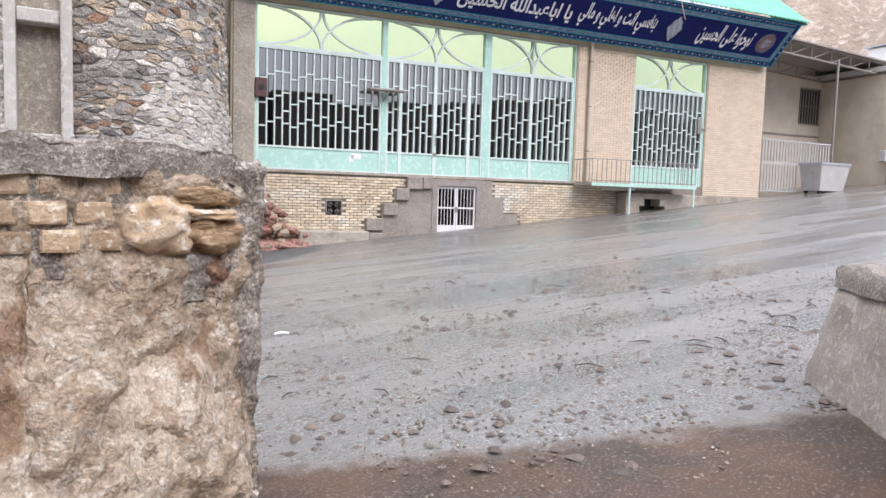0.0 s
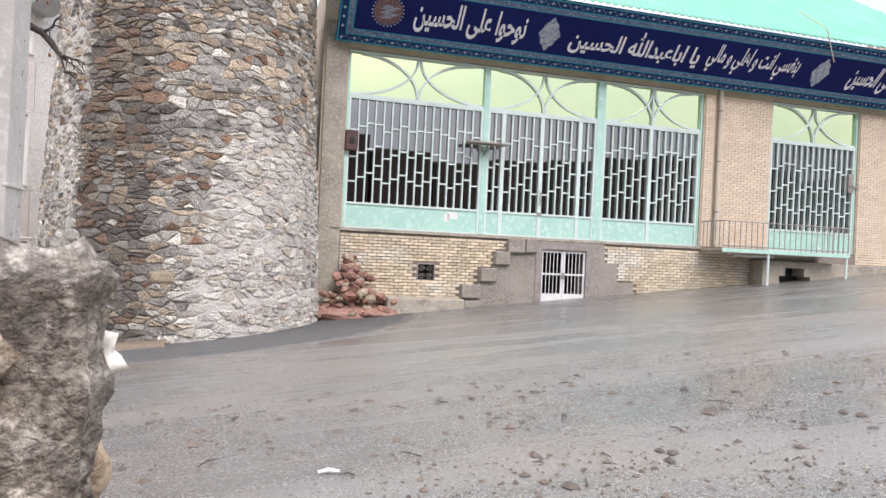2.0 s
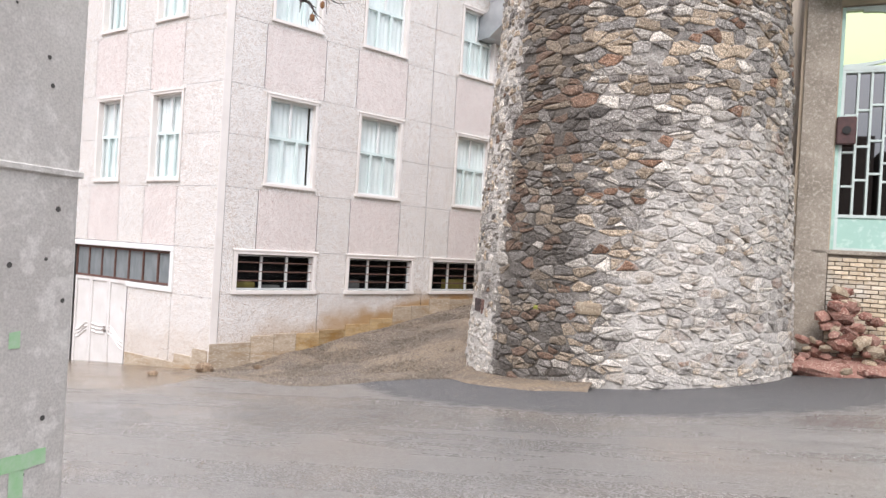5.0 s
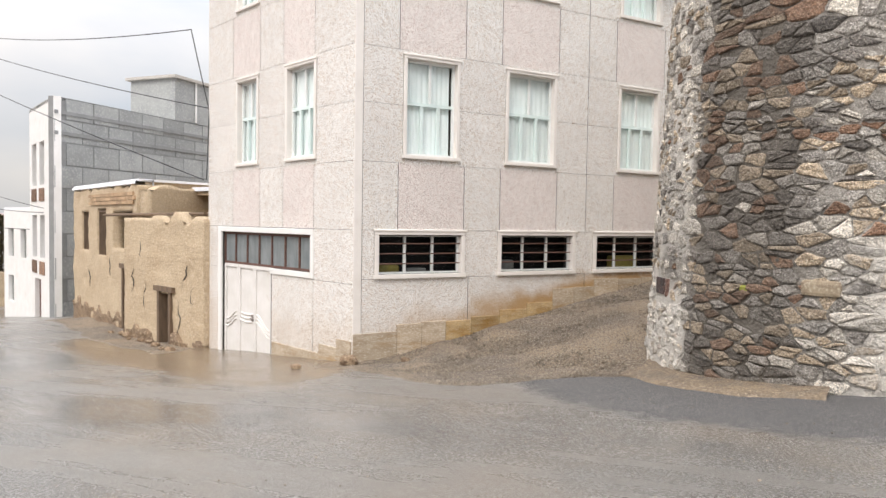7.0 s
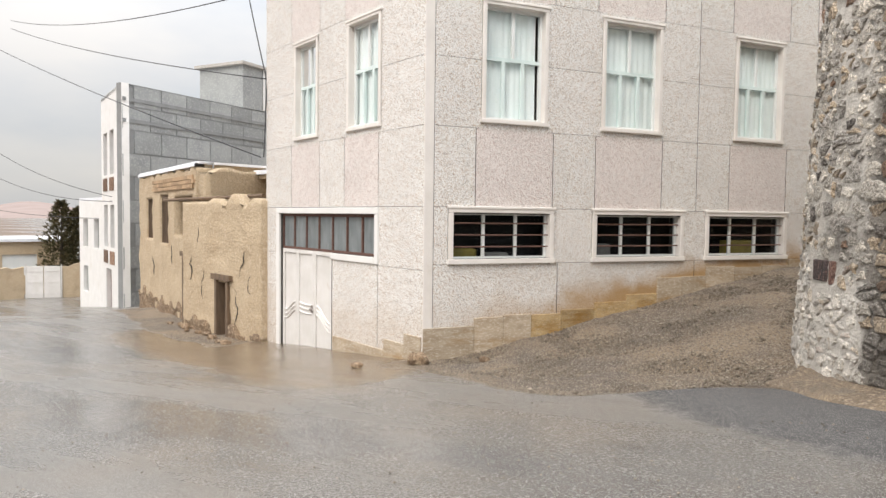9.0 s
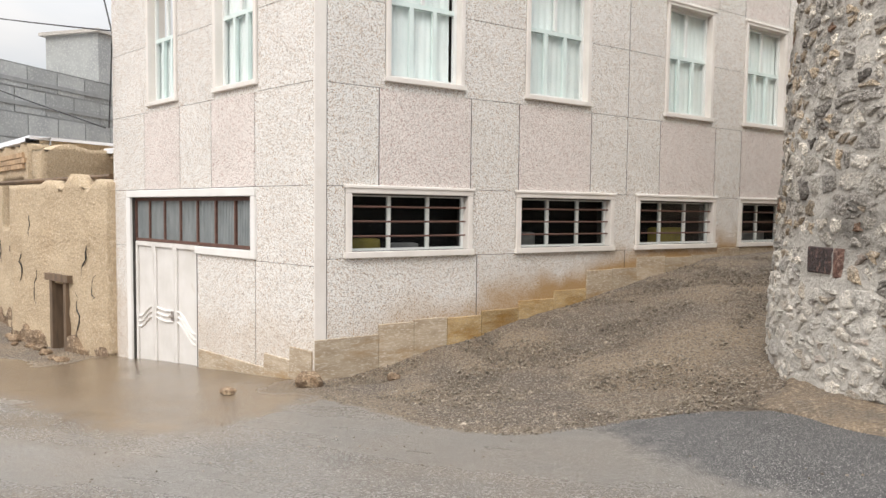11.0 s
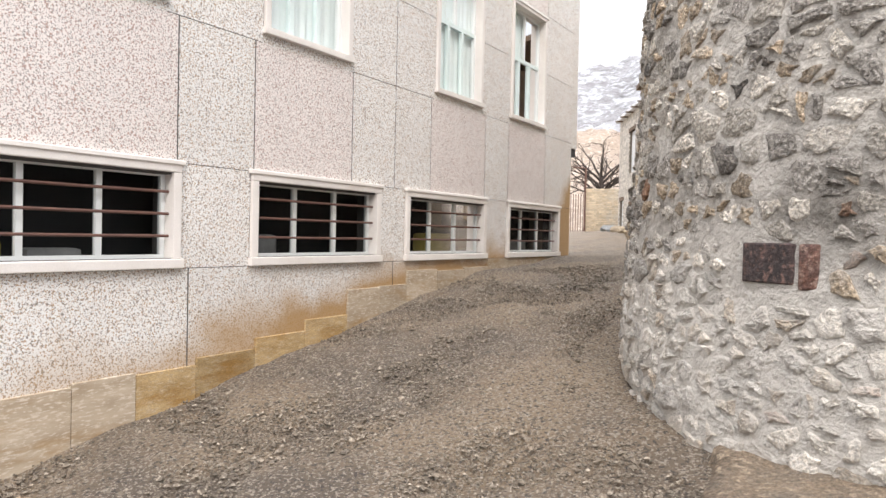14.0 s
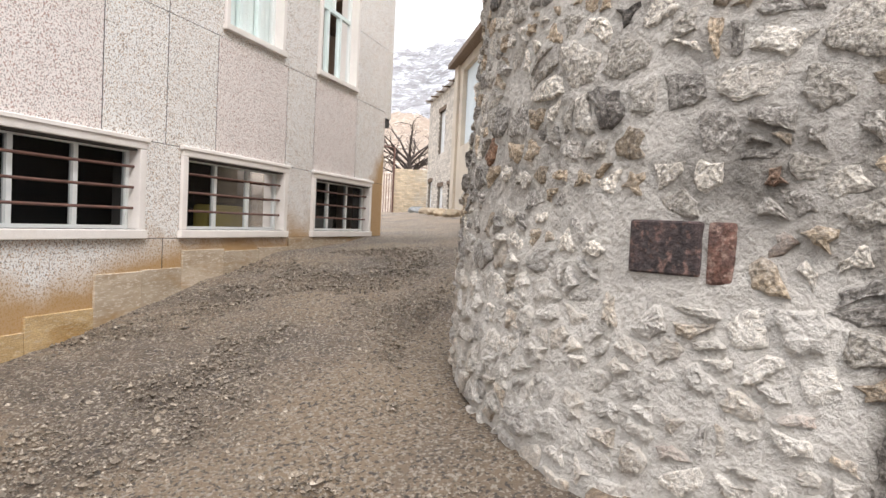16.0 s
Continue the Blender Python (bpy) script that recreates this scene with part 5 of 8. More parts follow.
def arcs(gate, x0, x1, z0, z1):
    """Two pairs of crossing quarter arcs in a transom light."""
    cx = (x0 + x1) / 2
    for sgn, xe in ((1, x0), (-1, x1)):
        w = cx - xe
        a, b = [], []
        for k in range(15):
            q = math.pi / 2 * k / 14
            a.append((xe + w * (0.16 + 0.83 * math.sin(q)), 0.0, z0 + (z1 - z0) * math.cos(q)))
            b.append((xe + w * (0.01 + 0.97 * math.sin(q)), 0.012, z1 - (z1 - z0) * math.cos(q)))
        for pts in (a, b):
            bm = bmesh.new()
            rows = []
            for i, p in enumerate(pts):
                d = (Vector(pts[min(i + 1, 14)]) - Vector(pts[max(i - 1, 0)])).normalized()
                nrm = Vector((-d.z, 0, d.x)) * 0.026
                p = Vector(p)
                rows.append([bm.verts.new(p + nrm + Vector((0, -0.03, 0))), bm.verts.new(p - nrm + Vector((0, -0.03, 0))), bm.verts.new(p - nrm + Vector((0, 0.02, 0))), bm.verts.new(p + nrm + Vector((0, 0.02, 0)))])
            for r0, r1 in zip(rows, rows[1:]):
                for k in range(4):
                    bm.faces.new((r0[k], r0[(k + 1) % 4], r1[(k + 1) % 4], r1[k]))
            part("arc", bm, M_MINT_FRAME, gate)


def gate(no, label, bays, posts, subs, x0, x1, pitch):
    """bays: main lights between posts; subs: x limits of the lattice fields."""
    g = thing("door_%d" % no, F_HALL @ Matrix.Translation((0, 0.12, 0)), label, "gate", kind="structure")
    zb, zr, zt, ze = 2.03, 2.60, 5.17, 6.28
    for a, b in posts:
        part("post", bevelled(boxes((a, b, -0.06, 0.05, zb, ze)), 0.008), M_MINT, g)
    for a, b in bays:
        part("rail", boxes((a, b, -0.05, 0.03, zt, zt + 0.07)), M_MINT_FRAME, g)
        part("rail", boxes((a, b, -0.05, 0.03, ze - 0.05, ze)), M_MINT_FRAME, g)
        part("light", boxes((a, b, 0.025, 0.032, zt + 0.07, ze - 0.05)), M_FILM, g, "yellow-green mirror film glazing")
        arcs(g, a, b, zt + 0.085, ze - 0.055)
    for a, b in subs:
        leaf = part("leaf", boxes((a, a + 0.05, -0.045, 0.03, zb, zt), (b - 0.05, b, -0.045, 0.03, zb, zt), (a + 0.05, b - 0.05, -0.045, 0.03, zr, zr + 0.05), (a + 0.05, b - 0.05, -0.045, 0.03, zb, zb + 0.04), (a + 0.05, b - 0.05, -0.045, 0.03, zt - 0.04, zt)), M_MINT_FRAME, g)
        part("sheet_panel", bevelled(boxes((a + 0.05, b - 0.05, -0.02, 0.0, zb + 0.04, zr)), 0.004), M_MINT, leaf, "mint painted sheet")
        pane = part("pane", sheet(a + 0.05, b - 0.05, 0.036, zr + 0.05, zt - 0.04), M_GATE_GLASS, leaf)
        pane.visible_shadow = False
        lattice(leaf, a + 0.05, b - 0.05, zr + 0.05, zt - 0.04, pitch)
    return g


BAYS = [(0.06, 3.45), (3.60, 6.63), (6.86, 9.80)]
gate1 = gate(3, "wide mint-green steel gate with staggered lattice over dark glass", BAYS, [(0.0, 0.06), (3.45, 3.60), (6.63, 6.86), (9.80, 9.86)],
             [(0.06, 3.45), (3.60, 4.02), (4.02, 5.085), (5.085, 6.165), (6.165, 6.63), (6.86, 8.28), (8.28, 9.80)], 0, 9.86, 0.212)
gate2 = gate(4, "narrow mint-green steel gate with staggered lattice over dark glass", [(12.19, 15.19)], [(12.13, 12.19), (15.19, 15.25)], [(12.19, 15.19)], 12.13, 15.25, 0.214)
part("upright", boxes((8.27, 8.31, -0.06, 0.03, 5.24, 6.23)), M_MINT_FRAME, gate1)
for x in (5.085,):
    part("door_handle", tube(bmesh.new(), [(x, -0.05, 3.2), (x, -0.1, 3.2), (x, -0.1, 2.9), (x, -0.05, 2.9)], 0.014, 6), M_OLD_STEEL, gate1)
part("latch", bevelled(boxes((5.03, 5.14, -0.085, -0.046, 2.60, 2.68)), 0.008), M_OLD_STEEL, gate1)
part("door_handle", boxes((14.95, 15.75, -0.12, -0.09, 4.0, 4.06), (14.93, 15.1, -0.12, -0.06, 3.86, 4.42)), M_OLD_STEEL, gate2)
lampb = thing("bracket_shelf", F_HALL, "small worn metal shelf bracket fixed to the gate post", "bracket")
part("shelf", bevelled(boxes((2.98, 4.0, -0.32, 0.02, 4.27, 4.32)), 0.008), M_OLD_STEEL, lampb)
part("brace", tube(bmesh.new(), [(3.5, 0.06, 4.02), (3.5, -0.28, 4.27)], 0.015, 6), M_OLD_STEEL, lampb)
part("brace", tube(bmesh.new(), [(3.35, -0.1, 4.28), (3.5, 0.02, 4.05), (3.66, -0.1, 4.28)], 0.012, 6), M_OLD_STEEL, lampb)
bx = thing("alarm_box", F_HALL, "small dark red metal box on the gate", "box")
part("case", bevelled(boxes((0.0, 0.3, -0.06, 0.07, 3.86, 4.34)), 0.015), M_BOX, bx)
part("eye", tube(bmesh.new(), [(0.15, -0.062, 4.1), (0.15, -0.085, 4.1)], 0.07, 12), M_RUBBER, bx)
for x, z, w, h in ((2.62, 2.38, 0.28, 0.16), (2.55, 2.30, 0.14, 0.2)):
    bm = boxes((x, x + w, 0.093, 0.097, z, z + h))
    solid("torn_poster", bm, M_PAPER, F_HALL, "torn white paper scraps stuck on the gate panel", "paper", "torn papers on the gate")

# downpipe and lintel
pipe = thing("downpipe", F_HALL, "beige steel rain pipe clamped to the brick pier", "pipe")
part("pipe", tube(bmesh.new(), [(10.33, -0.08, 6.4), (10.33, -0.08, 2.1)], 0.06, 10), M_CREAM, pipe)
for z in (3.0, 4.4, 5.8):
    part("clamp", tube(bmesh.new(), [(10.33, -0.08, z - 0.02), (10.33, -0.08, z + 0.02)], 0.07, 10), M_OLD_STEEL, pipe)

# ---------- slanted banner ----------
B0, B1 = Vector((0, -0.28, 6.34)), Vector((0, -1.50, 7.60))
b_len = (B1 - B0).length
up = (B1 - B0).normalized()
out = Vector((0, -up.z, up.y)).normalized()
F_BAN = F_HALL @ Matrix(((1, 0, 0, 0), (0, -out.y, up.y, B0.y), (0, -out.z, up.z, B0.z), (0, 0, 0, 1)))
banner = thing("banner", F_BAN, "long navy mourning banner with white calligraphy and turquoise ornamental border", "banner")
BX0, BX1 = -0.37, 17.85
part("backing", bevelled(boxes((BX0, BX1, 0.0, 0.06, 0.0, b_len)), 0.008), M_BORDER, banner, "dark blue ornamental border ground")


def frame_band(inset, w, y, material, nm):
    a, b, c, d = BX0 + inset, BX1 - inset, inset, b_len - inset
    bm = boxes((a, b, y, y + 0.003, c, c + w), (a, b, y, y + 0.003, d - w, d), (a, a + w, y, y + 0.003, c + w, d - w), (b - w, b, y, y + 0.003, c + w, d - w))
    part(nm, bm, material, banner)


part("field", boxes((BX0 + 0.39, BX1 - 0.39, -0.004, -0.001, 0.36, b_len - 0.36)), M_NAVY, banner, "plain navy field")
frame_band(0.012, 0.03, -0.004, M_CYAN, "outer_line")
frame_band(0.20, 0.028, -0.004, M_CYAN, "middle_line")
frame_band(0.232, 0.10, -0.0045, mat("grey_blue_lattice_print", (0.10, 0.15, 0.24), (0.03, 0.06, 0.15), 16, (0.32, 0.38, 0.46), 26, 0.5, bump=0), "lattice_band")
frame_band(0.335, 0.025, -0.005, M_CYAN, "inner_line")
flower = bmesh.new()
x = BX0 + 0.12
while x < BX1 - 0.1:
    for z in (0.115, b_len - 0.115):
        for k in range(5):
            a = 2 * math.pi * k / 5
            bmesh.ops.create_circle(flower, cap_ends=True, radius=0.016, segments=6, matrix=Matrix.Translation((x + 0.022 * math.cos(a), -0.006, z + 0.022 * math.sin(a))) @ Matrix.Rotation(radians(90), 4, "X"))
        for k in range(7):
            q = k / 6
            bmesh.ops.create_circle(flower, cap_ends=True, radius=0.011, segments=5, matrix=Matrix.Translation((x + 0.07 + 0.16 * q, -0.006, z + 0.045 * math.sin(q * 6.28))) @ Matrix.Rotation(radians(90), 4, "X"))
    x += 0.30
z = 0.4
while z < b_len - 0.3:
    for x in (BX0 + 0.115, BX1 - 0.115):
        bmesh.ops.create_circle(flower, cap_ends=True, radius=0.035, segments=7, matrix=Matrix.Translation((x, -0.006, z)) @ Matrix.Rotation(radians(90), 4, "X"))
    z += 0.22
fl = part("border_flowers", flower, M_GREYPRINT, banner, "pale printed flowers and tendrils")
fl["kind"] = "stuff"


def lettering(text, x0, x1, z0, z1, nm="lettering"):
    cu = bpy.data.curves.new(nm, "FONT")
    cu.body, cu.offset = text, 0.024
    tmp = new("tmp", cu)
    dg = bpy.context.evaluated_depsgraph_get()
    me = bpy.data.meshes.new_from_object(tmp.evaluated_get(dg))
    bpy.data.objects.remove(tmp)
    co = np.empty(len(me.vertices) * 3)
    me.vertices.foreach_get("co", co)
    co = co.reshape(-1, 3)
    lo, hi = co.min(0), co.max(0)
    res = np.zeros_like(co)
    res[:, 0] = x0 + (co[:, 0] - lo[0]) / (hi[0] - lo[0]) * (x1 - x0)
    res[:, 1] = -0.009
    res[:, 2] = z0 + (co[:, 1] - lo[1]) / (hi[1] - lo[1]) * (z1 - z0)
    me.vertices.foreach_set("co", res.ravel())
    me.materials.clear()
    me.materials.append(M_LETTER)
    ob = new(nm, me)
    ob.parent = banner


# words are stored in the order of sight, from the left end of the line to its right end
LAMENT = "".join(reversed("\ufee7\ufeee\ufea3\ufeee\ufe8d \ufecb\ufee0\ufef0 \ufe8d\ufedf\ufea4\ufeb4\ufef4\ufee6"))
CALL = "".join(reversed("\ufef3\ufe8e \ufe8d\ufe91\ufe8e\ufecb\ufe92\ufeaa\ufdf2 \ufe8d\ufedf\ufea4\ufeb4\ufef4\ufee6"))
lettering(LAMENT, 1.35, 4.1, 0.48, b_len - 0.48)
lettering(CALL, 5.3, 9.0, 0.48, b_len - 0.48)
lettering(LAMENT, 13.9, 16.2, 0.48, b_len - 0.48)
VOW = "".join(reversed("\ufe91\ufee8\ufed4\ufeb4\ufef2 \ufe8d\ufee7\ufe96 \ufeed \ufe8d\ufeeb\ufee0\ufef2 \ufeed \ufee3\ufe8e\ufedf\ufef2"))
lettering(VOW, 9.25, 12.1, 0.48, b_len - 0.48)


def medallion(x, r):
    z = b_len / 2
    bm = bmesh.new()
    bmesh.ops.create_circle(bm, cap_ends=True, radius=r, segments=40, matrix=Matrix.Translation((x, -0.008, z)) @ Matrix.Rotation(radians(90), 4, "X"))
    part("medallion", bm, M_MAROON, banner, "round maroon medallion")
    bm = bmesh.new()
    for k in range(26):
        a = 2 * math.pi * k / 26
        bmesh.ops.create_circle(bm, cap_ends=True, radius=0.022, segments=5, matrix=Matrix.Translation((x + (r + 0.03) * math.cos(a), -0.009, z + (r + 0.03) * math.sin(a))) @ Matrix.Rotation(radians(90), 4, "X"))
    for k in range(9):
        box(bm, x - r * 0.5 + 0.05 * (k % 3), x + r * 0.25 + 0.06 * (k % 4), -0.0115, -0.0085, z - r * 0.5 + k * r * 0.11, z - r * 0.5 + k * r * 0.11 + 0.018)
    part("medallion_ornament", bm, M_GREYPRINT, banner)["kind"] = "stuff"


def lozenge(x, w, h):
    z = b_len / 2
    bm = bmesh.new()
    pts = []
    for k in range(32):
        a = 2 * math.pi * k / 32
        c, s = math.cos(a), math.sin(a)
        rr = 1 / (abs(c) ** 1.3 + abs(s) ** 1.3) ** (1 / 1.3)
        pts.append(bm.verts.new((x + w * rr * c * (1 + 0.06 * math.cos(8 * a)), -0.008, z + h * rr * s * (1 + 0.05 * math.cos(8 * a)))))
    bm.faces.new(pts)
    part("lozenge", bm, mat("silver_lozenge_print", (0.42, 0.46, 0.52), (0.10, 0.13, 0.22), 14, (0.5, 0.52, 0.5), 30, 0.5, bump=0), banner, "silver leaf-shaped ornament")


medallion(0.72, 0.33)
medallion(16.85, 0.33)
lozenge(4.72, 0.27, 0.42)
lozenge(12.85, 0.27, 0.42)
part("soffit", boxes((BX0, BX1, 0.06, 0.30, 0.0, 0.05)), M_CYAN, banner, "teal underside strip")
bm = bmesh.new()
a = [bm.verts.new(p) for p in ((BX0 + 0.02, -0.27, 6.345), (HALL_END - 0.1, -0.27, 6.345), (HALL_END - 0.1, 0.01, 6.45), (BX0 + 0.02, 0.01, 6.45))]
bm.faces.new(a)
b = [bm.verts.new(v.co + Vector((0, 0, 0.03))) for v in a]
bm.faces.new(b)
part("eave_soffit", bm, M_MINT, hall, "green metal soffit")

# ---------- green roof ----------
bm = bmesh.new()
n_row, rows = 0, []
slope, y_e, z_e = 0.80, -1.58, 7.66
k_rows = 56
for j in range(k_rows):
    y = y_e + 5.6 * j / (k_rows - 1)
    saw = (j % 4) / 4.0
    row = []
    x_r = HALL_END + 0.12 - 0.62 * max(0.0, y)
    x_l = -1.0
    n = 372
    for i in range(n + 1):
        x = x_l + (19.1) * i / n
        x = min(x, x_r)
        row.append(bm.verts.new((x, y, z_e + slope * (y - y_e) + 0.028 * math.sin(2 * math.pi * x / 0.205) - 0.035 * saw)))
    rows.append(row)
for r0, r1 in zip(rows, rows[1:]):
    for i in range(n):
        if (r0[i].co - r0[i + 1].co).length > 1e-5:
            bm.faces.new((r0[i], r0[i + 1], r1[i + 1], r1[i]))
bmesh.ops.remove_doubles(bm, verts=bm.verts, dist=1e-5)
ob = part("roof", bm, M_ROOF, hall, "mint-green pressed tile roof sheet", soft=True)
ob.modifiers.new("thick", "SOLIDIFY").thickness = 0.012
bm = boxes((-1.0, HALL_END, 4.02, 8.7, 7.9, 8.0))
part("rear_roof", bm, M_ROOF, hall)
bm = bmesh.new()
v = [bm.verts.new(p) for p in ((HALL_END + 0.05, y_e + 0.02, 7.6), (HALL_END + 0.05, 0.0, 7.6), (HALL_END + 0.05, 0.0, 8.87))]
bm.faces.new(v)
part("verge_board", bm, M_ROOF, hall)
# steel prop and loop of cable at the roof's end by the tower
prop = thing("roof_bracket", F_HALL, "white steel angle bracket carrying the roof corner", "bracket")
for a, b in (((-0.9, -1.2, 7.6), (-0.9, 0.3, 6.6)), ((-0.9, -1.2, 7.6), (-0.9, 0.3, 7.6)), ((-0.9, 0.3, 7.6), (-0.9, 0.3, 6.6)), ((-0.9, -0.4, 7.55), (-0.4, -0.4, 7.5)), ((-0.9, -0.9, 7.4), (-0.4, -0.6, 7.0))):
    part("strut", tube(bmesh.new(), [a, b], 0.022, 6), M_GREYSTEEL, prop)
coil = bmesh.new()
for k in range(3):
    pts = [(-1.15 + 0.05 * k + (0.30 + 0.04 * k) * math.cos(q * 0.5), -0.9, 7.85 + (0.36 - 0.05 * k) * math.sin(q * 0.5 + k)) for q in range(14)]
    tube(coil, pts, 0.012, 5)
solid("cable_coil", coil, M_CABLE, F_HALL, "loose coil of black cable hanging at the roof corner", "cable")
bm = tube(bmesh.new(), [(11.9, -1.05, 8.5), (12.3, -1.62, 7.9), (12.85, -1.35, 7.15)], 0.016, 5)
solid("hanging_cord", bm, M_CREAM, F_HALL, "pale cord hanging from the roof over the banner", "cord")

# ---------- balcony before the narrow gate ----------
bal = thing("balcony", F_HALL, "small steel landing with thin railing on two posts before the gate", "balcony")
part("deck", bevelled(boxes((9.85, 14.0, -1.0, -0.06, 1.92, 1.99)), 0.01), M_CEMENT, bal, "thin cement deck")
part("edge_beam", boxes((9.84, 14.01, -1.03, -1.001, 1.90, 2.0)), M_MINT, bal, "mint steel edge beam")
for k in range(24):
    x = 9.87 + 4.1 * k / 23
    part("baluster", tube(bmesh.new(), [(x, -1.0, 2.0), (x, -1.0, 2.72)], 0.011, 6), M_OLD_STEEL, bal)
for k in range(5):
    for x in (9.87, 13.97):
        part("baluster", tube(bmesh.new(), [(x, -0.85 + 0.17 * k, 2.0), (x, -0.85 + 0.17 * k, 2.72)], 0.011, 6), M_OLD_STEEL, bal)
for a, b in (((9.87, -1.0, 2.72), (13.97, -1.0, 2.72)), ((9.87, -1.0, 2.72), (9.87, -0.05, 2.72)), ((13.97, -1.0, 2.72), (13.97, -0.05, 2.72)), ((9.87, -1.0, 2.06), (13.97, -1.0, 2.06))):
    part("rail_bar", tube(bmesh.new(), [a, b], 0.016, 6), M_OLD_STEEL, bal)
for x in (11.33, 13.95):
    part("post", tube(bmesh.new(), [(x, -0.98, 0.3), (x, -0.98, 1.92)], 0.035, 8), M_MINT_FRAME, bal)
tub = bmesh.new()
tube(tub, [(10.6, -0.5, 1.83), (11.9, -0.5, 1.83)], 0.035, 8)
solid("tube_lamp", tub, M_PVC, F_HALL, "white fluorescent tube under the landing", "lamp")
# culvert mouth under the landing
cul = thing("culvert", F_HALL, "cement culvert mouth with a dark arched opening under the landing", "culvert", kind="structure")
bm = wall_sheet(bmesh.new(), 11.55, 13.9, 0.2, 1.72, 0.5, [(12.1, 13.15, 0.2, 1.55)])
placed(part("head_wall", bm, M_CEMENT, cul), F_HALL @ Matrix.Translation((0, -0.55, 0)))
# near-black sheet painted for the shade in the culvert mouth
part("back", boxes((11.9, 13.4, -0.045, -0.03, 0.2, 1.7)), M_DARK, cul)
bm = bmesh.new()
for s in (0, 1):
    box(bm, 12.1 if s == 0 else 12.95, 12.3 if s == 0 else 13.149, -0.54, -0.08, 1.32, 1.549)
part("haunch", bm, M_CEMENT, cul)
part("plinth", bevelled(boxes((13.92, HALL_END + 0.05, -0.25, 0.02, 0.4, 1.72)), 0.03), M_CEMENT, hall, "cement footing along the brick wall")

# ---------- rubble pile ----------
pile_c = F_HALL @ Vector((0.35, -0.75, 0))
for k in range(110):
    lvl = rng.random() ** 1.25
    ang, rad = rng.uniform(0, 6.28), (1 - lvl) * rng.uniform(0.1, 1.0)
    x, y = pile_c.x - 0.15 * lvl + rad * 1.3 * math.cos(ang), pile_c.y + 0.25 + 0.2 * lvl + rad * 0.5 * math.sin(ang)
    s = rng.uniform(0.07, 0.165)
    z = lie(x, y) + s * 0.5 + lvl * 1.4 * (1 - 0.25 * rad)
    bm = bmesh.new()
    rock(bm, (0, 0, 0), (s * 1.15, s, s * 0.72), k * 1.7, 1, 0.45)
    solid("rubble_stone", bm, M_REDSTONE if k % 9 else M_STONE[1], Matrix.Translation((x, y, z)) @ Euler((rng.uniform(-0.5, 0.5), rng.uniform(-0.5, 0.5), rng.uniform(0, 6))).to_matrix().to_4x4(),
          "reddish rubble stone heaped against the tower and wall", "stone", "rubble pile")
bm = bmesh.new()
rock(bm, (0, 0, 0), (1.5, 0.5, 0.24), 3.3, 3, 0.4)
solid("rubble_earth", bm, M_REDSTONE, Matrix.Translation((pile_c.x + 0.1, pile_c.y + 0.3, lie(pile_c.x, pile_c.y) + 0.02)), "low heap of red crumbled earth under the rubble", "rubble", kind="stuff")

# ---------- yard beyond the hall: fence, canopy, house ----------
yard = thing("yard_fence", F_HALL, "light grey steel bar fence and gate beside the hall", "fence")
for k in range(24):
    x = 18.05 + 3.5 * k / 23
    part("bar", boxes((x - 0.02, x + 0.02, -0.02, 0.02, 2.0 if x < 19.9 else 3.06, 3.0 if x < 19.9 else 3.85)), M_GREYSTEEL, yard)
    if x < 19.9:
        part("bar", boxes((x - 0.02, x + 0.02, -0.02, 0.02, 3.06, 3.85)), M_GREYSTEEL, yard)
for z in (3.85, 3.05, 2.99, 2.0):
    part("rail_bar", boxes((18.02, 21.6 if z > 3 else 19.95, -0.025, 0.025, z - 0.02, z + 0.02)), M_GREYSTEEL, yard)
can = thing("canopy", F_HALL, "rusty steel truss canopy with a sheet roof over the yard", "canopy")
for x, y in ((21.75, 0.0), (19.3, 1.2), (26.0, 0.6)):
    part("post", boxes((x - 0.032, x + 0.032, y - 0.032, y + 0.032, 1.6, 7.1)), M_OLD_STEEL, can)
def truss(a, b, h):
    a, b = Vector(a), Vector(b)
    upv = Vector((0, 0, h))
    part("chord", tube(bmesh.new(), [a, b], 0.04, 6), M_OLD_STEEL, can)
    part("chord", tube(bmesh.new(), [a + upv, b + upv], 0.04, 6), M_OLD_STEEL, can)
    n = 7
    for k in range(n):
        p, q = a.lerp(b, k / n), a.lerp(b, (k + 1) / n)
        part("web", tube(bmesh.new(), [p, q + upv], 0.02, 5), M_OLD_STEEL, can)
        part("web", tube(bmesh.new(), [q, q + upv], 0.02, 5), M_OLD_STEEL, can)
truss((18.3, 0.2, 7.15), (26.0, 0.2, 6.75), 0.45)
truss((18.3, 2.6, 7.15), (26.0, 2.6, 6.75), 0.45)
bm = boxes((18.1, 26.2, 0.0, 4.2, 7.62, 7.68))
for v in bm.verts:
    v.co.z -= 0.052 * (v.co.x - 18.1)
part("roof_sheet", bm, M_OLD_STEEL, can, "dull brown roof sheet")
house = thing("yard_house", F_HALL, "low cream rendered house with a barred window behind the fence", "house")
bm = wall_sheet(bmesh.new(), 18.0, 27.0, 0.5, 7.05, 0.3, [(23.1, 24.5, 5.0, 6.5)])
placed(part("wall", bm, M_CREAM, house), F_HALL @ Matrix.Translation((0, 2.7, 0)))
part("wall", boxes((24.4, 24.7, -0.6, 2.69, 0.8, 6.8)), M_CREAM, house)
part("wall", boxes((24.71, 34.0, -0.6, -0.3, 0.8, 6.9)), M_WHITE, house)
part("roof", boxes((24.2, 34.0, -0.9, 6.0, 6.9, 7.1)), M_GREYSTEEL, house)
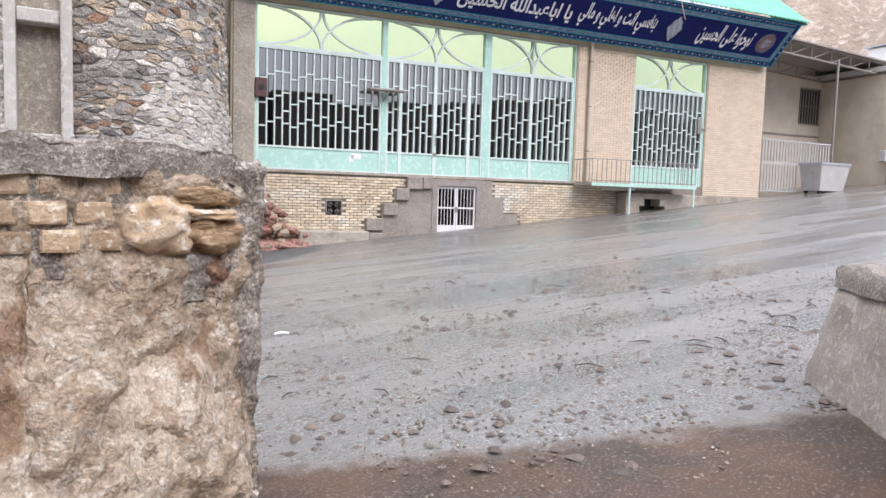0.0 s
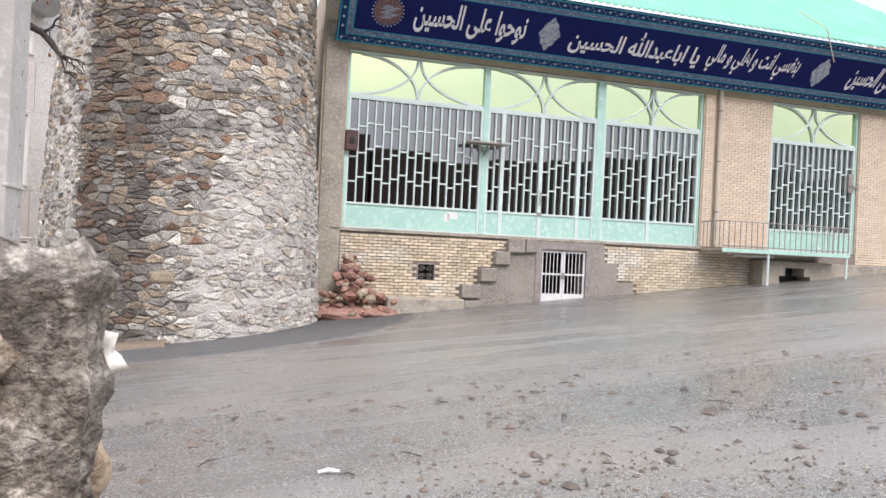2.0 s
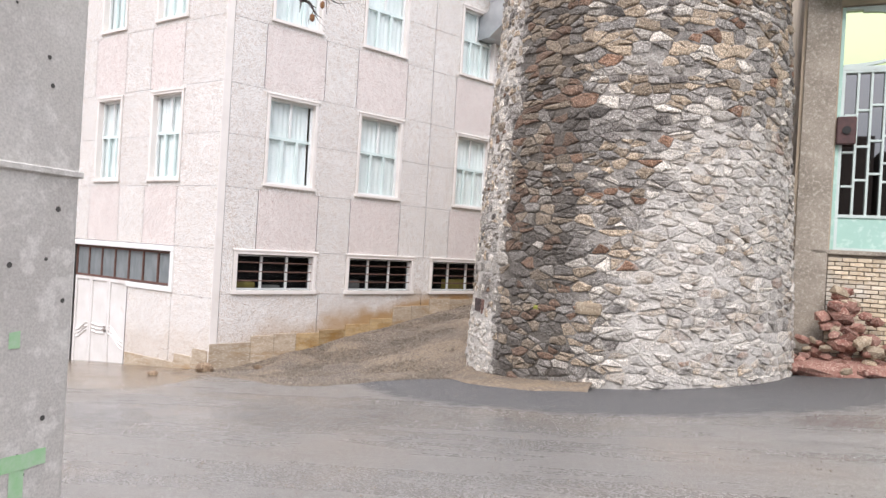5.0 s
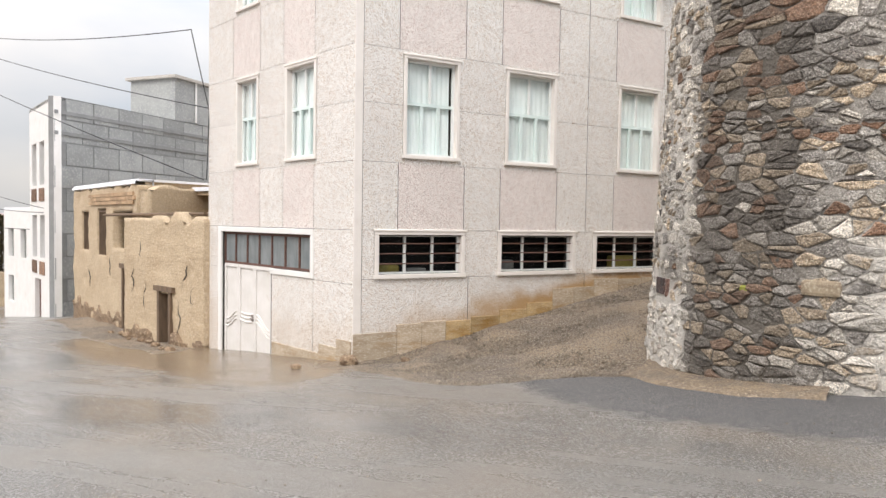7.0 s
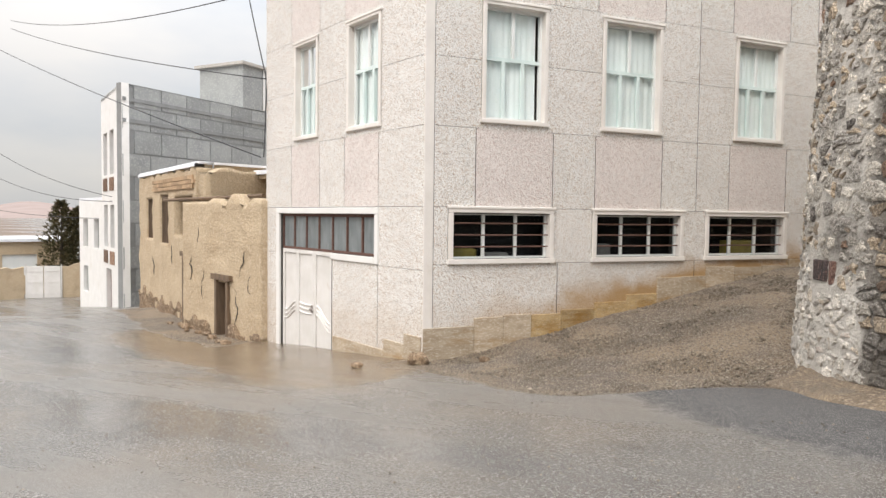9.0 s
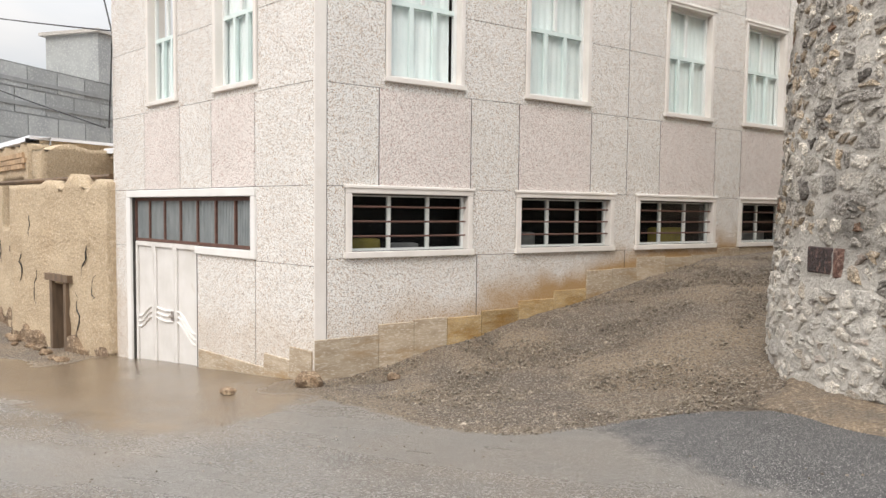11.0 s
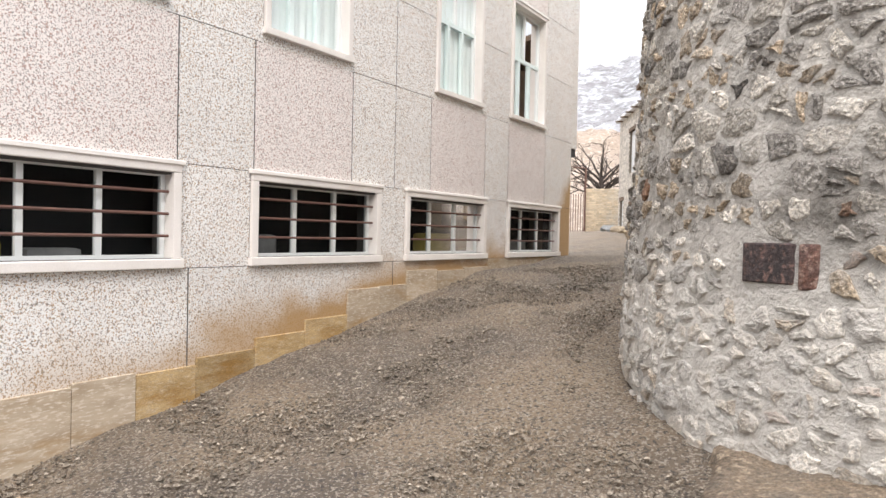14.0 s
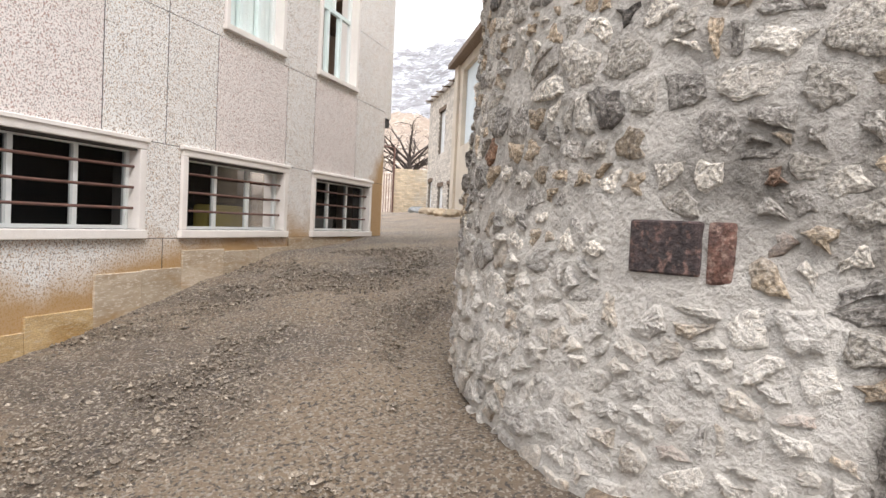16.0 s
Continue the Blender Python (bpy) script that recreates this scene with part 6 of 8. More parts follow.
part("dado", boxes((18.05, 24.39, 2.66, 2.698, 4.45, 4.52)), M_OLD_STEEL, house, "grey pipe along the wall")
win = part("window", boxes((23.1, 24.5, 2.85, 2.88, 5.0, 6.5)), M_DARK, house)
for k in range(9):
    x = 23.14 + 1.32 * k / 8
    part("bar", boxes((x - 0.015, x + 0.015, 2.66, 2.69, 4.95, 6.55)), M_OLD_STEEL, win)
for z in (5.0, 5.75, 6.5):
    part("bar", boxes((23.05, 24.55, 2.645, 2.659, z - 0.015, z + 0.015)), M_OLD_STEEL, win)
tank = thing("roof_cooler", F_HALL, "white square evaporative cooler on the house roof", "cooler")
part("housing", bevelled(boxes((25.2, 26.3, 0.3, 1.3, 7.1, 8.1)), 0.05), M_WHITE, tank)
part("hood", boxes((25.1, 26.4, 0.2, 1.4, 8.12, 8.17)), M_GALV, tank)
gp = thing("gas_pipe", F_HALL, "thin gas pipes with a meter on the house corner", "pipe")
part("pipe", tube(bmesh.new(), [(24.3, -0.5, 2.1), (24.3, -0.5, 4.8), (24.9, -0.68, 4.8), (27.0, -0.68, 4.8)], 0.025, 6), M_OLD_STEEL, gp)
part("meter", bevelled(boxes((23.98, 24.36, -0.62, -0.35, 3.3, 3.75)), 0.03), M_GREYSTEEL, gp)
bin_ = thing("dumpster", F_HALL, "grey galvanised wheeled rubbish container standing by the fence", "rubbish container")
bm = bmesh.new()
lo = [bm.verts.new(p) for p in ((20.1, -0.85, 2.05), (21.35, -0.85, 2.05), (21.35, -0.1, 2.05), (20.1, -0.1, 2.05))]
hi = [bm.verts.new(p) for p in ((19.95, -0.98, 3.05), (21.5, -0.98, 3.05), (21.5, 0.0 - 0.06, 3.05), (19.95, -0.06, 3.05))]
for k in range(4):
    bm.faces.new((lo[k], lo[(k + 1) % 4], hi[(k + 1) % 4], hi[k]))
bm.faces.new(lo)
bm.faces.new(hi)
part("body", bm, M_GREYSTEEL, bin_)
part("rim", boxes((19.92, 21.53, -1.0, -0.96, 3.0, 3.08), (19.92, 19.96, -0.96, -0.04, 3.0, 3.08), (21.49, 21.53, -0.96, -0.04, 3.0, 3.08)), M_GALV, bin_)
for x, y in ((20.2, -0.75), (21.25, -0.75), (20.2, -0.2), (21.25, -0.2)):
    p = F_HALL @ Vector((x, y, 0))
    zz = lie(p.x, p.y)
    part("wheel", tube(bmesh.new(), [(x, y - 0.03, zz + 0.1), (x, y + 0.03, zz + 0.1)], 0.1, 12), M_RUBBER, bin_)
    part("fork", boxes((x - 0.02, x + 0.02, y - 0.05, y + 0.05, zz + 0.12, 2.05)), M_GALV, bin_)


# ---------- broken wall beside the start ----------
F_WALL = axes((0.45, 3.12, 0), (0.888, 0.46))      # x grows to the broken end, y to the far side
ruin = thing("broken_wall", F_WALL, "crumbling rubble and brick wall end with cement capping", "wall", kind="structure")


def ruin_top(x):
    return 1.50 + 0.05 * noise.noise(Vector((x * 1.5, 3, 0))) + 0.045 * smooth(x, -0.9, -0.1)


def ruin_block(x0, x1, y0, y1, zlo, ztop, res, amp, seed, round_end=0.12):
    """A block with worn, uneven faces."""
    bm = bmesh.new()
    def shape(x, y, z):
        q = Vector((x, y, z)) * 2.2 + Vector((seed, 0, 0))
        k = noise.noise(q) * amp + noise.noise(q * 2.7) * amp * 0.55 + noise.noise(q * 7.0) * amp * 0.32 + noise.noise(q * 15.0) * amp * 0.16
        return k
    nx_, ny_, nz_ = max(2, int((x1 - x0) / res)), max(2, int((y1 - y0) / res)), max(2, int((ztop - zlo) / res))
    cache = {}
    def vert(i, j, k):
        key = (i, j, k)
        if key not in cache:
            x, y, z = x0 + (x1 - x0) * i / nx_, y0 + (y1 - y0) * j / ny_, zlo + (ztop - zlo) * k / nz_
            d = shape(x, y, z)
            nrm = Vector(((i == nx_) - (i == 0), (j == ny_) - (j == 0), (k == nz_) - (k == 0) * 0.0))
            if nrm.length > 1.01:
                nrm = nrm.normalized() * (1.0 - round_end * 3)
                d -= round_end * 0.5
            cache[key] = bm.verts.new(Vector((x, y, z)) + nrm * d)
        return cache[key]
    for i in range(nx_):
        for j in range(ny_):
            bm.faces.new((vert(i, j, nz_), vert(i + 1, j, nz_), vert(i + 1, j + 1, nz_), vert(i, j + 1, nz_)))
    for i in range(nx_):
        for k in range(nz_):
            for j in (0, ny_):
                bm.faces.new((vert(i, j, k), vert(i + 1, j, k), vert(i + 1, j, k + 1), vert(i, j, k + 1)))
    for j in range(ny_):
        for k in range(nz_):
            for i in (0, nx_):
                bm.faces.new((vert(i, j, k), vert(i, j + 1, k), vert(i, j + 1, k + 1), vert(i, j, k + 1)))
    return bm


def batter(bm, amount):
    """The lower face has slumped outwards."""
    for v in bm.verts:
        if v.co.y < 0.3:
            f = 1 - smooth(v.co.z, 0.2, 1.28)
            v.co.y -= amount * f * (0.75 + 0.5 * noise.noise(Vector((v.co.x * 1.7, v.co.z * 1.7, 4)))) * smooth(-v.co.x, -0.05, 0.35)
    return bm


part("core", batter(ruin_block(-3.6, -0.03, 0.03, 0.55, -0.4, 1.50, 0.026, 0.075, 2.0), 0.42), M_ADOBE_STONE, ruin, "pale crumbled limestone and lime mortar", soft=True)
part("end_facing", ruin_block(-0.24, 0.03, 0.0, 0.54, -0.4, 1.52, 0.02, 0.07, 9.0), mat("pale_grey_stone_end", (0.40, 0.335, 0.265), (0.24, 0.195, 0.15), 7, (0.58, 0.51, 0.43), 17, 0.95, speck=0.55, spscale=60, bump=1.0, bscale=26, bdist=0.06, stain=(0.13, 0.115, 0.10), sscale=9, slo=0.55, shi=0.62),
     ruin, "grey-white mortared end of the wall", soft=True)
bm = ruin_block(-3.6, 0.035, -0.035, 0.6, 1.47, 1.61, 0.022, 0.05, 5.0, 0.12)
for v in bm.verts:
    v.co.z += 0.035 * noise.noise(Vector((v.co.x * 3.1, v.co.y * 3.1, 2))) - 0.075 * smooth(v.co.x, -0.32, 0.04) ** 2
part("cap", bm, M_CAP, ruin, "dark rough cement capping", soft=True)
M_SMEAR = mat("grey_smeared_cement", (0.33, 0.285, 0.235), (0.20, 0.17, 0.14), 6, (0.47, 0.42, 0.36), 24, 0.95, speck=0.45, spscale=70, bump=1.0, bscale=40, bdist=0.04)
M_EARTH_CORE = mat("brown_crumbled_earth", (0.48, 0.375, 0.27), (0.36, 0.26, 0.175), 5, (0.58, 0.495, 0.40), 18, 0.97, speck=0.25, spscale=55, bump=1.0, bscale=24, bdist=0.07, stain=(0.55, 0.47, 0.38), sscale=3.4, slo=0.56, shi=0.66)
part("cement_smear", ruin_block(-0.13, 0.02, -0.03, 0.12, 0.55, 1.54, 0.02, 0.065, 12.0, 0.06), M_SMEAR, ruin, "grey smeared cement", soft=True)
part("earth_core", batter(ruin_block(-0.95, -0.08, -0.015, 0.12, 0.25, 1.50, 0.02, 0.10, 15.0, 0.04), 0.4), M_EARTH_CORE, ruin, "brown crumbled earth between stones", soft=True)
part("cement_smear", batter(ruin_block(-0.50, -0.24, 0.0, 0.12, 1.00, 1.20, 0.018, 0.10, 19.0, 0.12), 0.36), M_SMEAR, ruin, "grey smeared cement", soft=True)
M_BOULDER = [mat("pale_orange_stone", (0.60, 0.48, 0.35), (0.45, 0.30, 0.17), 6, (0.68, 0.61, 0.52), 18, 0.9, bump=1.0, bscale=30, bdist=0.025),
             mat("ochre_brown_stone", (0.38, 0.25, 0.135), (0.25, 0.155, 0.085), 7, (0.50, 0.36, 0.22), 24, 0.9, bump=1.0, bscale=32, bdist=0.025, stretch=(1, 1, 3)),
             M_STONE[0], mat("red_brown_earth", (0.25, 0.14, 0.085), (0.18, 0.095, 0.06), 9, (0.36, 0.23, 0.16), 34, 0.97, bump=1.0, bscale=50, bdist=0.025)]
for (x, y, z), s_, seed, m_i, nm in (((-0.27, 0.03, 1.405), (0.18, 0.10, 0.055), 2.3, 1, "slab_stone"), ((-0.25, 0.0, 1.338), (0.13, 0.10, 0.026), 5.5, 0, "flat_stone"),
                                     ((-0.25, 0.01, 1.255), (0.14, 0.12, 0.08), 3.4, 1, "ochre_boulder"), ((-0.47, 0.0, 1.30), (0.14, 0.12, 0.115), 1.1, 0, "pale_boulder"),
                                     ((-0.20, 0.02, 1.11), (0.10, 0.08, 0.06), 7.7, 3, "earth_lump")):
    bm = bmesh.new()
    rock(bm, (x, y, z), s_, seed, 4, 0.42)
    for v in bm.verts:
        v.co += v.normal * 0.012 * noise.noise(v.co * 22) if v.normal.length else Vector()
    part(nm, bm, M_BOULDER[m_i], ruin, soft=True)
M_OLDBRICK = mat("worn_tan_brick", (0.46, 0.34, 0.22), (0.33, 0.225, 0.14), 9, (0.60, 0.52, 0.40), 34, 0.95, bump=1.0, bscale=44, rand=0.22, bdist=0.014)
for row in range(4):
    for k in range(20):
        x1 = -0.60 - 0.150 * k - (0.04 if row % 2 else 0) + rng.uniform(-0.008, 0.008)
        z0 = 1.405 - 0.098 * row
        if row == 3 and k % 3 or x1 < -2.6:
            continue
        bm = boxes((x1 - 0.128, x1, -0.004 + rng.uniform(-0.014, 0.012), 0.1, z0, z0 + 0.078))
        bevelled(bm, 0.013, 2)
        for v in bm.verts:
            v.co += Vector((1, 1, 1)) * 0.006 * noise.noise(v.co * 30)
        part("brick", bm, M_OLDBRICK, ruin)
part("mortar_bed", ruin_block(-3.5, -0.54, 0.012, 0.12, 1.12, 1.52, 0.04, 0.02, 14.0, 0.02), M_SMEAR, ruin, "tan mortar between the bricks", soft=True)
# pale facing stones on the end
for k, (y, z, w, h) in enumerate(((0.10, 1.33, 0.2, 0.1), (0.33, 1.30, 0.22, 0.12), (0.12, 1.17, 0.16, 0.13), (0.34, 1.12, 0.24, 0.13), (0.15, 0.98, 0.2, 0.14), (0.38, 0.93, 0.2, 0.12), (0.18, 0.78, 0.24, 0.14), (0.42, 0.70, 0.2, 0.16), (0.2, 0.56, 0.26, 0.14))):
    bm = bmesh.new()
    rock(bm, (0.03, y, z + 0.06), (0.06, w / 2.0, h / 2.0), k * 2.9 + 1, 3, 0.5)
    part("facing_stone", bm, M_BOULDER[0] if k % 3 else M_STONE[4], ruin, soft=True)

# ---------- plastered stub opposite ----------
F_STUB = axes((3.80, 2.78, 0), (0.57, 0.82))
stub = thing("wall_stub", F_STUB, "low rounded cement-plastered wall stub", "wall", kind="structure")
bm = ruin_block(-3.6, 0.0, -0.55, 0.0, -0.4, 0.98, 0.06, 0.03, 21.0, 0.12)
for v in bm.verts:
    f = 1 - smooth(v.co.z, 0.2, 1.0)
    v.co.x += 0.16 * f * smooth(v.co.x, -0.3, 0.0)
    v.co.y += 0.10 * f * (1 if v.co.y > -0.27 else -1)
part("body", bm, mat("stained_cement_plaster", (0.33, 0.29, 0.245), (0.24, 0.205, 0.17), 3.0, (0.41, 0.37, 0.32), 24, 0.93, speck=0.25, bump=0.6, bscale=22, stain=(0.24, 0.205, 0.175), sscale=1.6, slo=0.5, shi=0.66, bdist=0.015), stub, soft=True)
bm = ruin_block(-3.6, 0.0, -0.56, 0.01, 0.97, 1.12, 0.04, 0.04, 23.0, 0.18)
part("cap", bm, M_CAP, stub, "rough dark cement top", soft=True)

# ---------- concrete power pole ----------
F_POLE = Matrix.Translation((-0.355, 5.77, 0)) @ Matrix.Rotation(radians(2), 4, "Z")
pole = thing("power_pole", F_POLE, "ribbed precast concrete power pole with recessed panels and green spray paint", "pole")
PW, PD = 0.42, 0.32
PZ = lie(-0.5, 5.9) - 0.1
part("flange", bevelled(boxes((-0.075, 0.0, 0.0, PD, PZ, 9.0)), 0.012, 2), M_CEMENT_LIGHT, pole)
part("flange", bevelled(boxes((-PW, -PW + 0.075, 0.0, PD, PZ, 9.0)), 0.012, 2), M_CEMENT_LIGHT, pole)
part("web", boxes((-PW + 0.076, -0.076, 0.15, 0.20, 1.80, 9.0)), M_CEMENT, pole, "recessed concrete web")
part("painted_web", boxes((-PW + 0.076, -0.076, 0.15, 0.20, PZ, 1.70)), M_GREENPAINT, pole, "recess painted green")
for z in (0.86, 1.75, 2.62, 3.5, 4.4, 5.3):
    part("rib", bevelled(boxes((-PW + 0.076, -0.076, 0.02, PD - 0.02, z - 0.05, z + 0.05)), 0.01), M_CEMENT_LIGHT, pole)
# rough cast seam along the arris, and the step of the casting joint
bm = bmesh.new()
for k in range(150):
    z = PZ + 0.2 + k * 0.045 + rng.uniform(-0.02, 0.02)
    rock(bm, (-0.066 + rng.uniform(-0.008, 0.01), 0.004, z), (rng.uniform(0.004, 0.014), 0.006, rng.uniform(0.012, 0.045)), k * 1.1, 1, 0.7)
ob = part("cast_seam", bm, M_CEMENT, pole, "ragged casting seam")
ob["kind"] = "stuff"
part("joint_ridge", bevelled(boxes((-0.02, 0.008, -0.004, PD + 0.006, 1.785, 1.803)), 0.003), M_CEMENT_LIGHT, pole)
bm = bmesh.new()
for k in range(26):
    y, z = rng.uniform(0.03, PD - 0.03), rng.uniform(0.5, 4.2)
    tube(bm, [(0.0006, y, z), (0.0016, y, z)], rng.uniform(0.003, 0.008), 7)
ob = part("pinholes", bm, M_GROOVE, pole, "small air holes")
ob["kind"] = "stuff"
bm = bmesh.new()
for y0, y1, z0, z1 in ((0.06, 0.26, 1.06, 1.10), (0.07, 0.11, 0.72, 1.06), (0.16, 0.20, 0.86, 1.06), (0.08, 0.2, 0.86, 0.90), (0.14, 0.17, 1.36, 1.40)):
    n = 7
    pts = []
    for k in range(n + 1):
        f = k / n
        j = 0.008 * noise.noise(Vector((f * 5, y0 * 40, z0 * 9)))
        pts.append(((y0, z0 + (z1 - z0) * f + j), (y1, z0 + (z1 - z0) * f - j)) if z1 - z0 > y1 - y0 else ((y0 + (y1 - y0) * f, z0 + j), (y0 + (y1 - y0) * f, z1 + j)))
    vs = [[bm.verts.new((0.0018, p[0], p[1])) for p in pr] for pr in pts]
    for a, b in zip(vs, vs[1:]):
        bm.faces.new((a[0], a[1], b[1], b[0]))
part("spray_paint", bm, M_SPRAY, pole, "dripping green spray paint mark")

# ---------- bare tree whose branch hangs over the path ----------
def branch(bm, p, d, length, r, depth, seed):
    q = random.Random(seed)
    pts, rs = [Vector(p)], [r]
    d = Vector(d).normalized()
    n = 7
    for k in range(n):
        d = (d + Vector((q.uniform(-0.25, 0.25), q.uniform(-0.25, 0.25), q.uniform(-0.22, 0.16)))).normalized()
        pts.append(pts[-1] + d * length / n)
        rs.append(r * (1 - 0.75 * (k + 1) / n))
    tube(bm, pts, rs, 6 if r > 0.01 else 4)
    ends = []
    if depth > 0:
        for k in range(2, n + 1):
            if q.random() < 0.85:
                side = Vector((q.uniform(-1, 1), q.uniform(-1, 1), q.uniform(-0.7, 0.6)))
                ends += branch(bm, pts[k], d + side * 0.9, length * q.uniform(0.35, 0.6), rs[k] * 0.75, depth - 1, q.random())
    else:
        ends.append(pts[-1])
    return ends


tree = thing("bare_tree", Matrix.Identity(4), "leafless dark-barked tree with a few dry leaves", "tree")
TX, TY = -2.1, 6.75
bm = bmesh.new()
tz = lie(TX, TY)
tube(bm, [(TX, TY, tz - 0.1), (TX + 0.03, TY, tz + 0.9), (TX - 0.03, TY + 0.05, tz + 2.0), (TX + 0.02, TY + 0.1, tz + 3.2), (TX - 0.1, TY + 0.2, tz + 5.0)], [0.15, 0.125, 0.11, 0.09, 0.05], 10)
part("trunk", bm, M_BARK, tree, soft=True)
bm = bmesh.new()
limb = [Vector(p) for p in ((TX, TY + 0.05, 3.25), (-1.55, 7.05, 3.2), (-1.15, 7.22, 3.12), (-0.85, 7.33, 3.03), (-0.62, 7.38, 2.94), (-0.47, 7.25, 2.76), (-0.42, 7.15, 2.64))]
tube(bm, limb, [0.06, 0.05, 0.042, 0.034, 0.024, 0.010, 0.004], 7)
ends = []
for k, p in enumerate(limb[1:]):
    ends += branch(bm, p, (0.6, 0.3 - 0.3 * k, 0.75 - 0.15 * k), (0.6 - 0.09 * k), 0.012, 1 if k > 2 else 2, 80 + k)
    ends += branch(bm, p, (0.25, 0.9 - 0.2 * k, -0.15), 0.34 - 0.04 * k, 0.008, 1, 90 + k)
ends += branch(bm, (TX, TY + 0.05, 2.9), (1.5, 0.7, 0.35), 1.6, 0.03, 2, 11)
ends += branch(bm, (TX, TY + 0.08, 3.05), (1.4, 1.0, 0.35), 1.9, 0.028, 2, 5)
ends += branch(bm, (TX, TY + 0.1, 3.3), (0.9, 1.2, 0.7), 2.0, 0.03, 2, 23)
ends += branch(bm, (TX, TY + 0.15, 4.0), (-0.9, 0.9, 0.8), 2.2, 0.035, 2, 31)
ends += branch(bm, (TX, TY + 0.1, 3.6), (-0.4, -1.0, 0.8), 2.2, 0.035, 2, 41)
ends += branch(bm, (TX, TY + 0.1, 3.6), (1.2, 0.3, 1.2), 1.6, 0.03, 2, 47)
crown = part("crown", bm, M_BARK, tree, "thin bare twigs", soft=True)
bm = bmesh.new()
for k, p in enumerate(ends[::9]):
    rock(bm, p + Vector((0, 0, -0.03)), (0.010, 0.013, 0.020), k * 1.3, 1, 0.6)
part("dry_leaf", bm, M_LEAF_DRY, tree, "few curled brown leaves")

# ---------- litter on the street ----------
lit = random.Random(3)
crumbs = []
bm = bmesh.new()
for k in range(46000):
    a = lit.random()
    if a < 0.80:
        x, y = lit.uniform(-8.0, -2.3), lit.uniform(14.6, 23.0)
        if gravel_at(x, y) < 0.4 or (x - TOWER[0]) ** 2 + (y - TOWER[1]) ** 2 < 11 or (x + 8.19) * 0.885 - (y - 16.26) * 0.466 < 0.05:
            continue
        s = lit.uniform(0.005, 0.015) if lit.random() < 0.93 else lit.uniform(0.015, 0.03)
    elif a < 0.93:
        x, y = lit.uniform(-1.5, 7.5), 2.2 + lit.random() ** 1.6 * 6.5
        s = lit.uniform(0.003, 0.012)
    else:
        x, y = lit.uniform(-9.0, 6.0), lit.uniform(5.0, 14.5)
        s = lit.uniform(0.003, 0.011)
    z = lie(x, y) + s * 0.2
    top = [Vector((x + s * lit.uniform(0.7, 1.3) * math.cos(q), y + s * lit.uniform(0.7, 1.3) * math.sin(q), z + s * lit.uniform(-0.3, 0.3))) for q in (0.3, 1.6, 2.9, 4.2, 5.3)]
    vs = [bm.verts.new(p) for p in top]
    c0, c1 = bm.verts.new((x, y, z + s * lit.uniform(0.5, 0.9))), bm.verts.new((x, y, z - s))
    for i in range(5):
        bm.faces.new((vs[i], vs[(i + 1) % 5], c0))
        bm.faces.new((vs[(i + 1) % 5], vs[i], c1))
for k in range(3600):
    x, y = lit.uniform(-0.6, 7.5), 2.4 + lit.random() ** 2.0 * 7.0
    if y < 3.4 - 0.37 * x + 0.3 and lit.random() < 0.5:
        continue
    s = lit.uniform(0.007, 0.024) if lit.random() < 0.9 else lit.uniform(0.024, 0.055)
    crumbs.append((x, y, s))
solid("gravel", bm, M_PEBBLE, Matrix.Identity(4), "scattered gravel chips and crumbs on street and alley", "gravel", kind="stuff")
bm = bmesh.new()
for x, y, s in crumbs:
    z = lie(x, y) + s * 0.1
    vs = [bm.verts.new((x + s * lit.uniform(0.5, 1.5) * math.cos(q), y + s * lit.uniform(0.5, 1.5) * math.sin(q), z)) for q in (0.3, 1.6, 2.9, 4.2, 5.3)]
    c0 = bm.verts.new((x, y, z + s * lit.uniform(0.25, 0.6)))
    for i in range(5):
        bm.faces.new((vs[i], vs[(i + 1) % 5], c0))
solid("crumbs", bm, mat("dark_wet_earth_crumbs", (0.075, 0.055, 0.042), (0.12, 0.085, 0.06), 9, rough=0.6, bump=0.4, rand=0.4), Matrix.Identity(4), "dark wet earth crumbs trodden over the asphalt", "dirt", kind="stuff")
for k in range(70):
    x, y = lit.uniform(-0.5, 6.5), 3.6 + lit.random() ** 1.5 * 5.5
    ang, ln = lit.uniform(0, 3.14), lit.uniform(0.03, 0.11)
    z = lie(x, y) + 0.012
    dx, dy = math.cos(ang) * ln, math.sin(ang) * ln
    bm = tube(bmesh.new(), [(-dx, -dy, 0), (lit.uniform(-0.02, 0.02), lit.uniform(-0.02, 0.02), 0.012), (dx, dy, 0)], [0.004, 0.006, 0.003], 5)
    solid("twig", bm, M_TWIG, Matrix.Translation((x, y, z)), "short dark wet twig lying on the asphalt", "twig", "twigs on the street")
bm = tube(bmesh.new(), [(-0.07, 0, 0), (0, 0.01, 0.008), (0.07, -0.01, 0)], [0.01, 0.016, 0.012], 6)
solid("paper_scrap", bm, M_PAPER, Matrix.Translation((1.36, 6.64, lie(1.36, 6.64) + 0.02)), "crumpled white paper scrap on the asphalt", "paper")


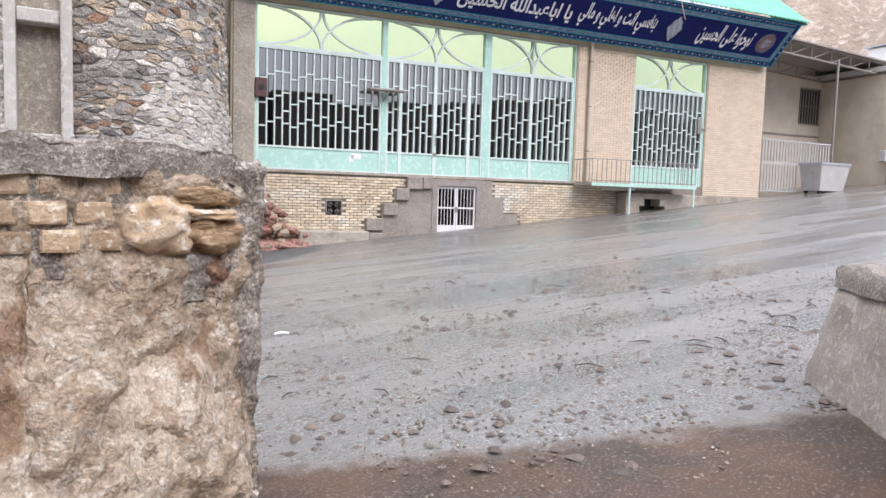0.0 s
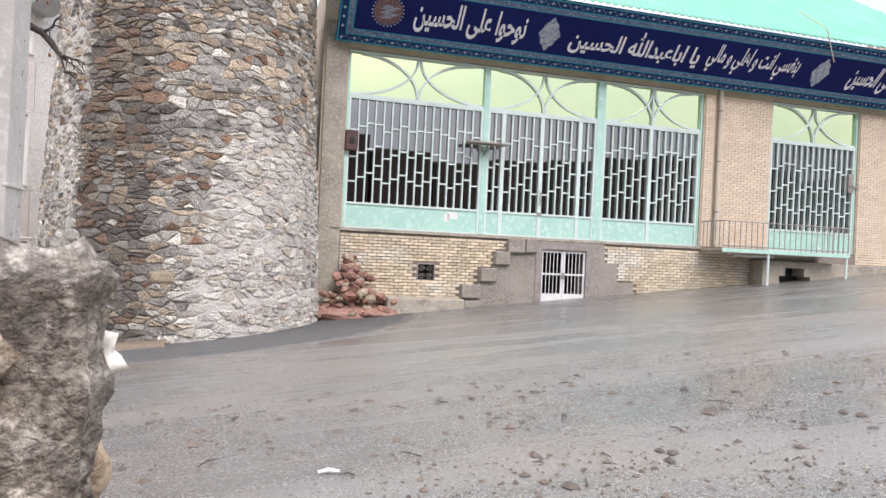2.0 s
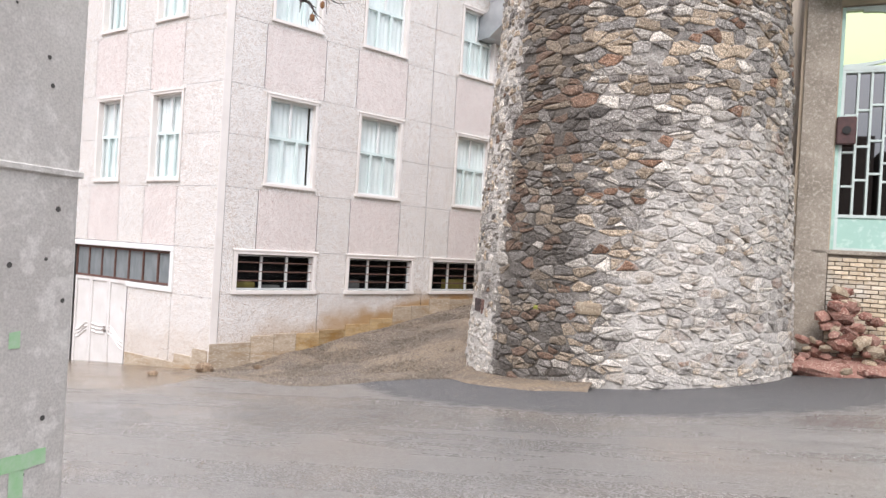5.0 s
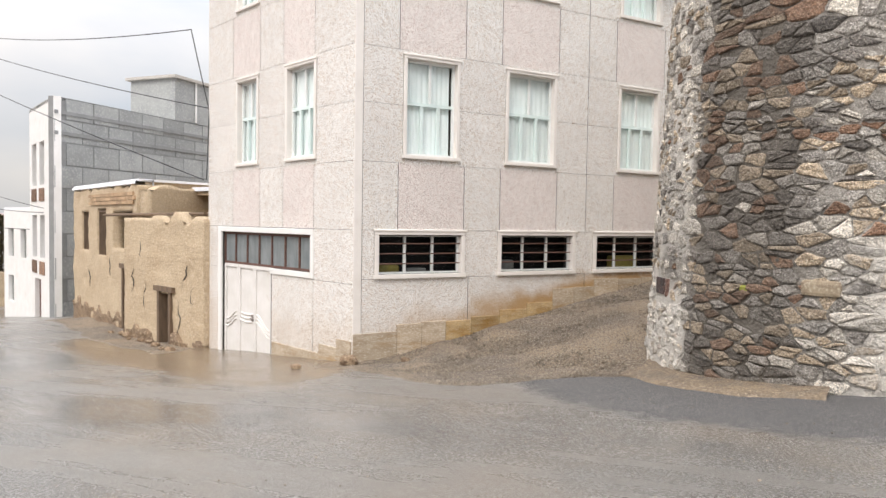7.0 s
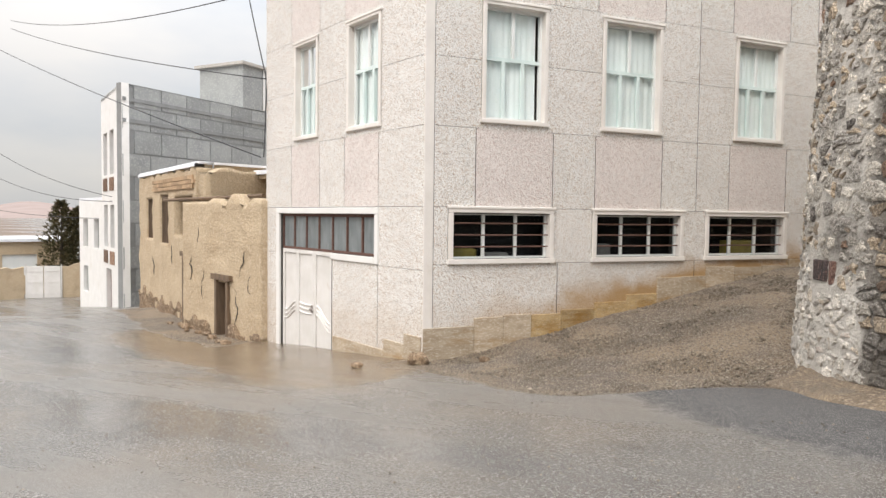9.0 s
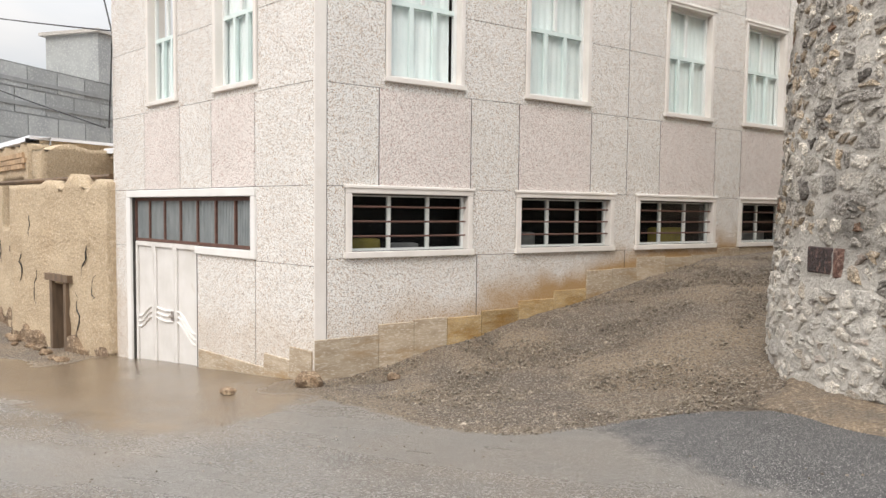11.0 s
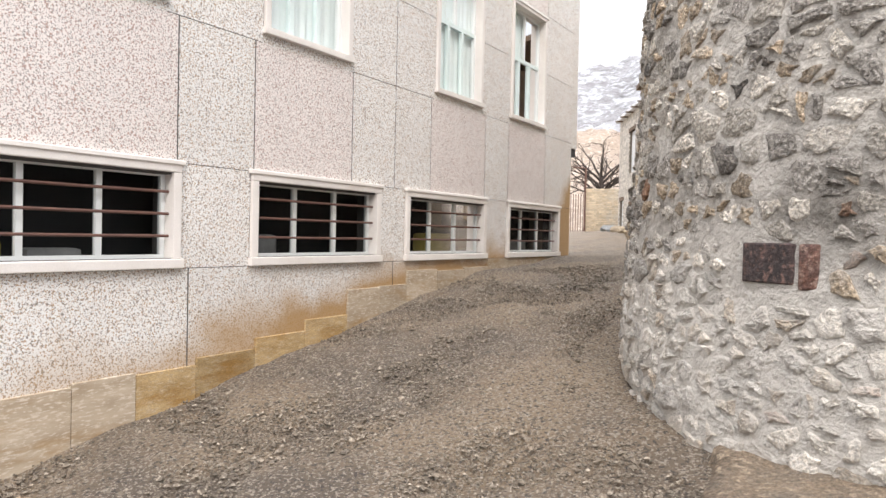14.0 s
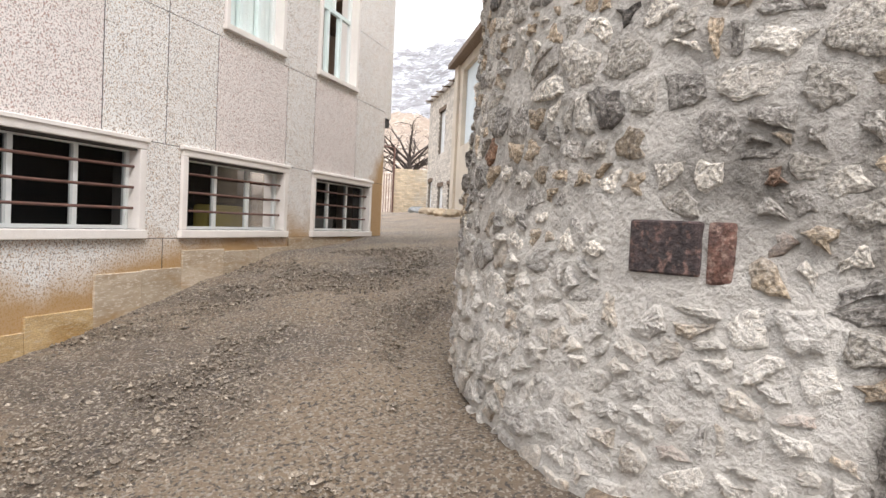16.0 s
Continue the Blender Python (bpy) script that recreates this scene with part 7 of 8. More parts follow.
# ---------- adobe house down the street ----------
def ragged_wall(a, b, z0, z1, thick, holes, seed, amp=0.055, res=0.10, rag=0.26):
    """An uneven mud wall from a to b, with holes (along, along, z, z) and a worn upper edge; y is inward."""
    d = Vector((b[0] - a[0], b[1] - a[1], 0))
    ln = d.length
    bm = bmesh.new()
    n, m = max(2, int(ln / res)), max(2, int((z1 - z0) / res))
    def at(i, k, y):
        x, z = ln * i / n, z0 + (z1 - z0) * k / m
        q = Vector((x * 1.1, z * 1.1, seed))
        w = amp * noise.noise(q) + amp * 0.5 * noise.noise(q * 3)
        zz = z + (rag * noise.noise(Vector((x * 1.7, seed, 1))) if k == m else 0)
        return Vector((x, y + (w if y == 0 else 0), zz))
    grid_f = [[bm.verts.new(at(i, k, 0)) for k in range(m + 1)] for i in range(n + 1)]
    grid_b = [[bm.verts.new(at(i, k, thick)) for k in range(m + 1)] for i in range(n + 1)]
    def gone(i, k):
        if not (0 <= i < n and 0 <= k < m):
            return True
        x, z = ln * (i + 0.5) / n, z0 + (z1 - z0) * (k + 0.5) / m
        return any(h[0] < x < h[1] and h[2] < z < h[3] for h in holes)
    for i in range(n):
        for k in range(m):
            if gone(i, k):
                continue
            f, g = grid_f, grid_b
            bm.faces.new((f[i][k], f[i + 1][k], f[i + 1][k + 1], f[i][k + 1]))
            bm.faces.new((g[i + 1][k], g[i][k], g[i][k + 1], g[i + 1][k + 1]))
            for c, p, q in (((i - 1, k), (i, k), (i, k + 1)), ((i + 1, k), (i + 1, k), (i + 1, k + 1)), ((i, k - 1), (i, k), (i + 1, k)), ((i, k + 1), (i, k + 1), (i + 1, k + 1))):
                if gone(*c):
                    bm.faces.new((f[p[0]][p[1]], f[q[0]][q[1]], g[q[0]][q[1]], g[p[0]][p[1]]))
    return bm, axes((a[0], a[1], 0), (d.x, d.y))


def house_wall(parent, nm, a, b, z0, z1, holes, seed, material=M_ADOBE, label="", thick=0.45):
    # a is the far (left-hand) end, so that y points into the house
    bm, m = ragged_wall(a, b, z0, z1, thick, holes, seed)
    return placed(part(nm, bm, material, parent, label, soft=True), m), m


adobe = thing("adobe_house", Matrix.Identity(4), "derelict mud-plastered adobe house with broken front wall", "house")
A0, A1, A2, A3 = (-26.8, 21.1), (-18.9, 18.75), (-18.7, 18.2), (-14.05, 17.45)
_, m1 = house_wall(adobe, "wall_house", A0, A1, -2.8, 2.55, [(1.4, 2.3, 0.3, 1.7), (3.6, 4.7, 0.2, 1.8), (5.6, 7.7, 0.55, 1.75), (6.9, 7.6, -2.6, -0.1)], 3.0)
_, m2 = house_wall(adobe, "wall_front", A2, A3, -2.6, 1.55, [(2.35, 2.95, -2.4, -0.45)], 8.0)
for nm, a, b, z1 in (("wall_return", (-19.0, 25.0), (-18.75, 18.75), 2.5), ("wall_back", (-14.3, 24.8), (-19.0, 25.0), 2.4), ("wall_east", (-14.0, 17.9), (-14.3, 24.8), 2.4), ("wall_far", (-27.5, 27.0), (-26.9, 21.5), 2.4), ("wall_rear", (-19.0, 27.0), (-27.5, 27.0), 2.4)):
    house_wall(adobe, nm, a, b, -2.8, z1, [], len(nm))
roof_pts = [(-26.7, 21.35), (-18.95, 19.05), (-18.8, 24.9), (-19.0, 27.1), (-27.6, 27.1)]
def slab_poly(pts, z0, z1):
    b_ = bmesh.new()
    lo = [b_.verts.new((x, y, z0)) for x, y in pts]
    hi = [b_.verts.new((x, y, z1)) for x, y in pts]
    b_.faces.new(lo)
    b_.faces.new(hi)
    for k in range(len(pts)):
        j = (k + 1) % len(pts)
        b_.faces.new((lo[k], lo[j], hi[j], hi[k]))
    return b_


part("roof", slab_poly(roof_pts, 2.48, 2.66), M_ADOBE, adobe)
part("snow_cover", slab_poly([(-26.85, 21.15), (-18.9, 18.8), (-18.7, 24.95), (-19.0, 27.2), (-27.7, 27.2)], 2.665, 2.74), M_SNOW, adobe, "thin old snow on the roof")
part("rear_roof", slab_poly([(-18.55, 20.5), (-14.1, 20.0), (-14.4, 24.7), (-18.5, 24.9)], 2.30, 2.42), M_ADOBE, adobe)
part("snow_cover", slab_poly([(-18.5, 20.4), (-14.05, 19.9), (-14.4, 24.75), (-18.4, 24.95)], 2.425, 2.55), M_SNOW, adobe, "thin old snow on the roof")
_, m3 = house_wall(adobe, "wall_inner", (-18.5, 21.0), (-14.1, 20.3), -2.2, 2.3, [], 17.0, label="inner wall with exposed courses")
for m, ln, z in ((m1, 8.2, 2.53),):
    bm = bmesh.new()
    rows_ = []
    for k in range(50):
        x = ln * k / 49
        w = 0.05 * noise.noise(Vector((x * 2.2, 0, 3)))
        rows_.append([bm.verts.new(p) for p in ((x, -0.05 + w, z + 0.06), (x, -0.04 + w, z + 0.15 + w), (x, 0.5, z + 0.2), (x, 0.5, z + 0.02))])
    for p, q in zip(rows_, rows_[1:]):
        for i in range(4):
            bm.faces.new((p[i], p[(i + 1) % 4], q[(i + 1) % 4], q[i]))
    placed(part("snow_edge", bm, M_SNOW, adobe, "snow lying on the wall top"), m)
# exposed mud bricks under the eaves, door jambs, window frames, roof poles
for k in range(26):
    for j in range(3):
        x0 = 0.2 + 0.30 * k + (0.15 if j % 2 else 0)
        bm = boxes((x0, x0 + 0.27, -0.06, 0.1, 1.98 + 0.13 * j, 2.09 + 0.13 * j))
        if 8.1 > x0 > 2.5:
            placed(part("mud_brick", bm, M_MUDBRICK, adobe), m1)
for a in (1.4, 3.6):
    bm = boxes((a, a + 0.07, 0.05, 0.15, 0.2, 1.8), (a + 0.98, a + 1.05, 0.05, 0.15, 0.2, 1.8), (a, a + 1.05, 0.05, 0.15, 1.73, 1.8))
    for k in range(5):
        box(bm, a + 0.2 + 0.16 * k, a + 0.23 + 0.16 * k, 0.08, 0.12, 0.2, 1.75)
    placed(part("window_lattice", bm, M_WOOD, adobe, "old wooden window lattice"), m1)
for x0, x1, z1, m in ((6.8, 7.65, -0.05, m1), (2.25, 3.02, -0.42, m2)):
    bm = boxes((x0, x0 + 0.12, -0.07, 0.2, -2.6, z1), (x1 - 0.12, x1, -0.07, 0.2, -2.6, z1), (x0 - 0.15, x1 + 0.15, -0.1, 0.3, z1, z1 + 0.14))
    placed(part("door_frame", bm, M_WOOD, adobe, "weathered wooden door frame"), m)
    placed(part("door_leaf", boxes((x0 + 0.12, x1 - 0.12, 0.22, 0.27, -2.6, z1)), M_WOOD, adobe), m)
for k in range(7):
    y = -0.5 + 0.12 * k
    bm = tube(bmesh.new(), [(-20.6, 18.7 + 0.3 * k, 1.62 + 0.02 * k), (-14.6 - 0.2 * k, 17.9 + 0.3 * k, 1.68)], 0.05, 6)
    part("roof_pole", bm, M_WOOD, adobe, "bare roof pole")
# eroded foot of the plaster, cracks
for (a, b), z0, z1, m, seed in (((A0, A1), -2.8, -1.72, m1, 4.0), ((A2, A3), -2.6, -1.62, m2, 6.0)):
    bm, _ = ragged_wall(a, b, z0, z1, 0.2, [(6.7, 7.75, -2.9, 0)] if m is m1 else [(2.2, 3.05, -2.6, 0)], seed, 0.09, 0.08, 0.4)
    placed(part("eroded_foot", bm, M_DAMP_MUD, adobe, "dark damp eroded foot of the wall", soft=True), m @ Matrix.Translation((0, -0.035, 0)))
crk = random.Random(8)
for x, z, m in ((0.7, 0.2, m2), (1.5, -0.1, m2), (3.3, -0.6, m2), (3.9, 0.5, m2), (1.1, 0.9, m2), (4.2, -0.2, m2), (2.2, -0.3, m1), (5.2, 0.2, m1), (7.9, 1.0, m1)):
    pts = []
    for k in range(9):
        pts.append((x, -0.008, z))
        x, z = x + crk.uniform(-0.10, 0.12), z - crk.uniform(0.03, 0.16)
    placed(part("crack", tube(bmesh.new(), pts, [0.004 + 0.012 * math.sin(3.1 * k / 8) for k in range(9)], 5), M_DARK, adobe, "dark crack in the plaster"), m)
for k in range(9):
    bm = bmesh.new()
    s = rng.uniform(0.07, 0.15)
    x = -14.6 - 0.62 * k
    y = 17.05 + 0.17 * k + rng.uniform(-0.2, 0.1)
    rock(bm, (0, 0, 0), (s * 1.3, s, s * 0.7), k * 3.1, 2, 0.4)
    solid("mud_clod", bm, M_DAMP_MUD, Matrix.Translation((x, y, lie(x, y) + s * 0.3)), "fallen lump of mud plaster at the wall foot", "rubble", "fallen mud lumps")

# ---------- grey block building, white house ----------
grey = thing("block_building", Matrix.Identity(4), "three-storey house with bare grey block side and white front", "building")
g0, g1, g2 = Vector((-30.13, 22.05, 0)), Vector((-32.6, 33.4, 0)), Vector((-35.4, 23.6, 0))
m_g = axes((g0.x, g0.y, 0), (g1.x - g0.x, g1.y - g0.y))
LG = (g1 - g0).length
placed(part("wall_side", wall_sheet(bmesh.new(), 0.0, LG, -4.0, 6.75, 0.3, []), M_BLOCK_JOINT, grey, "grey block side wall"), m_g)
cnt = 0
for j in range(10):
    for k in range(8):
        x0, z0 = LG * k / 8 + (0.6 if j % 2 else 0), -3.2 + j * 1.0
        w = LG / 8
        bm = boxes((x0 + 0.02, min(x0 + w - 0.03, LG), -0.02 - rng.uniform(0, 0.02), 0.0, z0 + 0.02, min(z0 + 0.96, 6.7)))
        placed(part("render_patch", bm, M_BLOCK, grey), m_g)
for z in (6.0, 5.1):
    placed(part("ring_beam", boxes((0, LG, -0.09, -0.045, z, z + 0.16)), M_BLOCK_JOINT, grey, "concrete ring beam"), m_g)
m_f = axes((g2.x, g2.y, 0), (g0.x - g2.x, g0.y - g2.y))
LF = (g0 - g2).length
fw = [(0.6, 1.7, 3.0, 5.0), (2.4, 3.5, 3.0, 5.0), (0.6, 1.7, -0.4, 1.6), (2.4, 3.5, -0.4, 1.6), (1.1, 2.6, -3.4, -1.4)]
placed(part("wall_front", wall_sheet(bmesh.new(), 0, LF, -4.0, 6.75, 0.3, fw), M_WHITE, grey, "white stone front"), m_f)
for a, b, c, d in fw[:4]:
    w = placed(part("window", boxes((a, b, 0.2, 0.24, c, d)), M_GLASS_DARK, grey), m_f)
    placed(part("brick_apron", boxes((a, b, -0.04, -0.005, c - 0.75, c - 0.15)), M_TOWER_STONE[3], grey, "red brick panel under the window"), m_f)
placed(part("entrance", boxes((1.1, 2.6, 0.2, 0.25, -3.4, -1.4)), M_RUSTBAR, grey, "brown steel entrance"), m_f)
part("roof", slab_poly([(g0.x, g0.y), (g1.x, g1.y), (-38.5, 34.6), (g2.x, g2.y)], 6.6, 6.74), M_BLOCK, grey)
part("rear", slab_poly([(-32.7, 33.3), (-38.5, 34.5), (-38.5, 34.8), (-32.7, 33.6)], -4.0, 6.6), M_BLOCK, grey)
part("rear", slab_poly([(-35.4, 23.8), (-38.4, 34.4), (-38.7, 34.4), (-35.7, 23.8)], -4.0, 6.6), M_BLOCK, grey)
pent = boxes((LG - 4.4, LG, -0.02, 3.0, 6.75, 8.95))
placed(part("stair_head", pent, M_BLOCK, grey, "grey stair head on the roof"), m_g)
placed(part("stair_head_roof", boxes((LG - 4.6, LG + 0.2, -0.2, 3.2, 8.95, 9.1)), M_CEMENT_LIGHT, grey), m_g)
placed(part("vent_pipe", tube(bmesh.new(), [(LG - 2.9, -0.1, 6.8), (LG - 2.9, -0.1, 8.94)], 0.06, 6), M_WHITE, grey), m_g)

wh = thing("white_house", Matrix.Identity(4), "small white two-storey house front", "house")
h0, h1 = Vector((-40.3, 24.6, 0)), Vector((-35.7, 23.75, 0))
m_h = axes((h0.x, h0.y, 0), (h1.x - h0.x, h1.y - h0.y))
LH = (h1 - h0).length
hw = [(0.8, 1.8, -0.6, 0.9), (3.0, 4.0, -0.6, 0.9), (0.8, 1.8, -3.0, -1.6)]
placed(part("wall", wall_sheet(bmesh.new(), 0, LH, -4.2, 1.85, 0.3, hw), M_WHITE, wh), m_h)
for a, b, c, d in hw:
    placed(part("window", boxes((a, b, 0.18, 0.22, c, d)), M_GLASS, wh), m_h)
placed(part("roof", boxes((0, LH, 0.0, 5.0, 1.85, 2.0)), M_SNOW, wh), m_h)
placed(part("rear_wall", boxes((0, LH, 4.6, 4.9, -4.2, 1.84)), M_WHITE, wh), m_h)

# ---------- end of the street: yard wall, gate, low house, conifer ----------
yw = thing("yard_wall", Matrix.Identity(4), "tan mud yard wall across the street end", "wall", kind="structure")
for nm, a, b, z1 in (("wall", (-48.9, 17.3), (-47.95, 24.5), -2.2), ("wall", (-46.85, 26.3), (-45.6, 28.8), -2.1)):
    bm, m = ragged_wall(a, b, -4.9, z1, 0.35, [], 5.5, res=0.3)
    placed(part(nm, bm, M_ADOBE, yw), m @ Matrix.Identity(4))
ga = thing("door_5", axes((-47.9, 24.6, 0), (1.05, 1.6)), "white double sheet-steel yard gate", "gate", kind="structure")
LGt = 1.92
for k in range(2):
    leaf = part("leaf", bevelled(boxes((0.02 + 0.96 * k, 0.94 + 0.96 * k, 0.0, 0.05, -4.15, -2.15)), 0.01), M_WHITE_DOOR, ga)
    for j in range(3):
        part("rib", boxes((0.1 + 0.96 * k, 0.88 + 0.96 * k, -0.02, -0.002, -3.9 + 0.7 * j, -3.84 + 0.7 * j)), M_WHITE_DOOR, leaf)
for x in (-0.04, 1.93):
    part("post", boxes((x, x + 0.06, -0.03, 0.08, -4.3, -2.05)), M_WHITE_DOOR, ga)
lh = thing("low_house", axes((-52.5, 20.0, 0), (1.2, 5.9)), "low mud-brick house with snowy roof behind the yard wall", "house")
part("wall", wall_sheet(bmesh.new(), -4, 9, -5, -0.75, 0.4, [(1.2, 2.4, -3.0, -1.6), (4.6, 6.6, -3.0, -1.6)]), M_ADOBE, lh)
for a, b in ((1.2, 2.4), (4.6, 6.6)):
    part("window", boxes((a, b, 0.1, 0.14, -3.0, -1.6)), M_PVC, lh)
part("roof", boxes((-4.2, 9.2, -0.2, 6, -0.75, -0.55)), M_SNOW, lh)
part("rear_wall", boxes((-4, 9, 5.5, 5.9, -5, -0.76)), M_ADOBE, lh)


def conifer(x, y, z, h, seed):
    q = random.Random(seed)
    t = thing("conifer", Matrix.Translation((x, y, z)), "dark green-brown evergreen tree behind the yard wall", "tree")
    part("trunk", tube(bmesh.new(), [(0, 0, -0.2), (0.05, 0, h * 0.5), (0, 0.05, h * 0.95)], [0.14, 0.09, 0.02], 7), M_BARK, t)
    bm = bmesh.new()
    for k in range(2600):
        f = q.random() ** 0.8
        zz = h * (0.22 + 0.8 * f)
        rad = 1.9 * (1 - f) ** 0.5 * (0.55 + 0.45 * noise.noise(Vector((seed, zz * 1.2, 0))) + 0.35 * q.random())
        a = q.uniform(0, 6.283)
        rr = rad * q.random() ** 0.45
        c = Vector((rr * math.cos(a), rr * math.sin(a), zz + q.uniform(-0.1, 0.1)))
        d = Vector((math.cos(a) + q.uniform(-0.6, 0.6), math.sin(a) + q.uniform(-0.6, 0.6), q.uniform(0.1, 1.1))).normalized()
        s = Vector((q.uniform(-1, 1), q.uniform(-1, 1), q.uniform(-1, 1))).cross(d).normalized() * 0.06
        l_ = q.uniform(0.14, 0.3)
        bm.faces.new([bm.verts.new(p) for p in (c - s, c + s, c + d * l_)])
    part("crown", bm, M_FOLIAGE, t)


conifer(-49.2, 27.2, -4.1, 5.9, 4)
conifer(-48.8, 28.2, -4.1, 5.5, 9)

# ---------- overhead wires ----------
def wire(a, b, sag, nm="overhead_wire"):
    a, b = Vector(a), Vector(b)
    pts = [a.lerp(b, k / 16) - Vector((0, 0, sag * 4 * (k / 16) * (1 - k / 16))) for k in range(17)]
    solid(nm, tube(bmesh.new(), pts, 0.014, 5), M_CABLE, Matrix.Identity(4), "thin black overhead cable across the street", "cable", "overhead cables")


wire((-14.13, 17.64, 4.31), (-42.75, 22.21, 11.06), 0.25)
wire((-14.95, 17.72, 6.39), (-42.75, 22.23, 11.49), 0.45)
wire((-13.97, 17.36, 2.51), (-40.24, 20.29, 9.51), 0.15)
wire((-30.04, 21.57, 1.9), (-45.85, 22.44, 4.66), 0.3)
wire((-30.22, 21.65, 1.71), (-45.87, 22.38, 3.23), 0.35)
wire((-31.16, 21.53, 0.98), (-47.79, 22.94, 1.34), 0.1)
wire((-14.13, 17.64, 4.27), (-14.95, 17.72, 6.39), 0.02)
wire((-14.09, 17.61, 4.26), (-13.89, 17.38, 2.51), 0.1)

# ---------- alley end: brick wall, house, mountain ----------
def brick_face(parent, m, x0, x1, z0, z1, course, length, material, holes=()):
    bm = bmesh.new()
    row, z = 0, z0
    while z < z1 - 0.02:
        x = x0 - (length / 2 if row % 2 else 0)
        while x < x1:
            a, b = max(x, x0), min(x + length, x1)
            if b - a > 0.04 and not any(h[0] - 0.05 < (a + b) / 2 < h[1] + 0.05 and h[2] - 0.02 < z + course / 2 < h[3] + 0.02 for h in holes):
                dy = rng.uniform(-0.006, 0.006)
                box(bm, a + 0.006, b - 0.006, -0.014 + dy, 0.01, z + 0.006, z + course - 0.006)
            x += length
        z += course
        row += 1
    me = bpy.data.meshes.new("bricks")
    bmesh.ops.recalc_face_normals(bm, faces=bm.faces)
    bm.to_mesh(me)
    bm.free()
    me.materials.append(material)
    ob = new("bricks", me)
    ob.parent, ob["kind"] = parent, "stuff"
    ob.matrix_world = m


bw = thing("brick_yard_wall", Matrix.Identity(4), "yellow brick yard wall closing the alley", "wall", kind="structure")
m_b = axes((-1.8, 49.85, 0), (1.0, -0.06))
placed(part("backing", wall_sheet(bmesh.new(), 1.95, 5.6, -0.2, 3.45, 0.3, []), M_JOINT, bw), m_b)
brick_face(bw, m_b, 1.95, 5.6, 0.6, 3.45, 0.10, 0.26, M_BRICK)
yg = thing("yard_gate", m_b, "dark steel bar gate with a tall post", "gate")
for k in range(9):
    part("bar", tube(bmesh.new(), [(0.85 + 0.13 * k, -0.12, 0.7), (0.85 + 0.13 * k, -0.12, 3.2)], 0.02, 5), M_RUSTBAR, yg)
part("post", tube(bmesh.new(), [(1.98, -0.14, 0.6), (1.98, -0.14, 4.55), (1.3, -0.14, 4.62)], 0.055, 6), M_RUSTBAR, yg)

bh = thing("brick_house", Matrix.Identity(4), "two-storey pale brick house with snow on its roof edge", "house")
b0, b1 = Vector((1.25, 45.5, 0)), Vector((1.33, 39.35, 0))
m_bh = axes((b0.x, b0.y, 0), (b1.x - b0.x, b1.y - b0.y))
LB = (b1 - b0).length
bh_holes = [(2.3, 3.5, 3.7, 5.5), (5.3, 6.0, 3.7, 5.5), (0.4, 1.2, 0.5, 2.6), (2.6, 3.6, 0.4, 2.3), (4.6, 5.9, 0.4, 2.3)]
placed(part("wall", wall_sheet(bmesh.new(), 0, LB, -0.3, 6.3, 0.35, bh_holes), M_JOINT_GREY, bh), m_bh)
M_PALEBRICK = mat("pale_weathered_brick", (0.62, 0.57, 0.50), (0.50, 0.45, 0.38), 3, (0.70, 0.66, 0.60), 20, 0.92, bump=0.4, rand=0.2)
brick_face(bh, m_bh, 0.0, LB, 0.3, 6.25, 0.10, 0.26, M_PALEBRICK, bh_holes)
for a, b, c, d in bh_holes:
    placed(part("window", boxes((a, b, 0.1, 0.14, c, d)), M_PVC, bh), m_bh)
    placed(part("lintel", boxes((a - 0.15, b + 0.15, -0.03, 0.09, d, d + 0.16)), M_WOOD, bh, "dark wooden lintel"), m_bh)
placed(part("roof", boxes((-0.2, LB, -0.2, 6, 6.3, 6.42)), M_SNOW, bh), m_bh)
placed(part("wall_rear", boxes((0, LB, 5.6, 5.9, -0.3, 6.29)), M_JOINT_GREY, bh), m_bh)
for k in range(5):
    placed(part("rafter", tube(bmesh.new(), [(0.6 + 1.2 * k, -0.35, 6.26), (0.6 + 1.2 * k, 0.3, 6.26)], 0.035, 6), M_WOOD, bh), m_bh)
rh = thing("rendered_house", Matrix.Identity(4), "rendered house with concrete column and pale blue wall", "house")
c0, c1 = Vector((1.12, 39.2, 0)), Vector((0.75, 29.5, 0))
m_rh = axes((c0.x, c0.y, 0), (c1.x - c0.x, c1.y - c0.y))
LR = (c1 - c0).length
placed(part("wall", wall_sheet(bmesh.new(), 0, LR, -0.3, 6.5, 0.35, [(1.3, 5.0, 3.5, 6.2)]), M_CREAM, rh), m_rh)
placed(part("blue_panel", boxes((1.3, 5.0, 0.15, 0.2, 3.5, 6.2)), mat("pale_blue_paint", (0.62, 0.68, 0.70), (0.55, 0.61, 0.63), 2, rough=0.7), rh), m_rh)
placed(part("column", bevelled(boxes((0.0, 0.7, -0.1, 0.35, -0.3, 6.5)), 0.02), M_CREAM, rh), m_rh)
placed(part("roof", boxes((-0.1, LR, -0.35, 5.0, 6.5, 6.66)), M_WOOD, rh), m_rh)
placed(part("wall_back", boxes((0, LR, 4.6, 4.9, -0.3, 6.49)), M_CREAM, rh), m_rh)

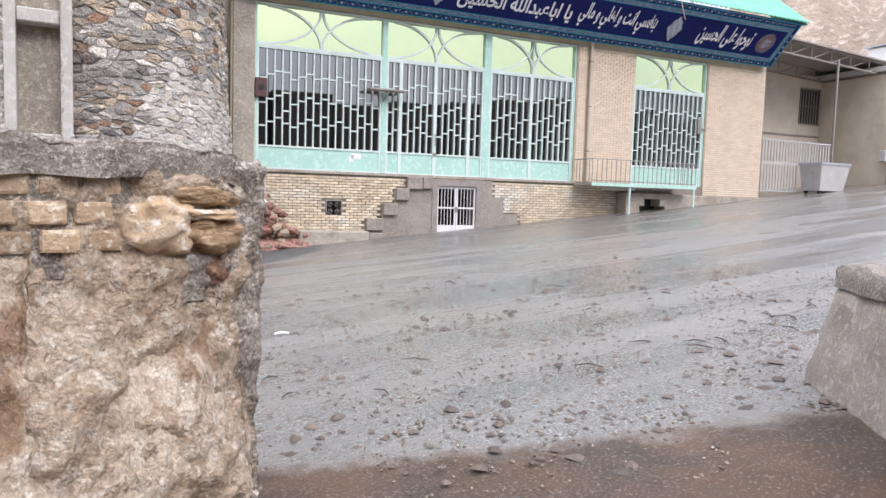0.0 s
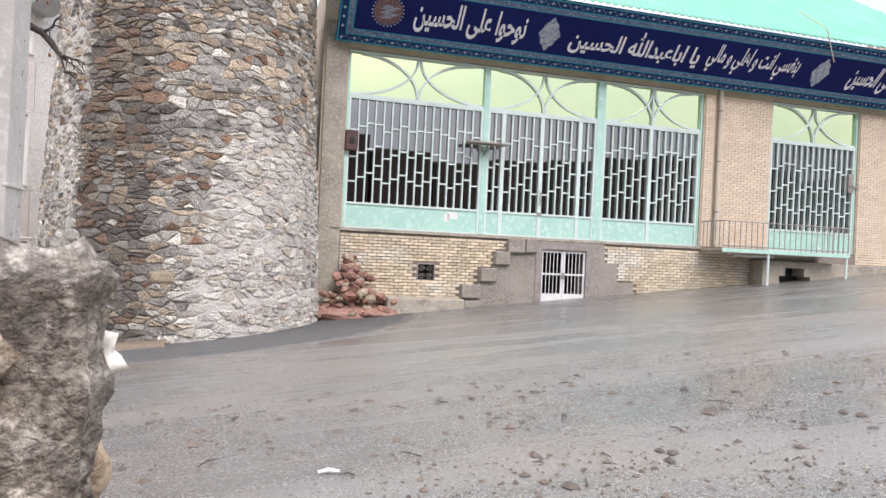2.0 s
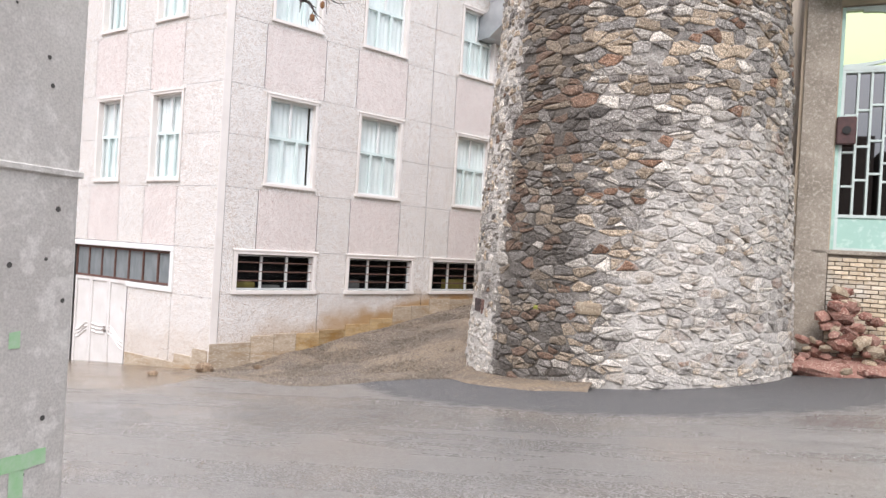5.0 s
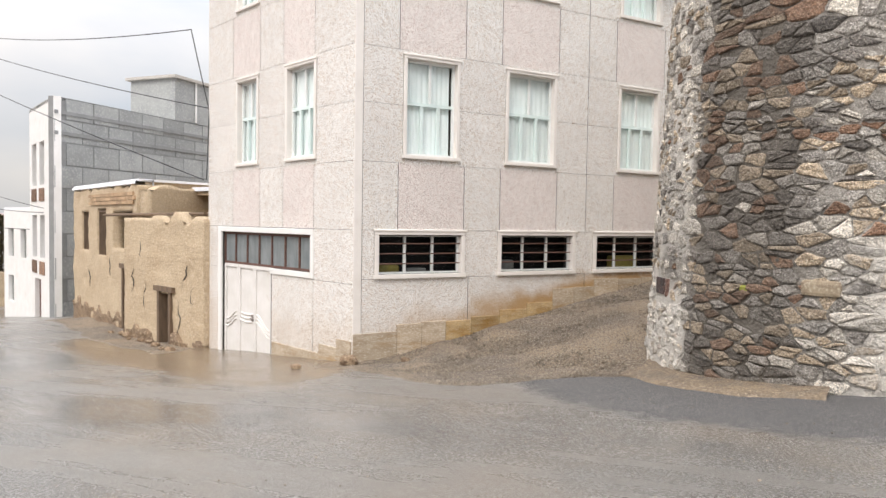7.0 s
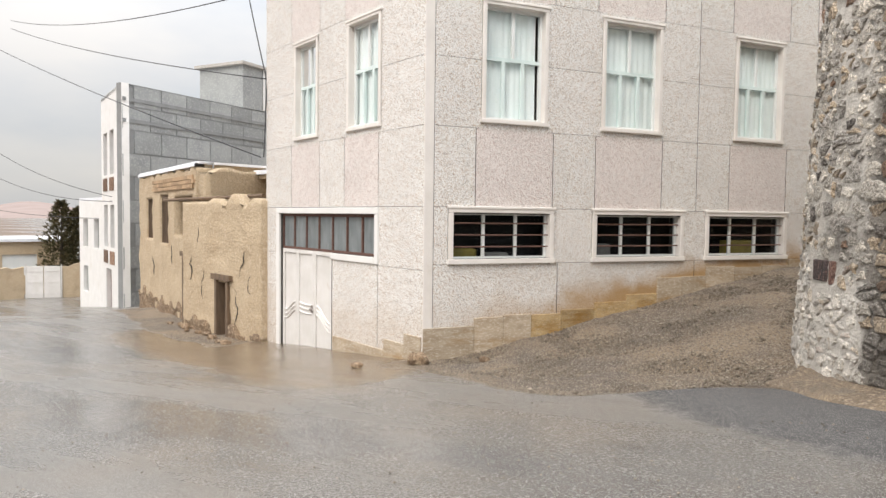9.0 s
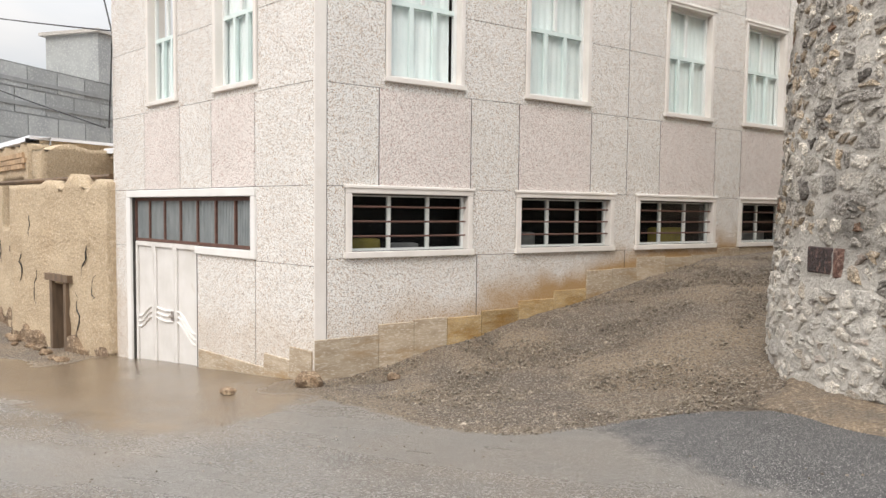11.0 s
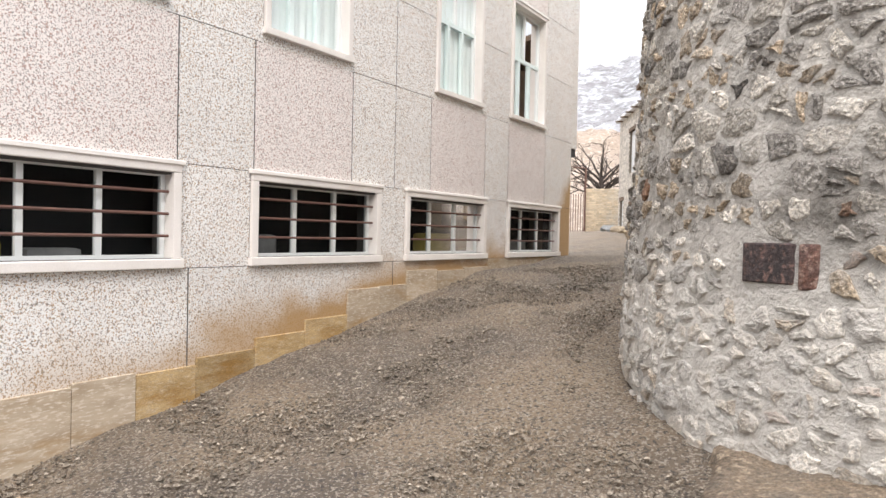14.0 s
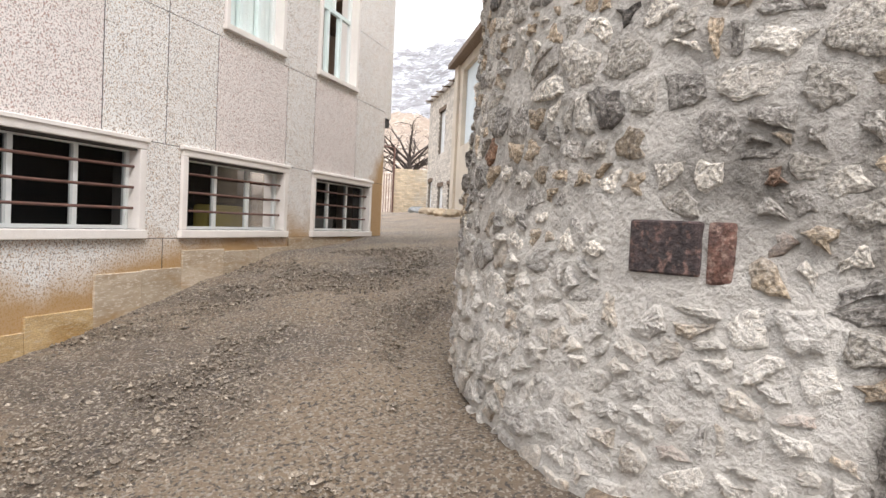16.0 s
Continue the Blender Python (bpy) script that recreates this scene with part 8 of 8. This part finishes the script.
bt = thing("bare_tree", Matrix.Identity(4), "spreading leafless tree behind the brick yard wall", "tree")
bm = bmesh.new()
tube(bm, [(1.7, 54.5, 0.7), (1.65, 54.5, 2.4), (1.7, 54.6, 4.6)], [0.24, 0.2, 0.15], 8)
part("trunk", bm, M_BARK, bt)
bm = bmesh.new()
for k in range(16):
    a = 2 * math.pi * k * 0.382
    branch(bm, (1.7, 54.6, 3.2 + 0.09 * k), (math.cos(a), math.sin(a) * 0.6, 0.2 + 0.055 * k), 2.5, 0.085, 2, 60 + k)
part("crown", bm, M_BARK, bt, "dense bare crown")
for k in range(6):
    bm = bmesh.new()
    rock(bm, (0, 0, 0), (0.35, 0.28, 0.2), k * 2.2, 2, 0.3)
    x, y = 0.9 - 0.1 * k, 46.5 - 2.2 * k
    solid("rubble_stone", bm, M_BLOCK if k < 2 else M_STONE[1], Matrix.Translation((x, y, lie(x, y) + 0.08)), "broken block lying in the alley", "rubble", "rubble in the alley")


def massif(nm, az0, az1, r0, r1, height, material, label, seed, n=120, m=40, rough=0.25):
    """A mountain side between two bearings, rising from r0 to r1."""
    bm = bmesh.new()
    g_ = []
    for i in range(n + 1):
        az = radians(az0 + (az1 - az0) * i / n)
        row = []
        for k in range(m + 1):
            f = k / m
            r = r0 + (r1 - r0) * f
            x, y = r * math.cos(az), r * math.sin(az)
            q = Vector((x, y, 0)) / r0 * 3.0 + Vector((seed, 0, 0))
            hgt = height(math.degrees(az)) * (f ** 0.9)
            hgt *= 1 + rough * noise.noise(q) + rough * 0.6 * noise.noise(q * 2.7) + rough * 0.35 * noise.noise(q * 7) + rough * 0.2 * noise.noise(q * 17)
            row.append(bm.verts.new((x, y, hgt - 6 * (1 - f))))
        g_.append(row)
    for c_, d_ in zip(g_, g_[1:]):
        for k in range(m):
            bm.faces.new((c_[k], d_[k], d_[k + 1], c_[k + 1]))
    solid(nm, bm, material, Matrix.Identity(4), label, "mountain", kind="structure", soft=True)


massif("mountain_snowy", 45, 128, 260, 520, lambda d: 146 - 22 * smooth(d, 77, 83.5) - 50 * smooth(d, 83.5, 96), M_MOUNT, "steep grey mountain face streaked with snow", 3.0, n=260, m=90, rough=0.10)
massif("mountain_foot", 60, 112, 75, 240, lambda d: 33 - 3 * math.sin(d * 0.5), M_HILL, "bare reddish-brown slope under the mountain", 6.0, rough=0.14)
massif("mountain_rocky", 8, 44, 70, 150, lambda d: 47 * (1 - 0.4 * smooth(d, 40, 44)) + 2 * math.sin(d * 0.9), M_HILL, "dry brown rocky hillside with crags", 8.0, rough=0.2)
massif("mountain_far", 128, 200, 900, 1300, lambda d: 5 + 14 * max(0.0, 1 - abs(d - 159.5) / 5) + 2 * math.sin(d * 0.8), M_FARHILL, "low hazy far hills", 5.0, rough=0.3)
# the village behind the viewer, seen only as a dark mirror image in the gate's glass
vil = thing("village_row", Matrix.Identity(4), "plain row of houses and trees behind the viewer", "building", kind="structure")
for k in range(19):
    x = -22 + 5.2 * k
    h = 8.6 + 2.6 * rng.random()
    part("house", boxes((x, x + 4.9, -26.0 - rng.random() * 3, -20.0 - rng.random(), -3.0, h)), M_BARK, vil)
massif("mountain_behind", 205, 335, 60, 140, lambda d: 9 + 2 * math.sin(d * 0.35), M_HILL, "dry hillside behind the viewer", 12.0)
# ---------- bricks of the hall's walls ----------
holes = [(5.0, 6.56, -0.4, 1.9), (1.9, 2.35, 0.82, 1.25)] + PATCH
courses(hall, [(-0.02, 12.1, 0.0, 1.94)], 0.076, 0.225, M_BRICK, holes, single=(0.0, 4.2, 0.40, 1.94), wobble=0.006, joint=0.015, proud=0.018)
courses(hall, [(10.45, 12.1, 2.04, 6.28), (15.28, HALL_END - 0.01, 1.73, 6.28), (9.9, 10.2, 2.04, 6.28)], 0.075, 0.225, M_BEIGE, (), wobble=0.0015, proud=0.012, joint=0.013)
